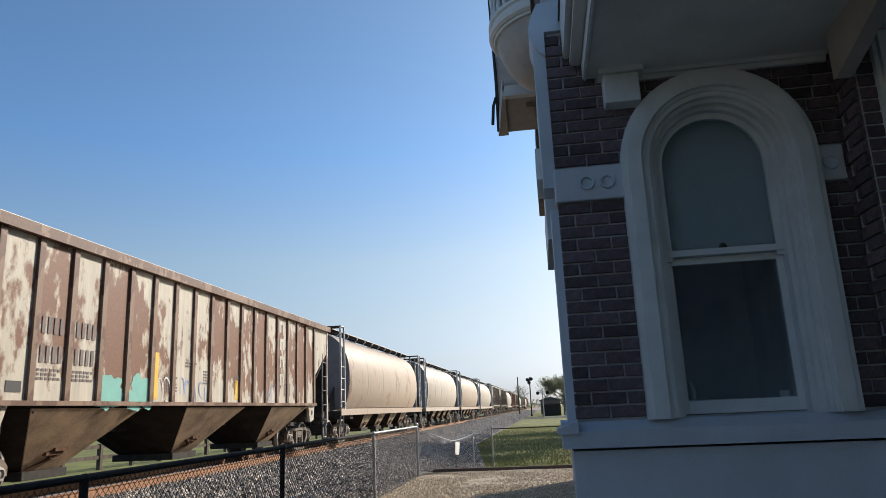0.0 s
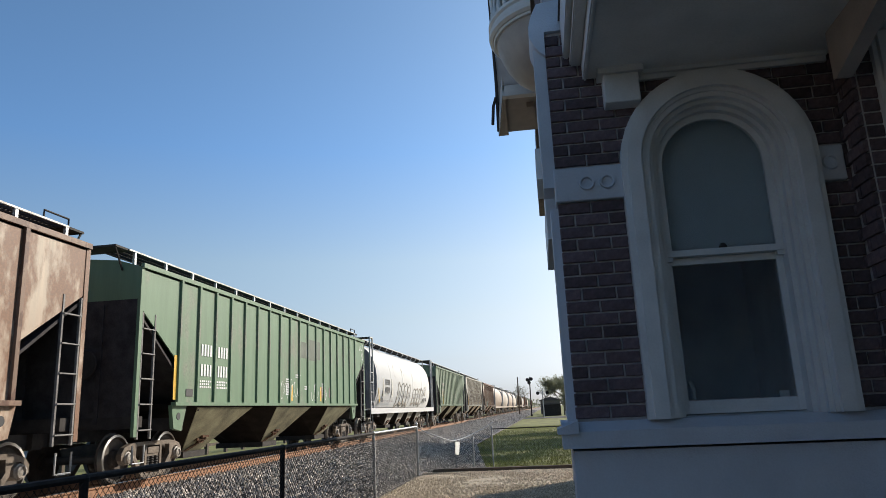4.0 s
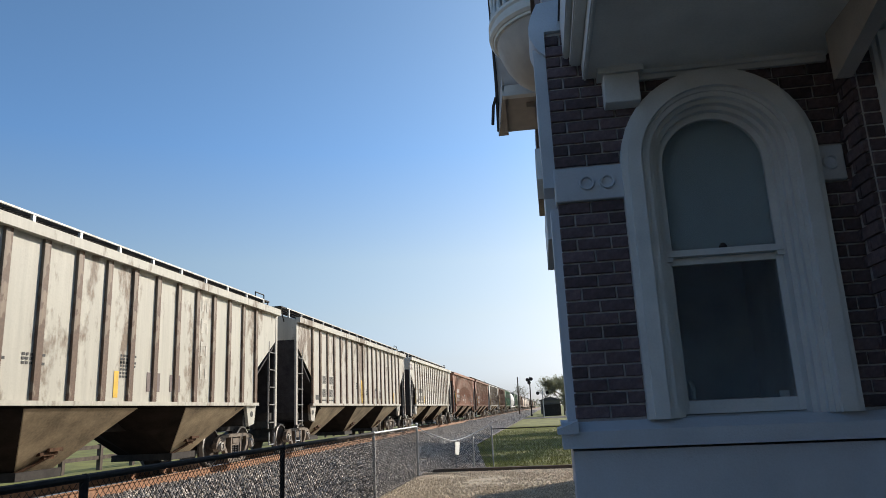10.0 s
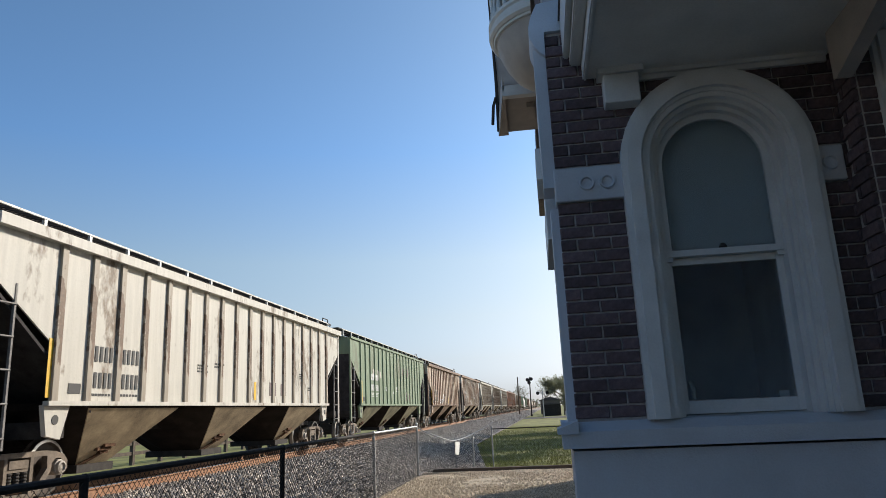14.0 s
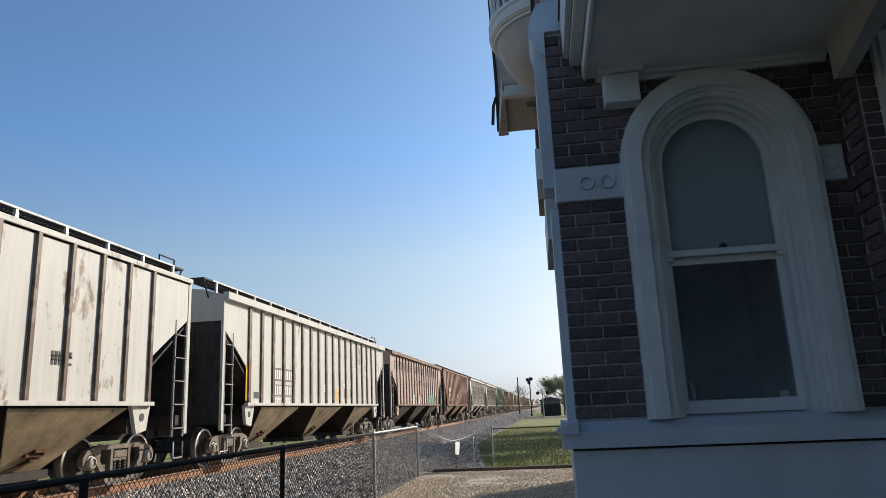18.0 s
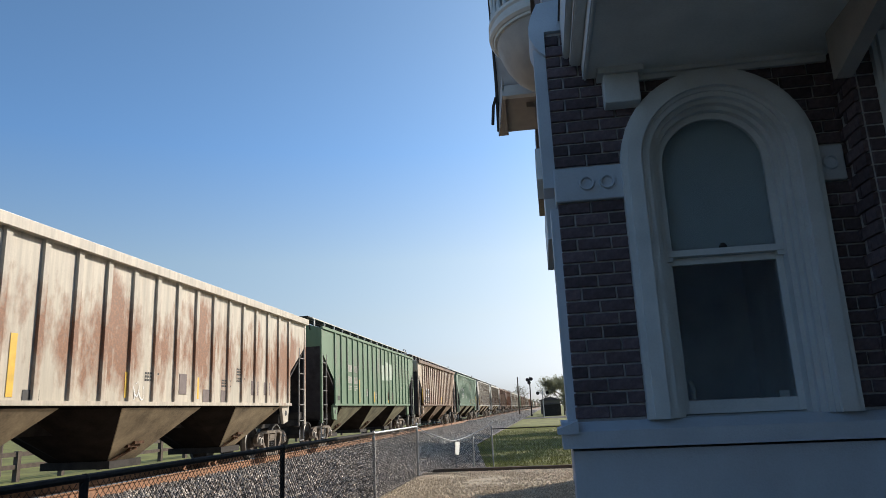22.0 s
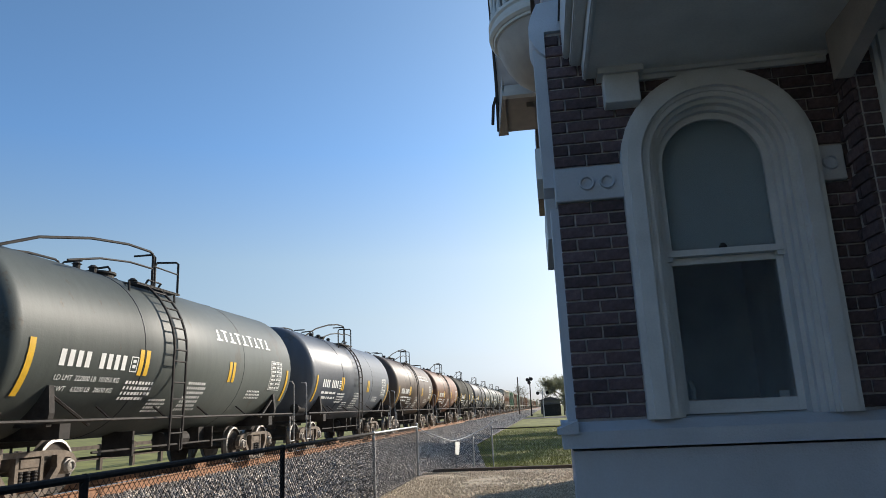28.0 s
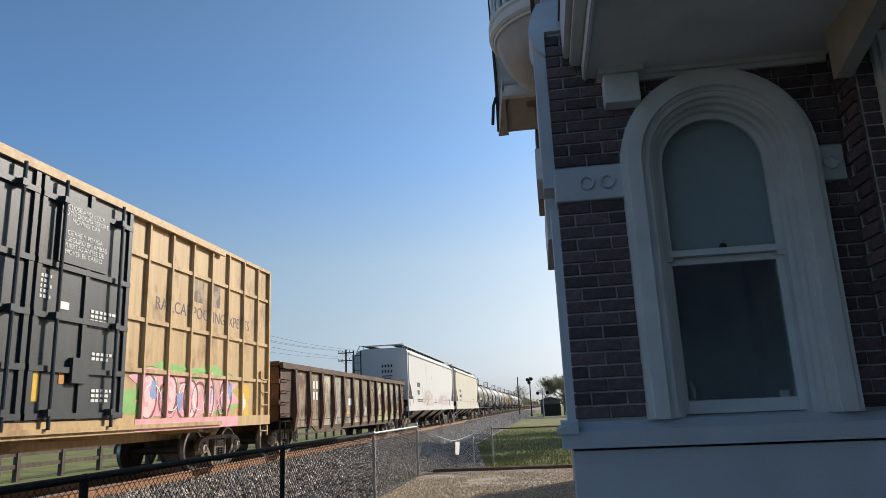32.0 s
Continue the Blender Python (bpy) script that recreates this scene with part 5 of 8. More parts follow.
tie_bm = bmesh.new()
box(tie_bm, -1.3, 1.3, -0.115, 0.115, -0.17, 0.0)
tie_me = mesh_of(tie_bm, M["tie"])
ties = tagged(new("track_ties"), "weathered wooden ties half sunk in ballast", "railway tie", kind="structure")
for k in range(150):
    o = part("tie", tie_me, None, ties)
    o.location = (TRACK + random.uniform(-0.04, 0.04), 2 + k * 0.52, RAIL - 0.185 + random.uniform(-0.008, 0.008))
    o.rotation_euler = (0, 0, random.uniform(-0.012, 0.012))
# ground by the depot
sheet("platform_gravel", -3.5, 3.0, -6, 19.35, GROUND, M["dirt"], "bare tan gravel beside the depot", "gravel", 30, 120,
      lambda x, y: GROUND + 0.035 * noise.noise(Vector((x * 0.9, y * 0.9, 3))) + 0.02)
stones("gravel_stones", "loose tan gravel", -3.45, 1.0, 9, 19.2, 26000, 0.019, lambda x, y: GROUND + 0.022, M["pebbles"], 4)
bm = bmesh.new()
box(bm, -3.2, 12, 19.35, 19.5, GROUND - 0.2, GROUND + 0.10)
thing("kerb", bm, M["wood"], "dark timber edging between gravel and grass", "edging", kind="structure")
sheet("crossing_road", -60, 60, 96, 106, GROUND + 0.02, M["asphalt"], "dark asphalt road at the level crossing", "road")

# grey gravel verge between the ballast and the lawn
bm = bmesh.new()
loft(bm, [[(-3.9, y, GROUND + 0.02), (max(-3.5, -1.7 - 0.12 * (y - 19)) + 0.15 * noise.noise(Vector((y * 0.7, 0, 0))), y, GROUND + 0.012)] for y in [17.5 + 1.2 * k for k in range(16)]], caps=False, closed=False)
thing("gravel_verge", bm, M["ballast"], "grey gravel verge beside the lawn", "gravel", kind="structure")
stones("verge_stones", "loose grey stones on the verge", -3.9, -1.8, 19.6, 34, 4600, 0.04, lambda x, y: GROUND + 0.01 if x < -1.7 - 0.12 * (y - 19) else GROUND - 0.2, M["stones"], 7)

# grass tufts beyond the edging
rng = np.random.default_rng(5)
n = 26000
gy = 19.6 + 42 * rng.uniform(0, 1, n) ** 1.6
gx = rng.uniform(np.maximum(-3.5, -1.7 - 0.12 * (gy - 19)), 4.0)
gh, ga, lean = rng.uniform(0.03, 0.10, n), rng.uniform(0, 6.28, n), rng.uniform(-0.05, 0.05, (n, 2))
w = 0.012
pts = np.stack([np.stack([gx - w * np.cos(ga), gy - w * np.sin(ga), np.full(n, GROUND - 0.03)], -1),
                np.stack([gx + w * np.cos(ga), gy + w * np.sin(ga), np.full(n, GROUND - 0.03)], -1),
                np.stack([gx + lean[:, 0], gy + lean[:, 1], GROUND - 0.03 + gh], -1)], 1).reshape(-1, 3)
me = bpy.data.meshes.new("mesh")
me.from_pydata(pts.tolist(), [], np.arange(3 * n).reshape(-1, 3).tolist())
me.materials.append(M["blade"])
tagged(new("grass_tufts", me), "short green lawn grass", "grass", kind="stuff")

# ======== chain-link fence along the track, turning towards the depot ========
FX = -3.43
fence = tagged(new("chain_link_fence"), "chain-link fence with dark top rail and galvanised posts", "fence")
fence.location = (FX, 0, GROUND)
H = 1.25


def fence_post(parent, x, y, h, r, material, cap=True):
    bm = bmesh.new()
    lathe(bm, [(r, -0.1), (r, h), (r * 1.2, h), (r * 1.2, h + 0.03), (r * 0.5, h + 0.06)], 10, "z")
    o = part("post", bm, material, parent)
    o.location = (x, y, 0)
    return o


POSTS = [-3.4, 0.9, 4.93, 8.9, 13.75, 18.4]
for y in POSTS:
    fence_post(fence, 0, y, H if y < 18 else H + 0.05, 0.032, M["black_rail"] if y < 12 else M["galv"])


def rail_z(y):
    return H + 0.035 - 0.02 * (y / 18.0)


for y0, y1 in zip(POSTS, POSTS[1:]):
    bm = bmesh.new()
    tube(bm, [(0, y0, rail_z(y0)), (0, y1, rail_z(y1))], 0.028 if y0 < 12 else 0.022, 8)
    part("top_rail", bm, M["black_rail"] if y0 < 12 else M["galv"], fence)


def link_mesh(length, height_at, pitch=0.07, r=0.0028, place=None, z0=0.02):
    """Crossed diagonal wires; place maps (along, up) to a point; height_at(u) is the top of the mesh."""
    bm = bmesh.new()
    for d in (1, -1):
        u0 = -H
        while u0 < length + H:
            pts = []
            steps = 8
            for k in range(steps + 1):
                v = z0 + (H - z0) * k / steps
                u = u0 + d * (v - z0)
                if 0 <= u <= length and v <= height_at(u):
                    q = Vector(place(u, v))
                    pts.append(q + Vector((0.003 * d, 0, 0)))
            if len(pts) > 1:
                tube(bm, pts, r, 3)
            u0 += pitch
    return bm


for y0, y1 in zip(POSTS, POSTS[1:]):
    part("wire_mesh", link_mesh(y1 - y0, lambda u: H, place=lambda u, v, y0=y0: (0.03, y0 + u, v)), M["dark_wire"] if y0 < 12 else M["wire"], fence)
# the loose length without a top rail, hanging from the corner post to the next one
side_fence = tagged(new("loose_chain_link"), "sagging length of chain-link with a white tag", "fence")
side_fence.location = (FX, 18.4, GROUND)
A2, B2 = Vector((0, 0, 0)), Vector((1.75, 2.6, 0))
L2 = (B2 - A2).length
sag = lambda u: H - 0.42 * math.sin(math.pi * min(1, max(0, u / L2))) ** 0.8
part("wire_mesh", link_mesh(L2, sag, place=lambda u, v: tuple(A2 + (B2 - A2) * (u / L2) + Vector((0.12 * math.sin(u * 2.1), -0.1 * math.sin(u * 1.3), v))), r=0.0045), M["dark_wire"], side_fence)
bm = bmesh.new()
tube(bm, [tuple(A2 + (B2 - A2) * (k / 16) + Vector((0.12 * math.sin(L2 * k / 16 * 2.1), -0.1 * math.sin(L2 * k / 16 * 1.3), sag(L2 * k / 16)))) for k in range(17)], 0.012, 5)
part("tension_wire", bm, M["galv"], side_fence)
for k in (0.48, 0.72, 1.0):
    fence_post(side_fence, *(A2 + (B2 - A2) * k).xy, (0.82 if k < 0.9 else 1.08), 0.022, M["galv"])
bm = bmesh.new()
box(bm, -0.06, 0.06, -0.004, 0.004, -0.17, 0.17)
part("tag", bm, M["cloth_tag"], side_fence, "thin white cloth tag").matrix_basis = Matrix.Translation(A2 + (B2 - A2) * 0.5 + Vector((0.02, -0.14, 0.62))) @ pose(0, 0, 0, 0, 6, 0)
back_fence = tagged(new("low_chain_link_fence"), "low chain-link fence before the lawn", "fence")
back_fence.location = (FX + B2.x, 18.4 + B2.y, GROUND)
for x in (3.1, 6.2):
    fence_post(back_fence, x, 0, 1.05, 0.022, M["galv"])
part("wire_mesh", link_mesh(6.2, lambda u: 1.04, place=lambda u, v: (u, 0, v)), M["dark_wire"], back_fence)
bm = bmesh.new()
tube(bm, [(0, 0, 1.05), (6.2, 0, 1.05)], 0.014, 6)
part("top_rail", bm, M["black_rail"], back_fence)


# ======== depot ========
WY = 4.10      # outer face of the brick wall with the window
WX = 0.155     # outer face of the wall along the track
CX = 1.10      # centre of the window
SPRING, R_OUT, R_IN = 1.385, 0.555, 0.335
Z_SILL = -0.10


def arch(r, z0, n=20, cx=CX, spring=SPRING):
    """Outline of an arched opening, from the lower left up round to the lower right, as (x, z)."""
    pts = [(cx - r, z0)]
    for k in range(n + 1):
        a = math.pi - math.pi * k / n
        pts.append((cx + r * math.cos(a), spring + r * math.sin(a)))
    return pts + [(cx + r, z0)]


def arch_band(bm, r0, r1, y0, y1, z0, n=24):
    """A solid band between two arches, from y0 (front) to y1 (back)."""
    a, b = arch(r0, z0, n), arch(r1, z0, n)
    rings = [[(p[0], y0, p[1]), (q[0], y0, q[1]), (q[0], y1, q[1]), (p[0], y1, p[1])] for p, q in zip(a, b)]
    loft(bm, rings)


depot = tagged(new("depot_building"), "old brick railway depot with pale stone trim", "building")
# brick wall with the arched opening, as two jambs and a piece above
bm = bmesh.new()
hole = arch(R_OUT - 0.05, -0.2)
top = [(p[0], 2.9) for p in hole]
top[0] = (WX + 0.01, -0.2)
top[1] = (WX + 0.01, 2.9)
top[-1] = (1.84, -0.2)
top[-2] = (1.84, 2.9)
rings = [[(p[0], WY + 0.012, p[1]), (q[0], WY + 0.012, q[1]), (q[0], WY + 0.32, q[1]), (p[0], WY + 0.32, p[1])] for p, q in zip(hole, top)]
loft(bm, rings)
wall = part("wall", bm, M["mortar"], depot, "dark red-brown brick wall with pale joints")
bm = bmesh.new()
box(bm, 0.47, 0.80, WY + 0.33, 16.2, GROUND, 4.6)
box(bm, WX + 0.006, 0.469, WY + 0.331, 5.75, GROUND, 4.6)
part("track_wall", bm, M["brick"], depot)
bm = bmesh.new()
box(bm, 9.0, 9.3, WY + 0.33, 16.2, GROUND, 4.6)
box(bm, 0.81, 8.99, 15.9, 16.2, GROUND, 4.6)
box(bm, 1.85, 9.3, 4.2, 4.42, GROUND, 4.6)
part("rear_wall", bm, M["brick"], depot)
bm = bmesh.new()
prism(bm, [(0.16, 4.62), (9.9, 4.62), (9.9, 4.75), (4.7, 8.2), (0.16, 5.2)], WY + 0.4, 16.9, "y")
part("main_roof", bm, M["roof"], depot)
# base
bm = bmesh.new()
box(bm, WX - 0.03, 2.2, WY - 0.03, WY + 0.33, GROUND - 0.1, -0.256)
box(bm, 0.44, 0.78, WY + 0.331, 16.2, GROUND - 0.1, -0.245)
part("stone_base", bm, M["stone"], depot, "smooth grey-painted stone base")
bm = bmesh.new()
prism(bm, [(WY - 0.085, -0.24), (WY + 0.3, -0.24), (WY + 0.3, Z_SILL + 0.01), (WY - 0.01, Z_SILL), (WY - 0.085, Z_SILL - 0.05)], WX - 0.085, 2.2, "x")
part("sill_course", bm, M["stone"], depot, "projecting pale stone water table")
bm = bmesh.new()
prism(bm, [(0.385, -0.24), (0.67, -0.24), (0.67, Z_SILL), (0.46, Z_SILL), (0.385, Z_SILL - 0.05)], WY + 0.31, 16.3, "y")
part("sill_course", bm, M["stone"], depot)
# belt blocks with roundels
for x0, x1, z0, z1, rounds in ((WX - 0.012, 0.555, 1.19, 1.40, (0.335, 0.455)), (1.655, 1.80, 1.19, 1.40, (1.72,))):
    bm = bmesh.new()
    box(bm, x0, x1, WY - 0.028, WY + 0.1, z0, z1)
    bmesh.ops.bevel(bm, geom=bm.edges[:], offset=0.006, segments=1, affect="EDGES")
    blk = part("belt_block", bm, M["stone"], depot, "pale stone block with carved roundels")
    for x in rounds:
        bm = bmesh.new()
        lathe(bm, [(0.030, WY - 0.027), (0.033, WY - 0.046), (0.042, WY - 0.048), (0.046, WY - 0.027)], 24, "y", (x, 0, 1.295))
        part("roundel", bm, M["stone"], blk)
# window surround: stepped mouldings
surround = part("window_surround", bmesh.new(), M["trim"], depot, "moulded pale arched window surround")
steps = [(0.520, 0.555, -0.070), (0.440, 0.520, -0.088), (0.418, 0.440, -0.055), (0.388, 0.418, -0.040), (0.362, 0.388, 0.0), (0.335, 0.362, 0.045)]
for r0, r1, dy in steps:
    bm = bmesh.new()
    arch_band(bm, r0, r1, WY + dy, WY + 0.2, Z_SILL)
    part("moulding", bm, M["trim"], surround)
# sashes
bm = bmesh.new()
arch_band(bm, 0.296, 0.335, WY + 0.09, WY + 0.125, 0.80)
box(bm, CX - 0.335, CX + 0.335, WY + 0.08, WY + 0.13, 0.825, 0.862)
part("upper_sash", bm, M["trim"], depot, "pale wooden upper sash")
bm = bmesh.new()
for x in (CX - 0.335, CX + 0.297):
    box(bm, x, x + 0.038, WY + 0.13, WY + 0.165, -0.085, 0.825)
box(bm, CX - 0.296, CX + 0.296, WY + 0.135, WY + 0.16, 0.782, 0.823)
box(bm, CX - 0.296, CX + 0.296, WY + 0.133, WY + 0.163, -0.085, -0.012)
part("lower_sash", bm, M["trim"], depot, "pale wooden lower sash")
bm = bmesh.new()
prism(bm, [(WY + 0.05, -0.10), (WY + 0.2, -0.085), (WY + 0.2, -0.12), (WY + 0.02, -0.12), (WY + 0.02, -0.105)], CX - 0.38, CX + 0.38, "x")
box(bm, CX - 0.385, CX + 0.385, WY + 0.04, WY + 0.22, -0.16, -0.122)
part("window_sill", bm, M["trim"], depot)
bm = bmesh.new()
lathe(bm, [(0.018, 0.0), (0.025, 0.01), (0.012, 0.03)], 10, "z", (CX + 0.0, WY + 0.1, 0.862))
part("sash_lock", bm, M["steel"], depot)
bm = bmesh.new()
pts = arch(0.30, 0.84)
prism(bm, pts, WY + 0.104, WY + 0.108, "y")
pane = part("glass_pane", bm, M["glass"], depot)
pane.visible_shadow = False
bm = bmesh.new()
box(bm, CX - 0.30, CX + 0.30, WY + 0.146, WY + 0.150, -0.005, 0.79)
pane = part("glass_pane", bm, M["glass"], depot)
pane.visible_shadow = False
bm = bmesh.new()
prism(bm, arch(0.325, 0.79), WY + 0.185, WY + 0.190, "y")
part("roller_shade", bm, M["shade"], depot, "drawn grey roller shade")
bm = bmesh.new()
box(bm, 0.52, 1.84, WY + 0.33, 6.5, -0.3, -0.25)
box(bm, 0.52, 1.84, 6.5, 6.55, -0.3, 2.4)
box(bm, 0.515, 0.52, WY + 0.33, 6.5, -0.3, 2.4)
box(bm, 1.84, 1.845, WY + 0.33, 6.5, -0.3, 2.4)
box(bm, 0.52, 1.84, WY + 0.33, 6.5, 2.4, 2.45)
part("room", bm, M["dark_room"], depot, "dark room behind the window")
# small things on the inner sill
bm = bmesh.new()
tube(bm, [(0.86, WY + 0.25, 0.0), (0.865, WY + 0.25, 0.05), (0.85, WY + 0.25, 0.10)], 0.012, 6)
thing("sash_cord", bm, M["trim"], "pale cord end hanging inside the window", "cord")
bm = bmesh.new()
box(bm, 1.33, 1.385, WY + 0.22, WY + 0.26, -0.01, 0.025)
thing("small_box", bm, M["trim"], "small pale box on the inner window sill", "box")
bm = bmesh.new()
box(bm, CX - 0.42, CX + 0.42, WY + 0.2, WY + 0.32, -0.03, -0.01)
part("inner_sill", bm, M["trim"], depot)

# unseen walls added behind the eye, to block and bounce the porch's light
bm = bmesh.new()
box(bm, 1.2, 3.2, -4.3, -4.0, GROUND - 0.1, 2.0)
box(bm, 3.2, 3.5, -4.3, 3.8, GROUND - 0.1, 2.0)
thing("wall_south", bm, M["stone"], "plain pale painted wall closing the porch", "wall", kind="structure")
# porch roof over the wall: soffit, stepped cornice on its open side
ZS = 1.985
bm = bmesh.new()
box(bm, 0.40, 4.9, -6.3, WY + 0.02, ZS, ZS + 0.05)
porch = thing("porch_roof", None, None, "wooden porch roof with grey soffit and moulded cornice", "porch")
part("soffit", bm, M["soffit"], porch, "dim grey-green painted board soffit")
for x0, x1, z0, z1, mt, nm in ((0.37, 0.40, 1.965, 2.2, "trim", "moulding"), (0.30, 0.37, 2.07, 2.25, "trim", "frieze"), (0.262, 0.30, 2.12, 2.4, "trim", "crown_moulding")):
    bm = bmesh.new()
    box(bm, x0, x1, -6.3, WY - 0.02 if nm != "crown_moulding" else WY - 0.03, z0, z1)
    bmesh.ops.bevel(bm, geom=bm.edges[:], offset=0.008, segments=2, affect="EDGES")
    part(nm, bm, M[mt], porch)
bm = bmesh.new()
prism(bm, [(0.25, 2.4), (0.34, 2.4), (4.9, 3.6), (4.9, 3.7)], -6.4, WY - 0.02, "y")
part("roof_deck", bm, M["roof"], porch)
bm = bmesh.new()
box(bm, 0.70, 1.80, WY - 0.03, WY + 0.02, ZS - 0.055, ZS)
box(bm, 0.70, 1.80, WY - 0.055, WY - 0.03, ZS - 0.025, ZS)
part("wall_moulding", bm, M["trim"], porch)
# bracket block beside the arch
bm = bmesh.new()
box(bm, 0.485, 0.695, WY - 0.12, WY + 0.02, 1.76, 1.945)
bmesh.ops.bevel(bm, geom=bm.edges[:], offset=0.005, segments=1, affect="EDGES")
box(bm, 0.455, 0.725, WY - 0.14, WY + 0.02, 1.947, 1.985)
part("beam_block", bm, M["trim"], porch, "pale wooden block under the cornice")
# slanting brace at the other side
bm = bmesh.new()
prism(bm, [(WY - 0.262, ZS), (WY - 0.262, 1.70), (WY - 0.30, 1.69), (WY - 1.5, ZS)], 1.715, 1.80, "x")
part("brace", bm, M["cream"], porch, "triangular wooden brace")
# brick pier beyond the window and its own window trim
bm = bmesh.new()
box(bm, 1.835, 3.2, WY - 0.25, WY + 0.1, -0.3, 2.9)
part("pier", bm, M["mortar"], depot)
bm = bmesh.new()
box(bm, 1.80, 3.2, WY - 0.34, WY, GROUND - 0.1, -0.24)
part("pier_base", bm, M["stone"], depot)
bm = bmesh.new()
box(bm, 1.76, 3.2, WY - 0.38, WY - 0.05, -0.24, Z_SILL)
part("pier_sill", bm, M["stone"], depot)
bm = bmesh.new()
box(bm, 1.925, 2.05, WY - 0.30, WY - 0.2, -0.1, 1.93)
box(bm, 1.95, 2.05, WY - 0.33, WY - 0.29, -0.1, 1.93)
part("side_window_trim", bm, M["trim"], depot)
# corner of the track side: stone cap, corner strip, hood, corbel
bm = bmesh.new()
box(bm, WX - 0.045, WX + 0.01, WY + 0.10, WY + 0.34, Z_SILL - 0.04, 1.19)
part("side_pilaster", bm, M["stone"], depot, "pale stone strip on the track side")
bm = bmesh.new()
prism(bm, [(WX + 0.005, -0.09), (WX - 0.11, -0.13), (WX - 0.11, -0.16), (WX + 0.005, -0.16)], WY - 0.11, WY + 0.2, "y")
part("corner_cap", bm, M["stone"], depot)
bm = bmesh.new()
box(bm, WX - 0.075, WX + 0.005, WY + 0.02, WY + 0.25, 1.30, 2.24)
part("side_hood", bm, M["stone"], depot)
bm = bmesh.new()
box(bm, WX - 0.065, WX + 0.005, WY + 0.5, WY + 1.6, 1.09, 1.42)
box(bm, WX - 0.055, WX + 0.005, WY + 0.5, WY + 1.6, 1.42, 2.5)
box(bm, WX - 0.105, WX + 0.005, WY + 0.8, WY + 1.3, 1.62, 1.86)
part("side_window_surround", bm, M["trim"], depot)
bm = bmesh.new()
prof = [(0.30, 2.335), (WX + 0.002, 2.335)]
for k in range(13):
    a = k / 12
    prof.append((WX - 0.095 * math.sin(math.pi * (a * 0.86) ** 0.8), 2.17 + 0.37 * a))
prof += [(0.30, 2.56)]
prism(bm, prof, WY - 0.02, WY + 0.3, "y")
part("corbel", bm, M["stone"], depot, "rounded pale stone corbel at the corner")

# round balcony on the track side
BX, BY = 0.48, 8.4
bm = bmesh.new()
lathe(bm, [(0.10, 4.0), (0.40, 4.07), (0.57, 4.2), (0.69, 4.38), (0.76, 4.55), (0.785, 4.66)], 40, "z", (BX, BY, 0))
bal = part("balcony_bowl", bm, M["cream"], depot, "rounded cream underside of a corner balcony", smooth=True)
bm = bmesh.new()
lathe(bm, [(0.785, 4.655), (0.815, 4.66), (0.825, 4.69), (0.84, 4.69), (0.875, 4.72), (0.885, 4.77), (0.85, 4.79), (0.85, 4.85), (0.88, 4.87), (0.88, 4.91), (0.5, 4.92)], 40, "z", (BX, BY, 0))
part("balcony_rim", bm, M["trim"], depot, smooth=True)
bb = bmesh.new()
lathe(bb, [(0.022, 4.9), (0.034, 5.0), (0.018, 5.15), (0.034, 5.45), (0.022, 5.6)], 8, "z")
bal_me = mesh_of(bb, M["trim"])
for k in range(36):
    a = k * 2 * math.pi / 36
    part("baluster", bal_me, None, bal).location = (BX + 0.82 * math.cos(a), BY + 0.82 * math.sin(a), 0)
bm = bmesh.new()
lathe(bm, [(0.76, 5.6), (0.87, 5.6), (0.87, 5.68), (0.76, 5.68)], 40, "z", (BX, BY, 0))
part("balcony_rail", bm, M["trim"], depot)
bm = bmesh.new()
lathe(bm, [(0.45, 4.7), (0.45, 9.0)], 32, "z", (BX + 0.3, BY, 0))
part("turret_wall", bm, M["cream"], depot)
# boxed eave beyond the balcony
bm = bmesh.new()
box(bm, -0.30, 0.47, 9.42, 11.0, 4.52, 4.62)
box(bm, 0.03, WX - 0.01, 9.9, 10.5, 4.44, 4.519)
part("boxed_eave", bm, M["cream"], depot, "cream boarded eave box")
bm = bmesh.new()
box(bm, -0.31, 0.47, 9.30, 9.42, 4.38, 4.54)
part("eave_beam", bm, M["trim"], depot)
bm = bmesh.new()
prism(bm, [(-0.30, 9.3), (-0.28, 9.3), (-0.30, 11.0), (-0.47, 11.0), (-0.45, 10.9)], 4.46, 4.7, "z")
part("eave_fascia", bm, M["cream"], depot)
bm = bmesh.new()
box(bm, -0.43, 0.10, 10.9, 11.1, 4.7, 8.6)
part("upper_wall", bm, M["cream"], depot)
bm = bmesh.new()
tube(bm, [(-0.46, 10.88, 4.5), (-0.45, 10.88, 5.4), (-0.50, 10.88, 8.6)], 0.028, 6)
tube(bm, [(-0.47, 10.86, 5.10), (-0.52, 10.86, 4.95), (-0.55, 10.86, 4.62)], 0.028, 6)
part("downpipe", bm, M["steel"], depot, "dark metal downpipe")

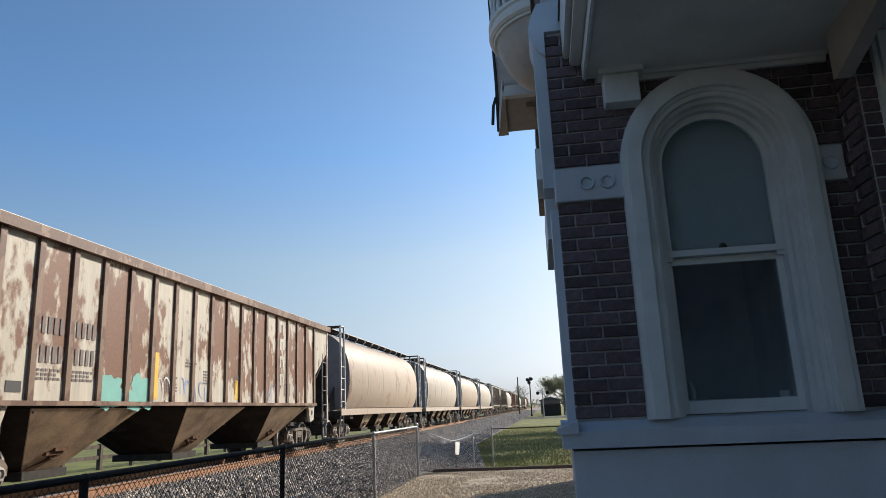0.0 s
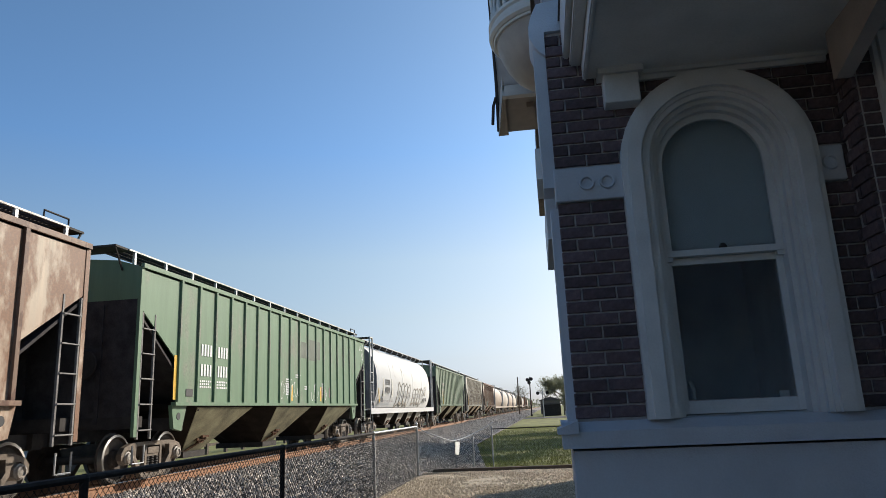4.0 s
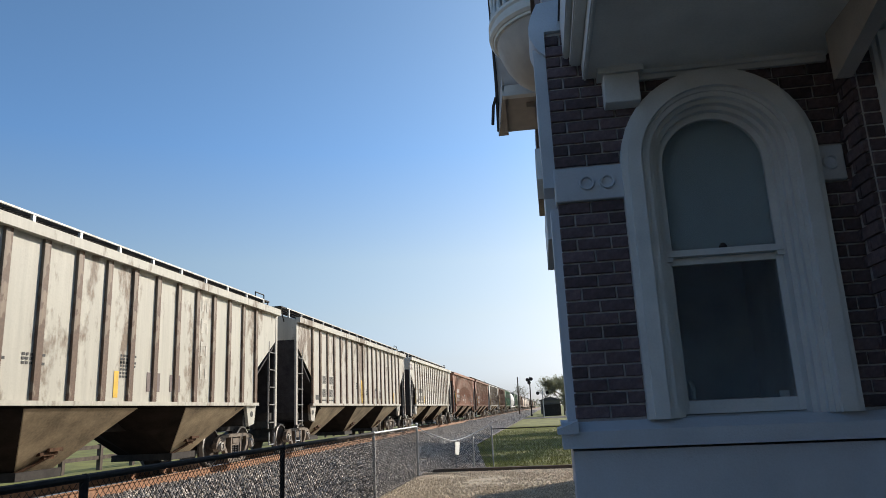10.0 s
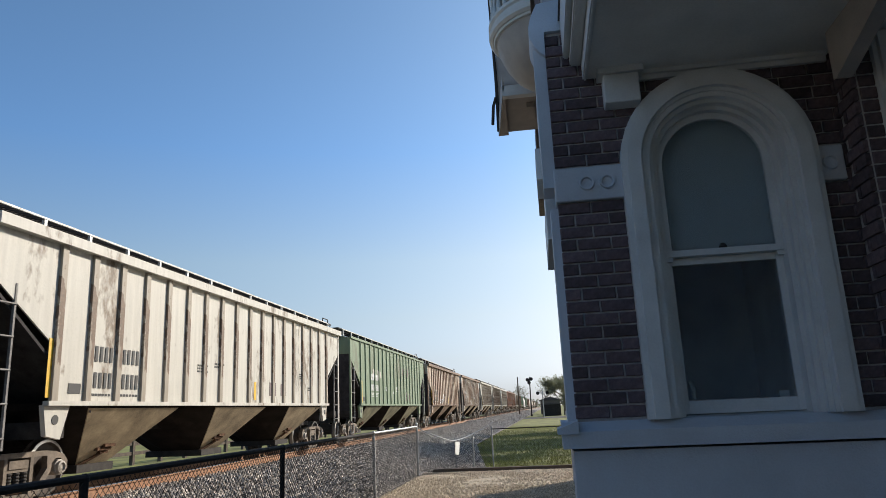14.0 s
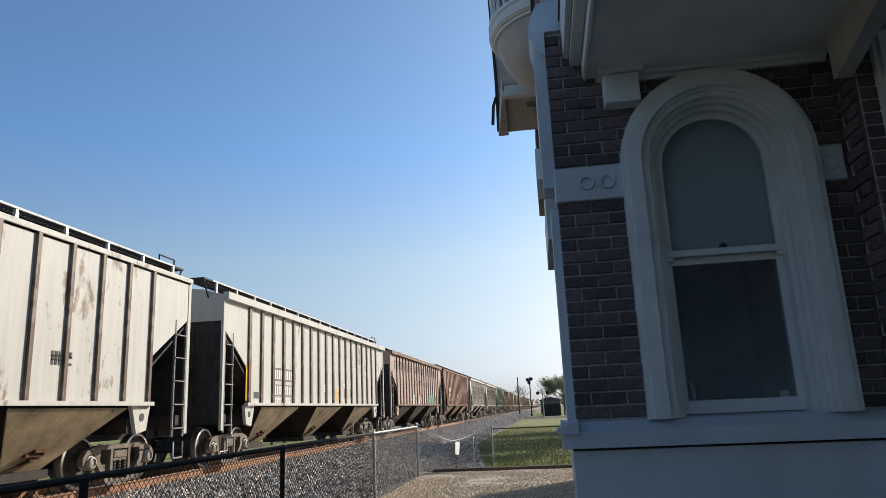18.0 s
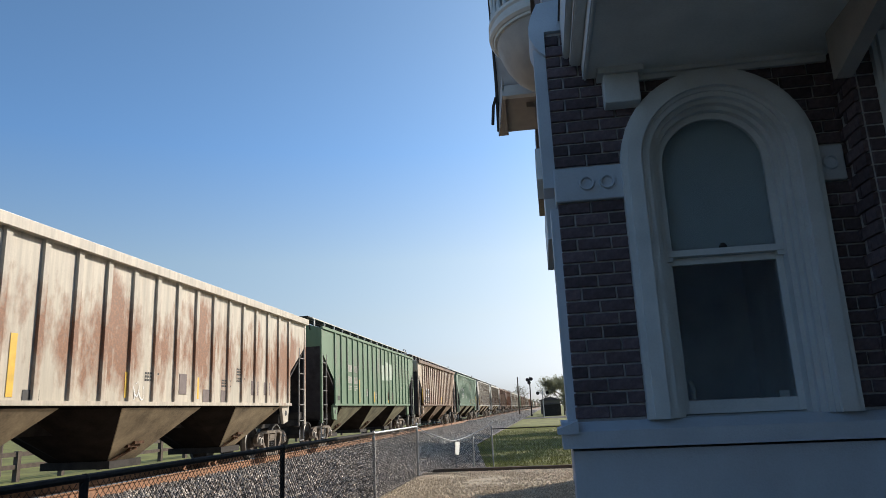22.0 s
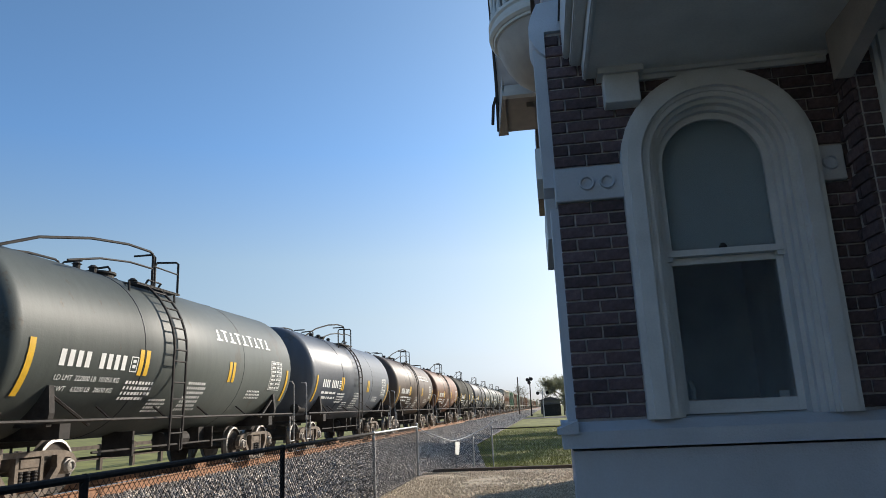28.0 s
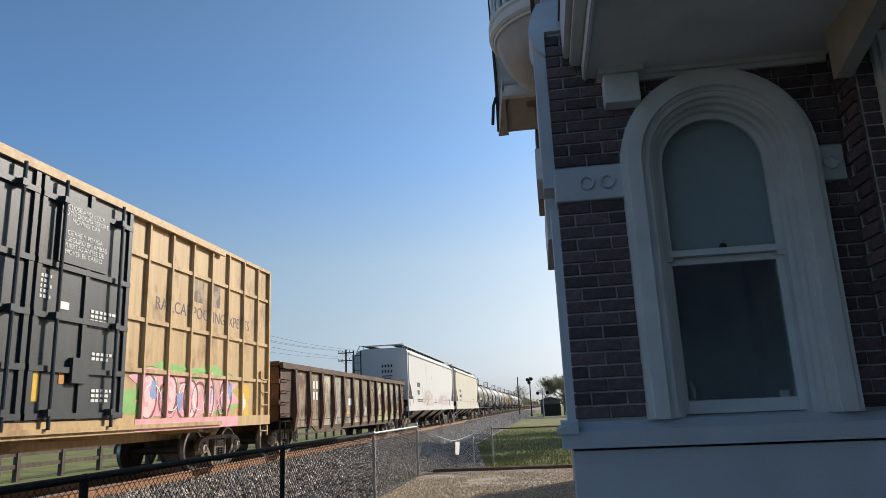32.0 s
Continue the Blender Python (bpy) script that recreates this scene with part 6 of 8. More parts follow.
# ======== utility poles, wires, signal, trees, far things ========
def utility_pole(x, y, h):
    ob = tagged(new("utility_pole"), "dark wooden utility pole with two crossarms", "pole", "poles beyond the track")
    ob.location = (x, y, GROUND)
    bm = bmesh.new()
    lathe(bm, [(0.15, -0.2), (0.10, h)], 10, "z")
    part("shaft", bm, M["wood"], ob)
    for z in (h - 0.35, h - 1.15):
        bm = bmesh.new()
        box(bm, -0.85, 0.85, -0.05, 0.05, z - 0.05, z + 0.05)
        for e in (-1, 1):
            tube(bm, [(e * 0.5, -0.06, z - 0.04), (0, -0.1, z - 0.42)], 0.018, 4)
        part("crossarm", bm, M["wood"], ob)
        for x2 in (-0.78, -0.4, 0.4, 0.78):
            bm = bmesh.new()
            lathe(bm, [(0.02, z + 0.06), (0.02, z + 0.12), (0.05, z + 0.14), (0.04, z + 0.24)], 8, "z", (x2, 0, 0))
            part("insulator", bm, M["steel"], ob)
    return ob


PX, PH = -20.5, 8.3
for y in (-22, 24.3, 71.0, 118, 165):
    utility_pole(PX, y, PH)
wires = tagged(new("overhead_wires"), "thin dark overhead wires slung between the poles", "wire")
for x2, z in ((-0.85, PH - 0.1), (-0.4, PH - 0.1), (0.85, PH - 0.1), (0.85, PH - 0.9), (-0.85, PH - 0.9)):
    bm = bmesh.new()
    for a, b in zip((-22, 24.6, 71.0, 118), (24.6, 71.0, 118, 165)):
        tube(bm, [(PX + x2, a + (b - a) * k / 12, GROUND + z - 0.7 * math.sin(math.pi * k / 12)) for k in range(13)], 0.012, 4)
    part("wire", bm, M["steel"], wires)

# signal mast beyond the lawn
sig = tagged(new("railway_signal"), "black mast with round-backed railway signal lamps", "signal")
sig.location = (-2.75, 122, GROUND)
bm = bmesh.new()
lathe(bm, [(0.18, 0), (0.18, 0.3), (0.1, 0.32), (0.09, 6.6)], 10, "z")
part("mast", bm, M["black_rail"], sig)
for x, z in ((-0.36, 6.1), (0.28, 6.2), (-0.1, 5.6)):
    bm = bmesh.new()
    lathe(bm, [(0.30, -0.10), (0.30, -0.06), (0.14, -0.05), (0.14, -0.5), (0.10, -0.52)], 18, "y", (x, 0, z))
    part("signal_head", bm, M["black_rail"], sig)
gate = tagged(new("crossing_signal"), "level-crossing flashing light mast with a crossarm", "signal")
gate.location = (-0.65, 112, GROUND)
bm = bmesh.new()
lathe(bm, [(0.1, 0), (0.07, 4.2)], 8, "z")
part("mast", bm, M["galv"], gate)
bm = bmesh.new()
tube(bm, [(-0.8, 0, 3.6), (0.8, 0, 3.6)], 0.05, 6)
part("arm", bm, M["galv"], gate)
for x in (-0.75, 0.75):
    bm = bmesh.new()
    lathe(bm, [(0.27, -0.1), (0.27, -0.06), (0.13, -0.05), (0.13, -0.3)], 14, "y", (x, 0, 3.6))
    part("lamp_backing", bm, M["black_rail"], gate)
pole = tagged(new("telegraph_pole"), "slender dark wooden pole beside the line", "pole")
pole.location = (-5.1, 130, GROUND)
bm = bmesh.new()
lathe(bm, [(0.14, 0), (0.1, 7.0)], 8, "z")
part("shaft", bm, M["wood"], pole)
shed = tagged(new("equipment_shed"), "small dark relay shed beside the crossing", "shed")
shed.location = (0.6, 118, GROUND)
bm = bmesh.new()
box(bm, -1.5, 1.5, -1.2, 1.2, 0, 1.8)
part("wall", bm, M["steel"], shed)
bm = bmesh.new()
prism(bm, [(-1.65, 1.8), (1.65, 1.8), (1.65, 1.88), (0, 2.05), (-1.65, 1.88)], -1.35, 1.35, "y")
part("roof", bm, M["roof"], shed)
barn = tagged(new("far_building"), "low grey building with a dark roof beyond the crossing", "building")
barn.location = (0.6, 150, GROUND)
bm = bmesh.new()
box(bm, -2, 2, -3, 3, 0, 2.6)
part("wall", bm, M["paving"], barn)
bm = bmesh.new()
prism(bm, [(-2.3, 2.6), (2.3, 2.6), (2.3, 2.75), (0, 3.4), (-2.3, 2.75)], -3.4, 3.4, "y")
part("roof", bm, M["roof"], barn)


def make_tree(x, y, height, spread, seed, leaves=1500, low=0.36, label="tree with thin spring leaves and bare twigs"):
    rnd = random.Random(seed)
    ob = tagged(new("tree"), label, "tree", "trees")
    ob.location = (x, y, GROUND - 0.05)
    bm = bmesh.new()
    tips = []

    def limb(p, d, length, r, depth):
        pts, q, dd = [p], p.copy(), d.copy()
        for k in range(4):
            dd = (dd + Vector((rnd.uniform(-1, 1), rnd.uniform(-1, 1), rnd.uniform(-0.5, 0.9))) * 0.16).normalized()
            q = q + dd * length / 4
            pts.append(q.copy())
        rings = []
        for i, c in enumerate(pts):
            rr = r * (1 - 0.55 * i / 4)
            u = dd.orthogonal().normalized()
            w2 = dd.cross(u)
            rings.append([c + (u * math.cos(a * 1.2566) + w2 * math.sin(a * 1.2566)) * rr for a in range(5)])
        loft(bm, rings)
        if depth == 0:
            tips.extend(pts[2:])
            return
        for k in range(rnd.randint(3, 4) if depth > 1 else rnd.randint(4, 6)):
            a = rnd.uniform(0, 6.28)
            out = Vector((math.cos(a) * spread, math.sin(a) * spread, rnd.uniform(0.25, 0.9))).normalized()
            start = pts[rnd.choice((2, 3, 4, 4))]
            limb(start.copy(), (dd * 0.45 + out).normalized(), length * rnd.uniform(0.6, 0.8), r * 0.5, depth - 1)
            if depth == 1:
                tips.append(pts[3])
    limb(Vector((0, 0, 0)), Vector((0, 0, 1)), height * low, height * 0.028, 4)
    part("trunk", bm, M["twig"], ob)
    n = len(tips)
    pts, faces = [], []
    for k in range(leaves):
        c = tips[rnd.randrange(n)] + Vector([rnd.gauss(0, height * 0.025) for _ in range(3)])
        s = height * rnd.uniform(0.008, 0.02)
        for _ in range(3):
            pts.append(tuple(c + Vector([rnd.uniform(-s, s) for _ in range(3)])))
        faces.append((3 * k, 3 * k + 1, 3 * k + 2))
    me = bpy.data.meshes.new("mesh")
    me.from_pydata(pts, [], faces)
    me.materials.append(M["leaf"])
    part("crown", me, None, ob)
    return ob


make_tree(2.9, 120, 12.0, 1.4, 11, 5200, 0.25)
make_tree(3.9, 112, 8.0, 1.4, 17, 3600, 0.2)
make_tree(-0.6, 150, 7.5, 1.2, 12, 700)
make_tree(-9.5, 235, 11.5, 1.2, 13, 500)
# unseen trees, hidden by the depot, added to cast shade on the lawn
make_tree(6.6, 39, 10.5, 1.2, 14, 9000, 0.36, "leafy tree behind the depot")
make_tree(7.4, 46, 10.0, 1.2, 16, 9000, 0.36, "leafy tree behind the depot")
make_tree(5.0, 135, 8, 1.2, 15, 1500)
# two more hidden trees that deepen the lawn's shade
make_tree(7.0, 43, 9.5, 1.2, 18, 14000, 0.34, "leafy tree behind the depot")
make_tree(7.9, 53, 10.0, 1.2, 19, 14000, 0.34, "leafy tree behind the depot")

# low rail fence on the grass beyond the track
rail_fence = tagged(new("wooden_rail_fence"), "low dark post-and-rail fence on the grass", "fence")
rail_fence.location = (-17.5, 0, GROUND)
for k in range(26):
    bm = bmesh.new()
    box(bm, -0.08, 0.08, -0.08, 0.08, -0.1, 0.95)
    part("post", bm, M["wood"], rail_fence).location = (0, 4 + k * 2.2, 0)
for z in (0.45, 0.85):
    bm = bmesh.new()
    box(bm, -0.04, 0.04, 3.5, 60, z - 0.07, z + 0.07)
    part("rail", bm, M["wood"], rail_fence)
# far woods along the horizon
rng = np.random.default_rng(9)
n = 9000
u = rng.uniform(-500, 500, n)
hgt = 5 + 3 * np.sin(u * 0.05) + 2.5 * np.sin(u * 0.021 + 1) + rng.uniform(-1, 1.5, n)
c = np.stack([u, 620 + rng.uniform(-6, 6, n), GROUND + hgt * rng.uniform(0, 1, n) ** 0.6], -1)
pts = (c[:, None, :] + rng.uniform(-1.3, 1.3, (n, 3, 3))).reshape(-1, 3)
me = bpy.data.meshes.new("mesh")
me.from_pydata(pts.tolist(), [], np.arange(3 * n).reshape(-1, 3).tolist())
me.materials.append(M["leaf"])
tagged(new("far_woods", me), "distant line of trees on the horizon", "woods", kind="stuff")

# ======== bricks of the window wall and of the pier, each a piece ========
COURSE, BLEN = 0.0751, 0.199
brick_sizes = {}


def brick_mesh(length, deep=0.03):
    key = (round(length, 3), deep)
    if key not in brick_sizes:
        b = bmesh.new()
        h2 = COURSE / 2 - 0.0055
        box(b, 0.0, length, -0.0, deep, -h2, h2)
        bmesh.ops.bevel(b, geom=[e for e in b.edges if all(v.co.y < 0.001 for v in e.verts)], offset=0.005, segments=1, affect="EDGES")
        brick_sizes[key] = mesh_of(b, M["brick_piece"])
    return brick_sizes[key]


def lay(parent, x0, x1, z, course, y, jag=0.0):
    """One course of running bond from x0 to x1, its middle at height z."""
    x = x0 - (BLEN * 0.5 if course % 2 else 0.0)
    while x < x1 - 0.02:
        a, b = max(x, x0), min(x + BLEN - 0.011, x1)
        if b - a > 0.03:
            o = part("brick", brick_mesh(b - a), None, parent)
            o.location = (a, y + random.uniform(-0.004, 0.004), z)
            o.rotation_euler = (random.uniform(-0.01, 0.01), random.uniform(-0.006, 0.006), random.uniform(-0.006, 0.006))
        x += BLEN


def arch_edge(z, r=0.558):
    if z < SPRING:
        return r
    d = r * r - (z - SPRING) ** 2
    return math.sqrt(d) if d > 0 else 0.0


course = 0
z = Z_SILL + COURSE / 2 + 0.012
while z < 2.32:
    if not 1.175 < z < 1.415:
        e = arch_edge(z)
        if e > 0.02:
            lay(wall, WX, CX - e + 0.01, z, course, WY - 0.004)
            lay(wall, CX + e - 0.01, 1.835, z, course, WY - 0.004)
        else:
            lay(wall, WX, 1.835, z, course, WY - 0.004)
    elif 1.175 < z < 1.415:
        lay(wall, 1.80, 1.835, z, course, WY - 0.004)
    # pier: its return towards the porch, and its face
    o = part("brick", brick_mesh(0.115 if course % 2 else 0.2), None, wall)
    o.matrix_basis = pose(1.833, WY - 0.25, z) @ pose(0, 0, 0, 0, 0, 90) @ pose(0, -0.004, 0)
    o = part("brick", brick_mesh(0.115 if not course % 2 else 0.035), None, wall)
    o.matrix_basis = pose(1.833, WY - 0.25 + (0.126 if course % 2 else 0.211), z) @ pose(0, 0, 0, 0, 0, 90) @ pose(0, -0.004, 0)
    lay(wall, 1.842, 1.93, z, course, WY - 0.262)
    z += COURSE
    course += 1


# ======== the wagons in their order, from those far ahead to the last ========
def build_train():
    kinds = {
        "rib": lambda: make_ribbed_hopper(),
        "xtra": lambda: make_ribbed_hopper(chord=0.06, face=0.068),
        "plain": lambda: make_ribbed_hopper(chord=0.06, face=0.06, walk="low"),
        "round": lambda: make_round_hopper(7.05, 4.28, 1.56, 1.28, 4, False, 1.3),
        "big": lambda: make_round_hopper(8.95, 4.62, 1.56, 1.35, 4, True, 0.5),
        "tank": lambda: make_tank(),
        "gondola": lambda: make_gondola(),
        "box": lambda: make_boxcar(),
    }
    reach = {"rib": 8.28, "xtra": 8.28, "plain": 8.28, "round": 8.35, "big": 9.45, "tank": 5.87, "gondola": 8.75, "box": 8.9}
    first = {}
    made = []
    for kind, front, paint, label, detail in ORDER:
        y0 = front - reach[kind]
        if kind not in first:
            first[kind] = kinds[kind]()
            car = first[kind]
        else:
            car = copy_thing(first[kind], Matrix.Identity(4))
        made.append((car, y0, kind, paint, label, detail))
    for car, y0, kind, paint, label, detail in made:
        coat = PAINTS[paint]
        if detail and paint in VARIED:      # every wagon has weathered in its own way
            given, more = PAINT_SPECS[paint]
            coat = car_paint(*given, **{**more, "seed": more["seed"] + 0.37 * (-y0 % 97)})
        if paint in ("grey", "pale_grey", "grey_worn", "white_worn", "white_stained"):
            repaint(car, coat, ribs=PAINTS["rib_pale" if paint == "white_worn" else "rib_dirt"], ribbed=("rib",))
        else:
            repaint(car, coat, ribs=PAINTS["rib_rust"] if paint in ("stained", "rust_patched", "cream_patched", "pink_tan") else None)
        sheet_mat = M[{"green": "bay_green", "dark_green": "bay_green", "mint": "bay_green", "sage": "bay_green", "brown": "bay_brown", "red_brown": "bay_brown",
                       "stained": "bay_brown", "rust_patched": "bay_brown", "pink_tan": "bay_side_shade", "white": "bay_white", "cream": "bay_white"}.get(paint, "bay")]
        if sheet_mat is not M["bay"]:
            for o in car.children_recursive:
                if o.name.split(".")[0] == "bay_side":
                    o.material_slots[0].link = "OBJECT"
                    o.material_slots[0].material = sheet_mat
        car["label"] = label
        car.matrix_basis = pose(TRACK, y0, RAIL)
        if detail:
            detail(car)
    return [(car, y0) for car, y0, *_ in made]


SIDE = 1.519      # the side sheet's face, where marks are painted


def bars(car, y0, y1, z0, z1, n, material, x=SIDE, name="number_stencil", gap=0.25, skip=()):
    """n plain upright bars between y0 and y1, in place of lettering."""
    bm = bmesh.new()
    p = (y1 - y0) / n
    for k in range(n):
        if k not in skip:
            box(bm, x, x + 0.004, y0 + k * p, y0 + (k + 1 - gap) * p, z0, z1)
    part(name, bm, material, car)["kind"] = "stuff"


def hopper_marks(ink="ink", panel=None, seed=0, stripes=(-6.9, -3.6, 0.8, 4.4), fine=True, num=(-5.2, 2.3)):
    """Number block on two panels, data lines, small stencils, and reflector stripes of a grain hopper."""
    def add(car):
        rnd = random.Random(seed)
        m = M[ink]
        y, z = num or (0.0, 0.0)
        y = -6.79 + 0.7988 * (math.floor((y + 6.79) / 0.7988) + 0.5)      # the middle of a panel
        for dy in (0.0, 0.7988) if num else ():
            if panel:
                mark(car, y + dy, z + 0.32, 0.58, 0.36, M[panel], SIDE, "number_panel")
                mark(car, y + dy, z - 0.12, 0.58, 0.32, M[panel], SIDE, "number_panel")
            bars(car, y + dy - 0.24, y + dy + 0.30, z + 0.19, z + 0.45, 4, m, SIDE + 0.004, gap=0.45)
            bars(car, y + dy - 0.24, y + dy + 0.30, z - 0.25, z + 0.01, 4, m, SIDE + 0.004, gap=0.45)
            row_of_bars(car, y + dy - 0.27, z - 0.36, 0.55, 0.04, 6, m, SIDE, lines=3 if z > 2.2 else 1)
        if fine:
            for k in range(4):
                row_of_bars(car, rnd.uniform(-2.5, 5.5) // 0.798 * 0.798 + 0.10, 1.95 + rnd.uniform(0, 0.4), 0.5, 0.04, 6, m, SIDE, lines=rnd.randint(2, 5))
            yy = 0.798 * rnd.randint(2, 5)
            mark(car, yy + 0.40, 1.85, 0.46, 0.36, M["faded"], SIDE, "data_panel")
            mark(car, yy + 1.20, 1.85, 0.40, 0.34, M["faded"], SIDE, "data_panel")
            mark(car, -6.3, 1.68, 0.3, 0.16, M["ink"], SIDE, "placard_holder")
        for k, ys in enumerate(stripes):
            mark(car, ys, 1.78 if k else 1.98, 0.13, 0.46 if k else 0.9, M["yellow"], SIDE, "reflector_stripe")
        bm = bmesh.new()   # number on the end wall
        for k in range(4):
            box(bm, -0.75 + k * 0.2, -0.62 + k * 0.2, -8.315, -8.311, 3.6, 3.78)
            box(bm, -0.75 + k * 0.2, -0.62 + k * 0.2, -8.315, -8.311, 3.34, 3.52)
        part("end_number", bm, M["white"] if ink == "white" else M["ink"], car)["kind"] = "stuff"
    return add


def both(*adds):
    def add(car):
        for a in adds:
            a(car)
    return add


def column_letters(y=3.98, mat_name="worn_white", top=3.80, h=0.32, pitch=0.5):
    """Four plain blocks one under another, where a company's name runs down a panel."""
    def add(car):
        for k in range(4):
            z1, z0 = top - k * pitch, top - k * pitch - h
            bm = bmesh.new()
            for y0, y1, a, b in ((y - 0.16, y - 0.07, z0, z1), (y + 0.07, y + 0.16, z0, z1), (y - 0.07, y + 0.07, z1 - 0.09, z1)):
                box(bm, SIDE, SIDE + 0.004, y0, y1, a, b)
            part("company_mark", bm, M[mat_name], car)
    return add


def spray(kind, *spec):
    """Graffiti: 'line' strokes or a 'patch', as (y, z, width, height, material, seed)."""
    def add(car):
        for y, z, w, h, mt, sd in spec:
            if kind == "line":
                scrawl(car, y, z, w, h, M[mt], SIDE + 0.001, sd, label="spray-painted graffiti strokes", thick=0.035, loops=max(3, round(w / 0.45)))
            else:
                blob(car, y + w / 2, z, w, h, M[mt], SIDE, sd, label="spray-painted patch")
    return add


def patches(*spec):
    """Plain painted rectangles: (y, z, width, height, material)."""
    def add(car):
        for y, z, w, h, mt in spec:
            mark(car, y, z, w, h, M[mt], SIDE, "painted_patch", "overpainted patch")
    return add


def outlined(y, z, w, h, mt="white"):
    """The outline of a square with a stroke inside it."""
    def add(car):
        bm = bmesh.new()
        for a, b, c, d in ((y - w / 2, y + w / 2, z + h / 2 - 0.025, z + h / 2), (y - w / 2, y + w / 2, z - h / 2, z - h / 2 + 0.025),
                           (y - w / 2, y - w / 2 + 0.025, z - h / 2 + 0.025, z + h / 2 - 0.025), (y + w / 2 - 0.025, y + w / 2, z - h / 2 + 0.025, z + h / 2 - 0.025)):
            box(bm, SIDE, SIDE + 0.004, a, b, c, d)
        part("stencil_frame", bm, M[mt], car)
    return add


def load_panels(y):
    """Two white panels: load limit and light weight, their figures as bars."""
    def add(car):
        mark(car, y, 1.72, 0.62, 0.30, M["plate"], SIDE, "data_panel", "white data panel")
        for k, line in enumerate(("LD LMT", "LT WT")):
            part("data_text", on_side(lettering(line, 0.135, M["ink"]), SIDE + 0.004, y, 1.745 - 0.125 * k), None, car, "black stencilled text")
        mark(car, y + 0.7988, 1.72, 0.56, 0.30, M["plate"], SIDE, "data_panel", "white data panel")
        for k in range(2):
            bars(car, y + 0.7988 - 0.22, y + 0.7988 + 0.24, 1.745 - 0.125 * k, 1.83 - 0.125 * k, 6, M["ink"], SIDE + 0.004, "data_stencil", 0.4)
    return add


def pale_blocks(car):
    """The pink car's two lines of faded dark lettering, as plain blocks, one or two on a panel."""
    for k in range(17):
        y = -7.19 + k * 0.7988
        if k not in (6, 11):
            bars(car, y - 0.17, y + 0.22, 3.22, 3.68, 2, M["faded"], SIDE, "lettering_block", 0.3)
    for k in range(6):
        y = -1.55 + k * 0.798
        bars(car, y, y + 0.66, 2.55, 2.86, 2, M["faded"], SIDE, "lettering_block")
    spray("line", (-2.6, 1.75, 0.6, 0.55, "ink", 31), (-1.7, 1.75, 0.62, 0.6, "ink", 32), (-0.8, 1.75, 0.6, 0.55, "ink", 33), (0.1, 1.8, 0.6, 0.6, "ink", 34))(car)
    spray("patch", (-2.55, 1.75, 0.7, 0.6, "white", 35), (-0.78, 1.75, 0.68, 0.55, "white", 36), (2.95, 1.82, 0.68, 0.55, "teal", 37), (3.84, 1.82, 0.68, 0.6, "teal", 38))(car)
    for y in (-2.9, 0.65, 1.5):
        mark(car, y, 1.85, 0.12, 0.5, M["yellow"], SIDE, "reflector_stripe")
    mark(car, 5.75, 1.85, 0.4, 0.34, M["faded"], SIDE, "data_panel")
    mark(car, 6.63, 1.85, 0.4, 0.34, M["faded"], SIDE, "data_panel")


def bubble_letters(car, y, w, n, z, h, thick, seed):
    """Outlined balloon letters sprayed on the barrel side, with a grey shade under each."""
    rnd = random.Random(seed)
    step = w / n

    def lay(p, q, lift):
        sn = min(1.0, abs(2.48 - q) / 1.74) ** (1 / 0.85)
        return (1.56 * math.sqrt(1 - sn * sn) ** 0.85 + 0.006 + lift, p, q)
    for k in range(n):
        cy, cz = y + step * (k + 0.5), z + rnd.uniform(-0.04, 0.04) * h
        ph, ry, rz, lean = rnd.uniform(0, 6.28), step * rnd.uniform(0.5, 0.6), h * rnd.uniform(0.46, 0.54), rnd.uniform(0.1, 0.35)

        def ring(grow, a, by=1.0, bz=1.0, dy=0.0, dz=0.0):
            sq = (abs(math.cos(a)) ** 3.2 + abs(math.sin(a)) ** 3.2) ** (-1 / 3.2)
            rr = sq * (1 + 0.09 * math.sin(3 * a + ph) + 0.06 * math.sin(5 * a - ph))
            q = dz + (rz * bz * rr + grow) * math.sin(a)
            return cy + dy + (ry * by * rr + grow) * math.cos(a) + lean * q, cz + q
        for what, material, lift, rims in (("shade", M["smear"], 0.0, ((0.0, 0.93, 0.0, 0.0), (-0.02, 0.93, 0.09, 0.10))),
                                           ("outline", M["ink"], 0.004, ((0.0, 1.0, 0.0, 0.0), (-thick, 1.0, 0.0, 0.0))),
                                           ("counter", M["ink"], 0.004, ((0.0, 0.30, 0.02, 0.05 * h), (-thick * 0.8, 0.30, 0.02, 0.05 * h)))):
            bm = bmesh.new()
            loops = [[bm.verts.new(lay(*ring(g, i * math.pi / 24, b, b, dy, dz), lift + 0.001 * k)) for i in range(48)] for g, b, dy, dz in rims]
            for i in range(48):
                bm.faces.new((loops[0][i], loops[0][(i + 1) % 48], loops[1][(i + 1) % 48], loops[1][i]))
            part("graffiti", bm, material, car, "grey graffiti shade" if what == "shade" else "black outline graffiti")["kind"] = "stuff"


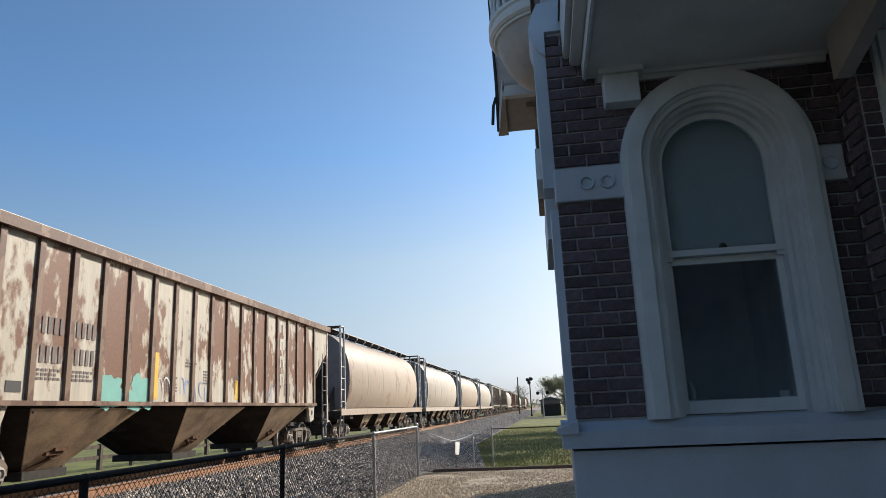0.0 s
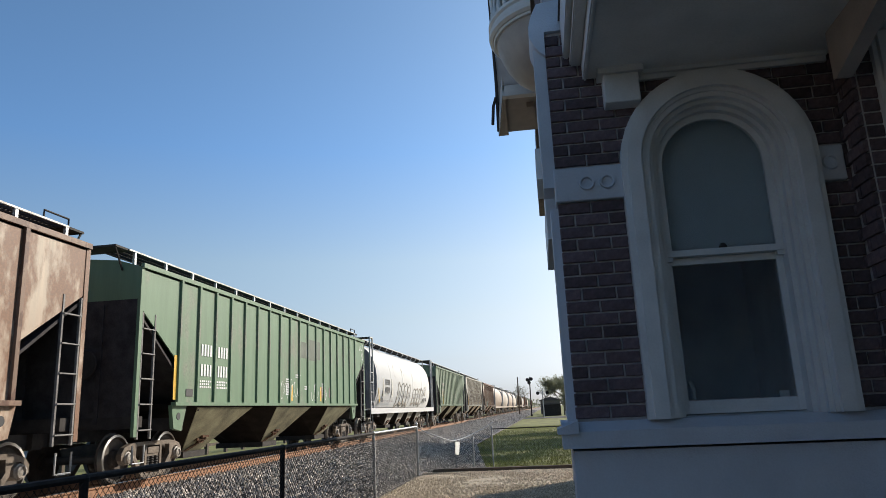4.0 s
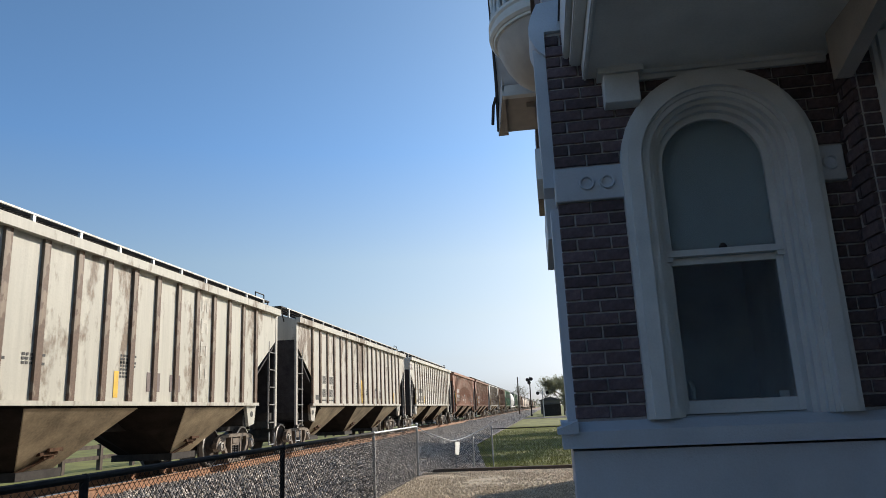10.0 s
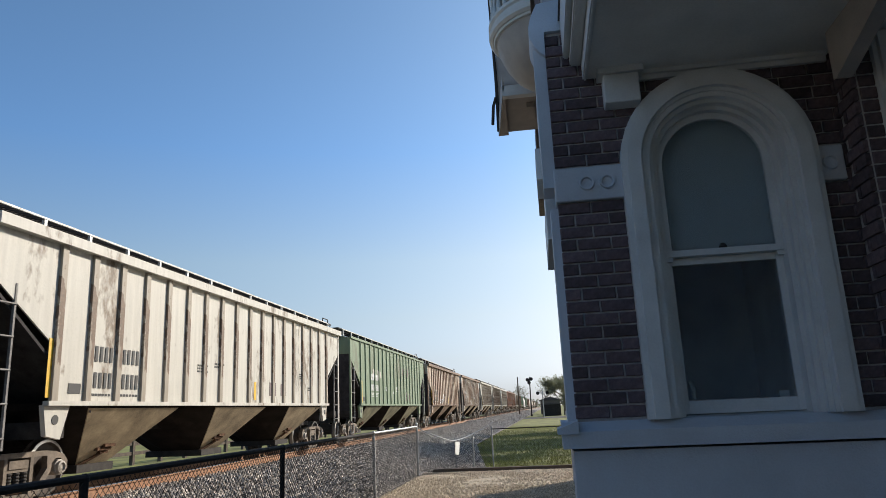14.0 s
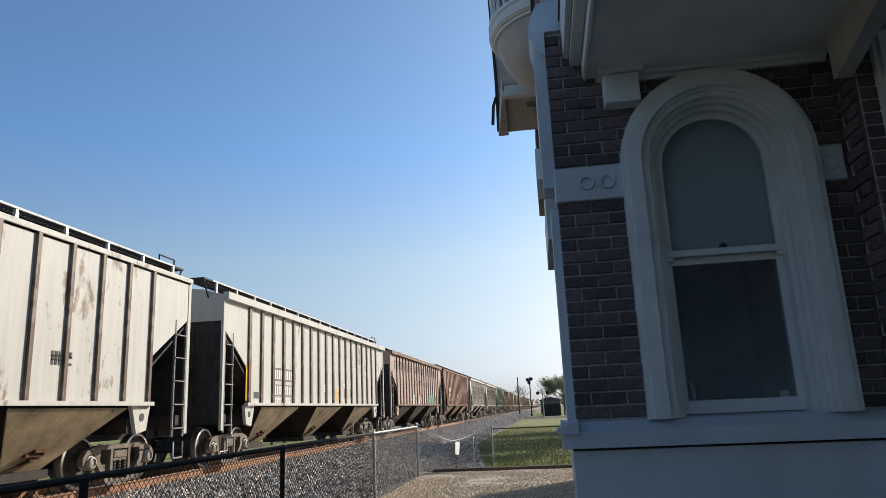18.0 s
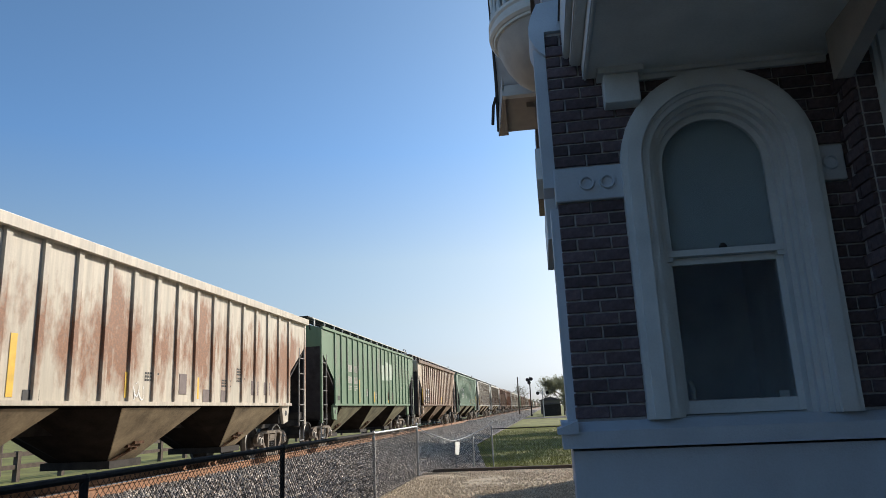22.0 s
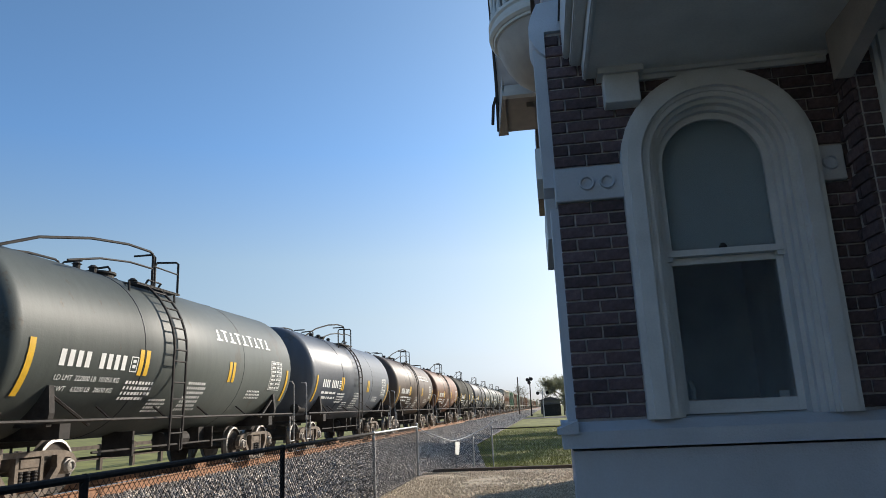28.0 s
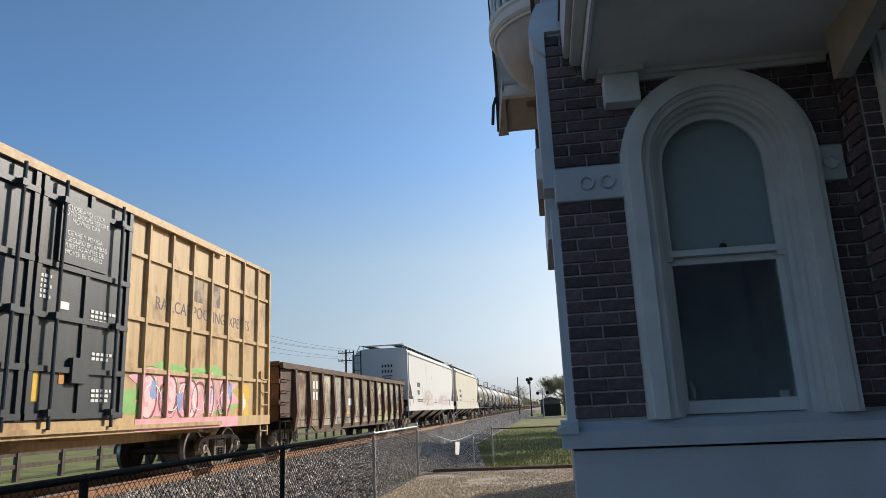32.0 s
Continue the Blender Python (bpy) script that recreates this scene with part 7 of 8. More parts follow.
def barrel_marks(car):
    """Number panel, outline graffiti and stripe on the white barrel-sided hopper."""
    x = 1.565
    for y in (-5.85, -4.05):
        mark(car, y, 2.25, 0.22, 0.85, M["worn_white"], x - 0.004, "old_patch", "grey overpainted patch")
    bars(car, -5.45, -4.45, 2.36, 2.62, 4, M["ink"], x, gap=0.4)
    bars(car, -5.45, -4.45, 1.98, 2.26, 4, M["ink"], x, gap=0.4)
    row_of_bars(car, -6.0, 1.62, 2.4, 0.04, 16, M["faded"], x - 0.036, lines=1, gap=0.6)
    bubble_letters(car, -2.75, 3.3, 4, 1.92, 1.12, 0.055, 41)
    bubble_letters(car, 1.35, 3.1, 4, 1.88, 0.95, 0.035, 42)
    bubble_letters(car, 4.9, 0.55, 1, 2.25, 0.5, 0.035, 43)
    for k in range(2):
        mark(car, 5.0 + k * 0.55, 1.75, 0.4, 0.2, M["ink"], x - 0.03, "data_panel")
    mark(car, -6.75, 1.95, 0.12, 0.8, M["yellow"], x - 0.02, "reflector_stripe")
    mark(car, -6.2, 1.66, 0.5, 0.2, M["ink"], x - 0.03, "data_panel")


def cream_marks(car):
    x = 1.545
    bars(car, -6.8, -5.6, 2.55, 2.78, 4, M["ink"], x)
    bars(car, -6.8, -5.2, 2.12, 2.35, 6, M["ink"], x)
    row_of_bars(car, -6.8, 1.9, 1.3, 0.06, 8, M["ink"], x, lines=2)
    row_of_bars(car, -0.9, 1.85, 0.5, 0.03, 5, M["smear"], x, lines=3)
    mark(car, 4.3, 2.02, 1.3, 0.10, M["smear"], x, "old_smear", "faint brown smear")
    row_of_bars(car, 6.9, 2.35, 0.6, 0.03, 6, M["smear"], x, lines=7)
    scrawl(car, 6.6, 1.75, 0.9, 0.4, M["ink"], x, 51, label="small black scrawl", thick=0.03, loops=4)
    for y in (-7.6, -2.9, -0.4, 2.2, 4.7):
        mark(car, y, 1.8, 0.1, 0.46, M["yellow"], x, "reflector_stripe")


def white_marks(car):
    x = 1.545
    bars(car, -6.55, -5.6, 2.48, 2.74, 4, M["ink"], x)
    bars(car, -6.55, -5.85, 2.04, 2.30, 4, M["ink"], x)
    mark(car, -4.75, 2.35, 0.3, 0.32, M["faded"], x, "plate_outline")
    mark(car, -4.75, 2.35, 0.26, 0.28, M["plate"], x + 0.004, "plate_sign")
    row_of_bars(car, -6.6, 1.76, 1.8, 0.06, 12, M["ink"], x, lines=2)
    row_of_bars(car, -0.6, 1.62, 1.4, 0.05, 12, M["faded"], x)
    scrawl(car, -4.85, 1.84, 3.8, 1.05, M["maroon"], x, 61, label="dark red outline graffiti", thick=0.035, loops=8)
    scrawl(car, -4.6, 1.80, 3.4, 0.8, M["faded"], x, 65, label="dark outline graffiti", thick=0.022, loops=9)
    scrawl(car, -4.7, 1.68, 3.5, 0.5, M["pink"], x, 62, label="pink graffiti strokes", thick=0.05, loops=7)
    mark(car, -2.85, 1.8, 0.14, 0.45, M["yellow"], x + 0.004, "graffiti")
    scrawl(car, 1.3, 1.84, 4.6, 1.0, M["maroon"], x, 63, label="dark red outline graffiti", thick=0.035, loops=11)
    scrawl(car, 1.5, 1.80, 4.3, 0.8, M["faded"], x, 66, label="dark outline graffiti", thick=0.022, loops=12)
    scrawl(car, 1.4, 1.66, 4.3, 0.45, M["pink"], x, 64, label="pink graffiti strokes", thick=0.04, loops=9)
    mark(car, 7.0, 1.62, 0.4, 0.5, M["faded"], x, "data_panel")
    for y in (-7.9, 0.2, 3.2, 6.5):
        mark(car, y, 1.75, 0.08, 0.4, M["orange"], x, "reflector_stripe")
    bm = bmesh.new()
    for k in range(4):
        for z in (3.55, 3.25):
            box(bm, 0.0 + k * 0.17, 0.09 + k * 0.17, -8.985, -8.981, z, z + 0.15)
    for k in range(5):
        box(bm, 0.0, 0.6 - 0.07 * (k % 3), -8.985, -8.981, 3.05 - k * 0.13, 3.1 - k * 0.13)
    part("end_number", bm, M["ink"], car)["kind"] = "stuff"


def gondola_marks(car):
    """A faded mural over the panels between the ribs: muted fields, rings, discs, and worn strokes."""
    x = 1.503
    p = (2 * 8.75 - 2.2) / 12
    fields = ["mural_tan", "mural_tan", "mural_cream", "mural_grey", "mural_grey", "mural_cream", "mural_tan", "mural_tan", "mural_lime", "mural_lime", "mural_grey", "mural_grey"]
    for k, c in enumerate(fields):
        y = -8.75 + 1.1 + (k + 0.5) * p
        mark(car, y, 1.60, p * 0.84, 1.66, M[c], x, "painted_panel", "weathered mural on a panel")
        for j in range(2):
            scrawl(car, y - 0.42, 1.35 + 0.6 * j, 0.84, 0.7, M[("ink", "maroon", "faded", "worn_white")[(k + j) % 4]], x + 0.005, 90 + 2 * k + j, label="worn painted strokes", thick=0.022, loops=4)
        row_of_bars(car, y - 0.5, 0.98, 1.0, 0.03, 10, M["ink"], x + 0.005, name="rivet_row")
    mid = lambda k: -8.75 + 1.1 + (k + 0.5) * p
    for k in (8, 9):
        s = 1 if k == 8 else -1
        blob(car, mid(k) + s * 0.12, 1.62, 0.78, 1.2, M["mural_cream"], x + 0.003, 140 + k, label="cream painted disc")
        blob(car, mid(k) + s * 0.30, 1.72, 0.34, 0.42, M["maroon"], x + 0.006, 120 + k, label="red painted disc")
        blob(car, mid(k) - s * 0.28, 1.52, 0.26, 0.62, M["maroon"], x + 0.006, 124 + k, label="red painted patch")
        hoop(car, mid(k) + s * 0.5, 1.75, 0.78, 0.62, M["ink"], x + 0.009, 0.045, 60 if k == 9 else 0, 180 if k == 8 else 120)
        blob(car, mid(k) + s * 0.4, 1.12, 0.4, 0.2, M["mural_cream"], x + 0.006, 128 + k, label="pale painted patch")
    for k in (7, 6, 10, 11):
        hoop(car, mid(k), 1.55, 0.40, 0.55, M[("faded", "ink")[k % 2]], x + 0.009, 0.05, 0, 180)
        blob(car, mid(k), 1.2, 0.8, 0.4, M[("worn_white", "mural_tan")[k % 2]], x + 0.004, 150 + k, label="pale painted patch")
    mark(car, mid(11), 1.72, 0.8, 0.2, M["ink"], x + 0.006, "painted_band")
    for k in (4, 8, 10, 11):
        mark(car, mid(k), 1.16, 0.5, 0.11, M["yellow"], x + 0.012, "reflector_stripe")
    mark(car, 8.2, 1.45, 0.5, 0.9, M["mural_tan"], x, "painted_panel")
    mark(car, 8.35, 1.4, 0.22, 0.32, M["orange"], x + 0.005, "graffiti")
    mark(car, mid(11) + 0.2, 1.42, 0.26, 0.22, M["ink"], x + 0.009, "sticker")
    bars(car, mid(1) - 0.45, mid(1) + 0.45, 1.95, 2.2, 3, M["white"], x + 0.01, gap=0.5)
    bars(car, mid(1) - 0.45, mid(1) + 0.45, 1.6, 1.85, 3, M["white"], x + 0.01, gap=0.5)
    mark(car, -1.5, 1.55, 0.6, 0.26, M["plate"], x + 0.012, "sticker")


def box_marks(car):
    """Warning text on the door, the slogan, and the pink graffiti of the box wagon."""
    xd, xb = 1.635, 1.523
    for k, line in enumerate(("CLOSE AND LOCK", "BOTH DOORS BEFORE", "MOVING CAR", "", "CIERRE Y PONGA", "EL SEGURO EN AMBAS", "PUERTAS ANTES DE", "MOVER EL CARRO")):
        if line:
            part("warning_text", on_side(lettering(line, 0.115, M["white"]), xd, 0.86, 4.50 - k * 0.105), None, car, "white stencilled warning text")
    bm = bmesh.new()
    box(bm, 1.583, xd - 0.003, 0.26, 1.48, 3.62, 4.66)
    part("warning_panel", bm, PAINTS["box_black"], car)
    for k, (word, y) in enumerate((("RAILCAR", 3.95), ("POOLING", 5.5), ("EXPERTS", 6.98))):
        part("slogan", on_side(lettering(word, 0.36, M["faded"]), xb, y, 3.28), None, car, "dark slogan lettering")
    mark(car, 4.95, 3.9, 0.5, 0.5, M["mural_tan"], xb, "company_mark", "faded brown block")
    mark(car, 5.75, 3.9, 0.5, 0.5, M["mural_tan"], xb, "company_mark", "faded brown block")
    blob(car, 4.7, 1.70, 4.4, 1.0, M["lime"], xb - 0.002, 81, label="green sprayed halo")
    blob(car, 4.75, 1.62, 4.0, 0.86, M["pink"], xb + 0.002, 82, label="pink graffiti letters")
    mark(car, 4.75, 1.05, 4.3, 0.22, M["pink"], 1.611, "graffiti", "pink graffiti over the sill")
    for k in range(5):
        mark(car, 2.87 + 0.87 * k, 1.62, 0.058, 0.84, M["pink"], 1.591, "graffiti")
    scrawl(car, 2.9, 1.5, 3.8, 0.95, M["maroon"], xb + 0.004, 83, label="dark graffiti outlines", thick=0.07, loops=6)
    scrawl(car, 3.0, 1.55, 3.6, 0.7, M["white"], xb + 0.006, 84, label="white graffiti highlights", thick=0.03, loops=6)
    scrawl(car, 2.8, 2.12, 4.0, 0.12, M["lime"], xb + 0.004, 85, label="green graffiti line", thick=0.06, loops=5)
    for k, (w, h, dz) in enumerate(((0.30, 0.42, 0.0), (0.24, 0.36, 0.06), (0.30, 0.40, -0.04), (0.22, 0.44, 0.02), (0.28, 0.38, 0.05))):
        y = 3.12 + 0.82 * k
        blob(car, y, 1.58 + dz, 2 * w, 2 * h, M["pink_light"], xb + 0.005, 160 + k, label="pale pink graffiti letter")
        hoop(car, y, 1.58 + dz, w, h, M["maroon"], xb + 0.009, 0.055)
        hoop(car, y - 0.04, 1.62 + dz, w * 0.45, h * 0.45, M["pink"], xb + 0.009, 0.09, 20, 300)
        hoop(car, y, 1.58 + dz, w + 0.07, h + 0.07, M["lime"], xb + 0.0075, 0.04, 10, 170)
    blob(car, 7.4, 1.55, 0.7, 0.7, M["yellow"], xb, 86, label="yellow sprayed patch")
    blob(car, 7.35, 1.5, 0.3, 0.4, M["plate"], xb + 0.003, 88, label="white sprayed patch")
    for y, z in ((3.3, 1.7), (4.3, 1.5), (5.6, 1.6), (6.6, 1.75)):
        blob(car, y, z, 0.2, 0.34, M["blue_spray"], xb + 0.008, int(y * 10), label="blue graffiti fill")
    mark(car, 0.05, 1.72, 0.13, 0.5, M["yellow"], 1.585, "reflector_stripe")
    mark(car, 0.55, 2.95, 0.2, 0.12, M["plate"], 1.585, "sticker")
    row_of_bars(car, 1.2, 2.95, 0.7, 0.05, 6, M["white"], 1.585, lines=4)
    row_of_bars(car, 1.3, 2.25, 0.7, 0.05, 6, M["white"], 1.585, lines=2)
    row_of_bars(car, -0.05, 3.35, 0.3, 0.05, 3, M["white"], 1.585, lines=5)
    mark(car, 0.95, 1.95, 0.26, 0.26, M["plate"], 1.64, "sticker")
    mark(car, 0.6, 1.85, 0.12, 0.22, M["orange"], 1.585, "sticker")
    row_of_bars(car, 1.35, 1.65, 0.6, 0.05, 5, M["white"], 1.585, lines=3)
    bm = bmesh.new()
    box(bm, 1.585, 1.66, 0.75, 1.15, 1.75, 2.15)
    part("lock_box", bm, PAINTS["box_black"], car)


def tank_marks(name=False, syrup=False, scrawls=(), shift=0.0, weights=()):
    def add(car):
        if shift:      # the dome platform's place differs from builder to builder
            for o in car.children:
                if o.name.split(".")[0] in ("manway", "valve", "platform", "railing", "ladder"):
                    o.location.y += shift
        r, zc = 1.60, 2.455

        def wrap(me):
            for v in me.vertices:
                a = (v.co.z - zc) / r
                d = r + 0.008 + (v.co.x - r)
                v.co = Vector((d * math.cos(a), v.co.y, zc + d * math.sin(a)))
            return me
        bm = bmesh.new()
        if weights:
            for k, line in enumerate(weights):
                part("weight_text", wrap(on_side(lettering(line, 0.125, M["white"], "LEFT"), r, -4.5, zc - 0.66 - 0.19 * k)), None, car, "white stencilled weights")
        else:
            rnd = random.Random(len(car.name) * 7 + int(car["label"].count("e")))
            for k in range(2):
                y = -4.5
                while y < -2.9:
                    w = rnd.choice((0.16, 0.30, 0.42, 0.12))
                    box(bm, r, r + 0.003, y, y + w, zc - 0.66 - 0.18 * k, zc - 0.58 - 0.18 * k)
                    y += w + 0.09
        for y0, y1, z0, z1 in ((-2.62, -2.40, 0.0, 0.02), (-2.62, -2.40, 0.26, 0.28), (-2.62, -2.60, 0.02, 0.26), (-2.42, -2.40, 0.02, 0.26), (-2.56, -2.46, 0.07, 0.13), (-2.56, -2.46, 0.17, 0.22)):
            box(bm, r, r + 0.003, y0, y1, zc - 0.45 + z0, zc - 0.45 + z1)      # the small outlined clearance plate
        part("data_stencil", wrap(mesh_of(bm, M["white"])), None, car)["kind"] = "stuff"
        if name:
            bm = bmesh.new()
            for k in range(9):
                z = zc + 0.44
                box(bm, r, r + 0.003, 0.90 + k * 0.36, 1.0 + k * 0.36, z, z + 0.28)
                box(bm, r, r + 0.003, 0.79 + k * 0.36, 1.11 + k * 0.36, z + (0.26 if k % 2 else 0.0), z + (0.30 if k % 2 else 0.04))
            part("company_mark", wrap(mesh_of(bm, M["white"])), None, car, "white company mark")["kind"] = "stuff"
        if syrup:
            part("product_text", wrap(on_side(lettering("CORN SYRUP", 0.17, M["white"]), r, 4.65, zc + 0.42)), None, car, "white product lettering")
        for y, z, w, h, mt, sd in scrawls:
            o = scrawl(car, y, zc + z, w, h, M[mt], r - 0.004, sd, label="spray-painted scrawl", thick=0.04, loops=max(3, round(w / 0.3)))
            wrap(o.data)
    return add


GAP = 18.15
ahead_paint = [("round", "tan"), ("round", "pale_tan"), ("round", "tan"), ("round", "pale_tan"), ("rib", "pale_grey"), ("rib", "grey"), ("round", "pale_tan"), ("rib", "brown"),
               ("rib", "grey"), ("round", "tan"), ("rib", "green"), ("rib", "grey"), ("round", "pale_tan"), ("rib", "brown")]
NAMES = {"tan": "tan", "pale_tan": "pale dusty tan", "pale_grey": "pale grey", "grey": "grey", "brown": "brown", "green": "green"}
ORDER = []
for k in range(len(ahead_paint) - 1, -1, -1):
    kind, p = ahead_paint[k]
    shape = "smooth-sided covered hopper wagon" if kind == "round" else "ribbed covered hopper wagon"
    ORDER.append((kind, 23.6 + GAP * (k + 1), p, NAMES[p] + " " + shape + " of the freight train", None))
HOP = "ribbed covered hopper wagon"
ORDER += [
    ("plain", 23.6, "rust_patched", "cream " + HOP + " with large rust-brown patches and graffiti", both(hopper_marks("faded", seed=1, stripes=(-2.6, 1.0)), column_letters(),
        spray("patch", (-4.4, 1.62, 0.75, 0.55, "teal", 11), (-3.5, 1.62, 0.75, 0.6, "teal", 12)), spray("line", (-2.55, 1.7, 0.7, 0.5, "white", 13), (-1.7, 1.7, 0.7, 0.6, "blue_spray", 14), (-0.85, 1.7, 0.7, 0.6, "blue_spray", 15), (3.0, 1.75, 0.6, 0.5, "blue_spray", 16)))),
    ("rib", 5.43, "grey", "pale grey " + HOP + " with black numbers on white panels", hopper_marks("ink", "worn_white", 2, num=(-5.05, 2.4))),
    ("rib", -12.74, "dark_green", "faded green " + HOP + " with pale numbers", hopper_marks("worn_white", None, 3, stripes=(-5.3,), num=(-5.6, 2.6))),
    ("round", -31.2, "white", "white rounded covered hopper wagon with outline graffiti", barrel_marks),
    ("rib", -48.74, "green", "green " + HOP + " with graffiti along the sill", both(hopper_marks("white", None, 4, stripes=(-6.9, -0.2, 2.5)),
        spray("line", (-1.1, 1.8, 0.7, 0.55, "white", 17), (-0.25, 1.85, 0.7, 0.45, "white", 18), (1.6, 1.85, 0.66, 0.6, "white", 19), (2.5, 1.85, 0.66, 0.6, "white", 20), (7.5, 3.75, 0.8, 0.3, "white", 21), (7.8, 3.4, 0.3, 0.3, "white", 22)),
        patches((0.80, 3.12, 0.70, 0.5, "dull_green"), (1.60, 3.17, 0.70, 0.66, "dull_green"), (2.25, 3.2, 0.36, 0.6, "dull_green")))),
    ("rib", -66.87, "stained", "faded tan " + HOP, hopper_marks("ink", None, 5)),
    ("rib", -84.99, "pale_grey", "pale grey " + HOP + " with dark numbers", hopper_marks("ink", None, 6, num=(-4.2, 2.4))),
    ("xtra", -103.11, "brown", "weathered brown " + HOP, hopper_marks("white", "worn_white", 7, num=(-5.9, 1.95))),
    ("plain", -121.28, "red_brown", "red-brown " + HOP + " with white column mark", both(hopper_marks("white", "worn_white", 8, stripes=(-6.9, 4.55, 6.95)), column_letters(3.85), spray("line", (4.55, 1.9, 0.75, 0.5, "white", 25), (4.7, 1.6, 0.4, 0.25, "white", 26)))),
    ("xtra", -139.48, "white_worn", "worn white " + HOP + " with white column mark", both(hopper_marks("ink", "worn_white", 9, stripes=(-6.85, -3.9, 4.6, 6.9), num=(-5.7, 1.95)), column_letters(), spray("patch", (-8.3, 3.55, 0.75, 0.3, "faded", 27)), spray("line", (-8.25, 3.57, 0.65, 0.2, "white", 28)))),
    ("xtra", -157.67, "white_stained", "dirty white " + HOP + " with dark stains", both(hopper_marks("ink", "worn_white", 10, stripes=(-0.6, 5.5), num=(-5.7, 1.95)), column_letters(), spray("line", (4.55, 3.7, 0.7, 0.35, "white", 29), (4.75, 3.3, 0.3, 0.3, "white", 30)))),
    ("xtra", -175.81, "grey_worn", "worn white " + HOP + " with peeling paint", both(hopper_marks("ink", "worn_white", 11, num=(-5.7, 1.95)), column_letters())),
    ("plain", -193.99, "cream_patched", "cream " + HOP + " with broad rust stains", both(hopper_marks("white", None, 12, stripes=(-2.7, 0.8, 2.7, 4.5)), column_letters())),
    ("xtra", -212.15, "stained", "brown-stained cream " + HOP, both(hopper_marks("ink", "worn_white", 13, num=(-5.7, 1.95)), column_letters(), load_panels(-3.2), spray("patch", (-1.85, 2.0, 0.5, 0.5, "plate", 39)), spray("line", (-1.9, 1.85, 0.55, 0.7, "white", 40)))),
    ("rib", -230.27, "sage", "faded green " + HOP + " with white numbers", both(hopper_marks("white", None, 14, stripes=(-6.6,), num=(-4.42, 2.3)), spray("patch", (-4.8, 2.78, 0.72, 0.36, "worn_white", 44), (-3.9, 2.76, 0.72, 0.36, "worn_white", 45), (1.75, 3.1, 0.55, 0.5, "faded", 46), (2.7, 3.15, 0.6, 0.55, "faded", 47)))),
    ("xtra", -248.42, "white_worn", "worn white " + HOP + " with white column mark", both(hopper_marks("ink", None, 15, num=(-5.7, 1.95)), column_letters())),
    ("xtra", -266.54, "white_worn", "worn cream-white " + HOP, both(hopper_marks("ink", None, 16), column_letters())),
    ("rib", -284.65, "brown", "brown " + HOP, hopper_marks("white", None, 17)),
    ("plain", -302.76, "pink_tan", "faded pink-tan " + HOP + " with rows of dark lettering blocks", pale_blocks),
    ("xtra", -320.84, "pale_grey", "pale " + HOP + " with dark number panels", hopper_marks("plate", "faded", 19, num=(-4.9, 1.95))),
    ("rib", -339.0, "pale_grey", "pale grey " + HOP + " with dark numbers", hopper_marks("ink", None, 20, num=(-5.0, 1.95))),
    ("rib", -357.16, "mint", "faded mint-green " + HOP + " with yellow stripes", both(hopper_marks("white", None, 21, stripes=(7.29, -3.4, 1.82, 4.29), num=(-4.75, 2.5)), patches((1.60, 3.12, 0.70, 0.62, "dull_green"), (2.40, 3.12, 0.70, 0.62, "dull_green")), outlined(4.80, 1.81, 0.5, 0.42), outlined(5.60, 1.81, 0.42, 0.42), spray("line", (4.66, 1.75, 0.3, 0.3, "white", 71), (5.48, 1.75, 0.3, 0.3, "white", 72), (6.05, 1.76, 0.3, 0.34, "white", 73)))),
    ("xtra", -375.32, "stained", "rust-streaked brown " + HOP, both(hopper_marks("ink", "worn_white", 22, num=(-5.2, 1.95)), column_letters())),
    ("rib", -393.51, "green", "bright green " + HOP + " with faded numbers", both(hopper_marks("worn_white", None, 23, stripes=(-3.4, -0.9, 1.82), num=(-4.8, 2.5)), patches((1.60, 3.0, 0.62, 0.85, "pale_green"), (2.40, 3.0, 0.60, 0.75, "pale_green"), (0.80, 2.9, 0.5, 0.7, "pale_green")))),
    ("plain", -411.7, "rust_streaked", "cream " + HOP + " with rust patches", both(hopper_marks("ink", None, 24, stripes=(-4.08, -1.27, 1.34), num=None, fine=True), patches((-3.65, 1.56, 0.34, 0.16, "ink"), (0.72, 1.85, 0.30, 0.42, "faded"), (1.75, 1.62, 0.30, 0.28, "faded"), (2.62, 1.62, 0.30, 0.28, "faded")), spray("line", (-1.15, 1.68, 0.42, 0.36, "white", 49)))),
    ("tank", -429.31, "tank_dust", "dusty grey-black tank wagon with white stencils", tank_marks(scrawls=((-0.6, -0.3, 0.5, 0.2, "white", 1),))),
    ("tank", -442.31, "tank_green", "dark grey-green tank wagon with white stencils and yellow stripes", tank_marks(syrup=True)),
    ("tank", -455.31, "tank_green", "grey-green tank wagon with graffiti scrawl", tank_marks(syrup=True, scrawls=((0.3, -0.22, 0.6, 0.22, "white", 2), (1.0, -0.24, 0.6, 0.22, "white", 3)))),
    ("tank", -468.32, "tank_black", "glossy black tank wagon with yellow stripes", tank_marks(syrup=True, shift=1.0)),
    ("tank", -481.32, "tank_grey", "dusty olive-grey tank wagon with yellow stripes", tank_marks()),
    ("tank", -494.36, "tank_rust", "weathered rust-brown tank wagon with stencils", tank_marks(scrawls=((1.5, 0.3, 1.2, 0.5, "orange", 4),))),
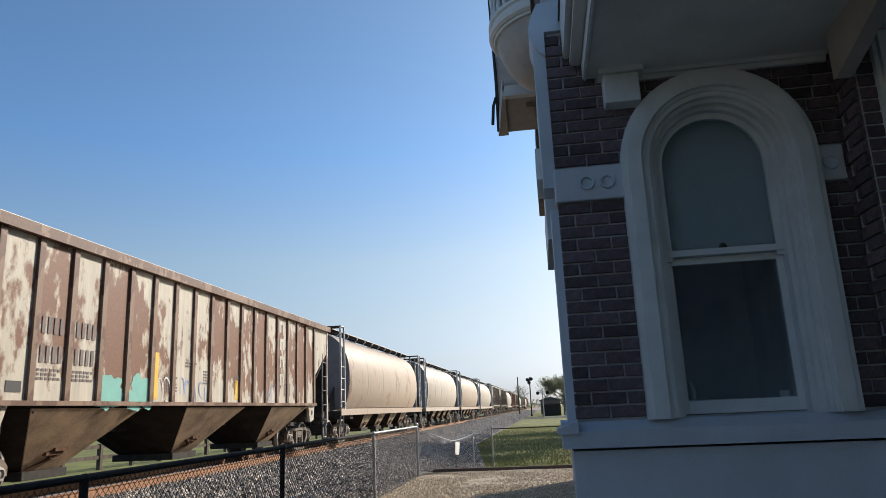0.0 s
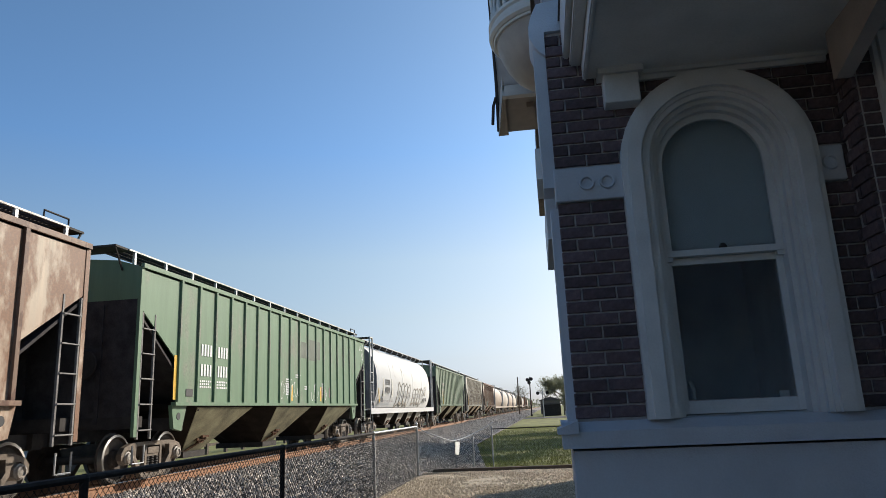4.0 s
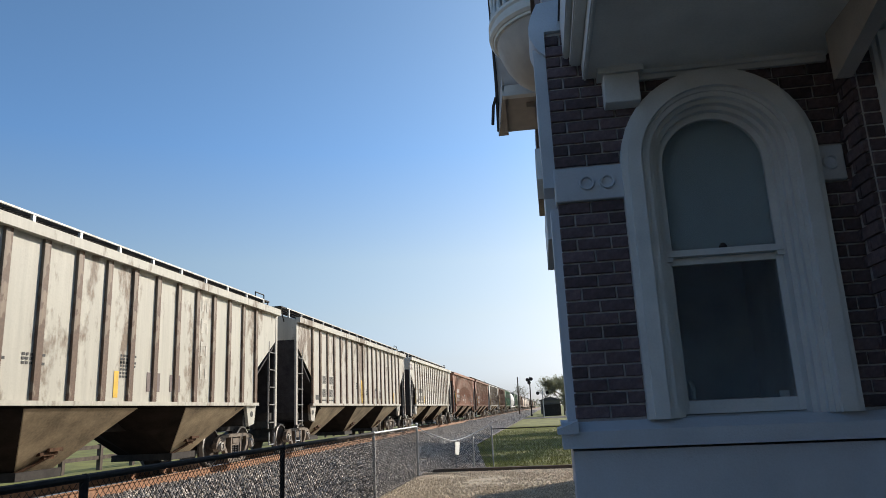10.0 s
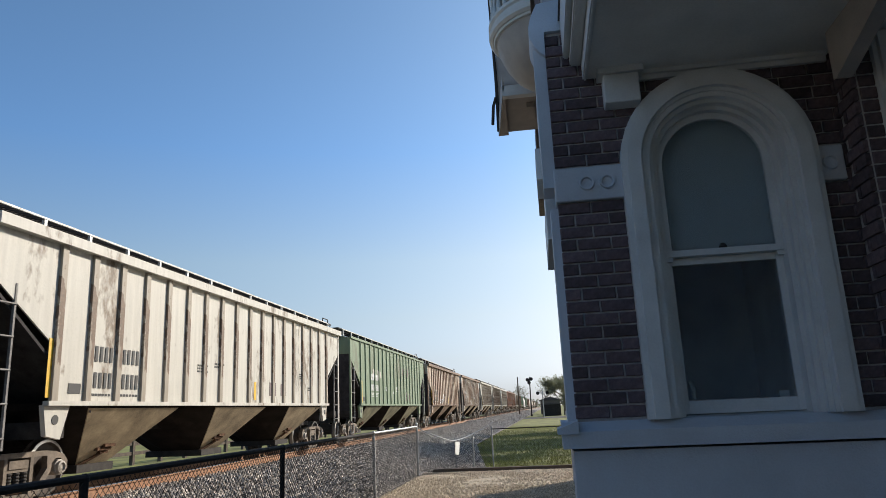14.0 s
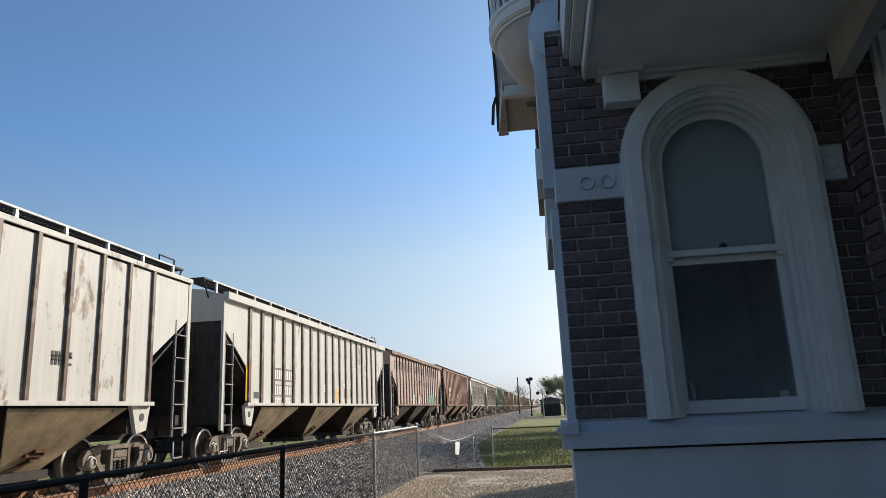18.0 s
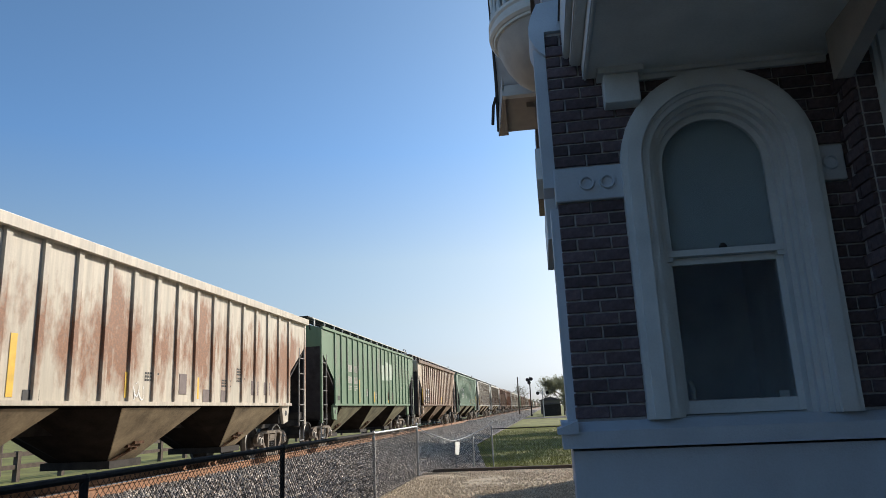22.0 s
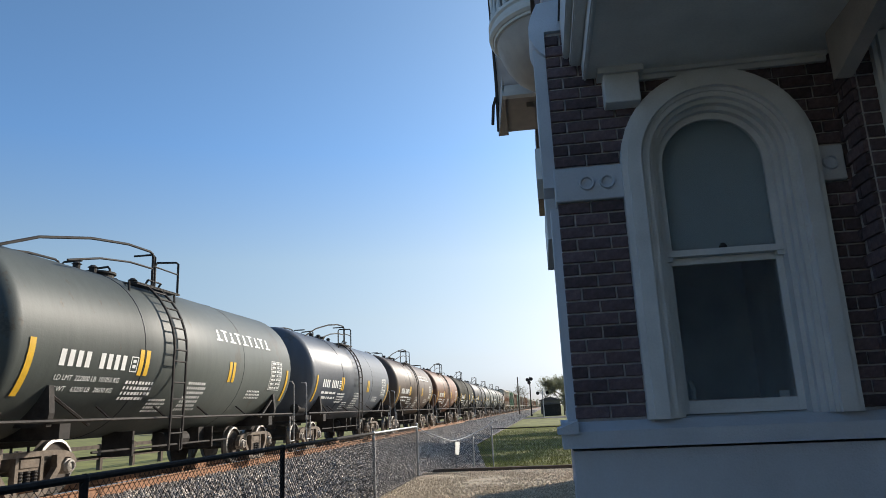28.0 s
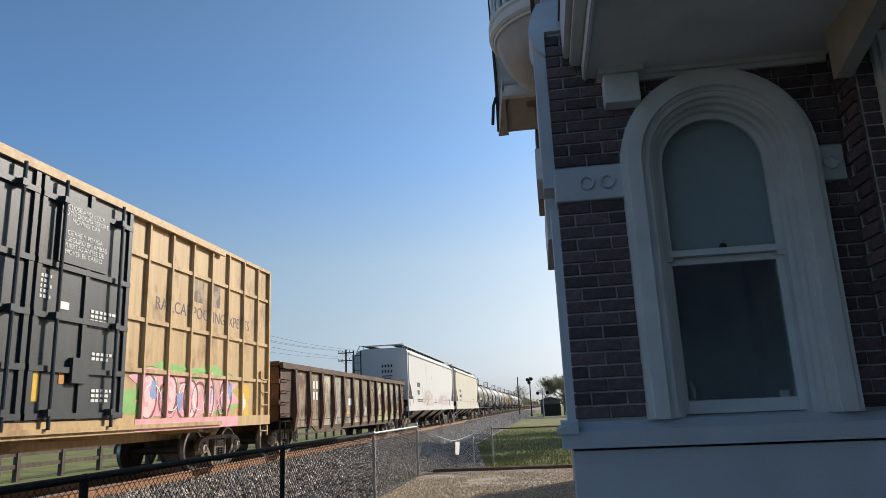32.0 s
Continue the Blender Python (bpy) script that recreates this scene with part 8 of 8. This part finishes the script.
    ("tank", -507.43, "tank_brown", "dusty brown tank wagon with stencils", tank_marks(name=True)),
    ("tank", -520.52, "tank_slate", "shiny blue-grey tank wagon with yellow stripes", tank_marks(shift=0.4)),
    ("tank", -533.6, "tank_green", "green-grey tank wagon with bold white stencils", tank_marks(name=True, shift=-0.55, weights=("LD LMT  222800 LB  101050 KG", "LT WT    63200 LB   28650 KG"))),
    ("tank", -546.66, "tank_green", "green-grey tank wagon with white company mark", tank_marks(name=True, shift=-0.55, weights=("LD LMT  223400 LB  101300 KG", "LT WT    62800 LB   28400 KG"))),
    ("big", -559.3, "cream", "cream smooth-sided covered hopper wagon", cream_marks),
    ("big", -579.75, "white", "white smooth-sided covered hopper wagon with pink graffiti", white_marks),
    ("gondola", -599.73, "gondola", "rusty brown ribbed gondola wagon with colourful graffiti", gondola_marks),
    ("box", -618.22, "box_yellow", "yellow box wagon with black doors and pink graffiti", box_marks),
]
TRAIN = build_train()


# how far the train has come at each full second, in metres: it gathers a little speed
TRAVEL = [0.0, 19.14, 38.45, 58.06, 77.35, 96.79, 116.73, 135.81, 155.06, 174.52, 194.72, 213.98, 233.38, 253.89, 273.34, 293.26, 313.12,
          333.38, 352.94, 373.05, 393.33, 413.02, 433.01, 452.98, 473.42, 493.68, 513.84, 534.12, 553.85, 574.93, 595.8, 615.3, 636.44]


def motions():
    """The train rolls along the track at an almost even pace, and its wheels turn with it."""
    for car, y0 in TRAIN:
        walk(car, [(t, pose(TRACK, y0 + TRAVEL[t], RAIL)) for t in range(33)])
    wheels = [o for car, _ in TRAIN for o in car.children_recursive if o.name.split(".")[0] == "wheelset"]
    lead = wheels[0]
    walk(lead, [(k / FPS, pose(0, 0, 0, -math.degrees(np.interp(k / FPS, range(33), TRAVEL) / 0.457), 0, 0)) for k in range(int(32 * FPS) + 1)])
    for o in wheels[1:]:
        o.rotation_mode = "QUATERNION"
        ad = o.animation_data_create()
        ad.action = lead.animation_data.action
        ad.action_slot = lead.animation_data.action_slot


motions()
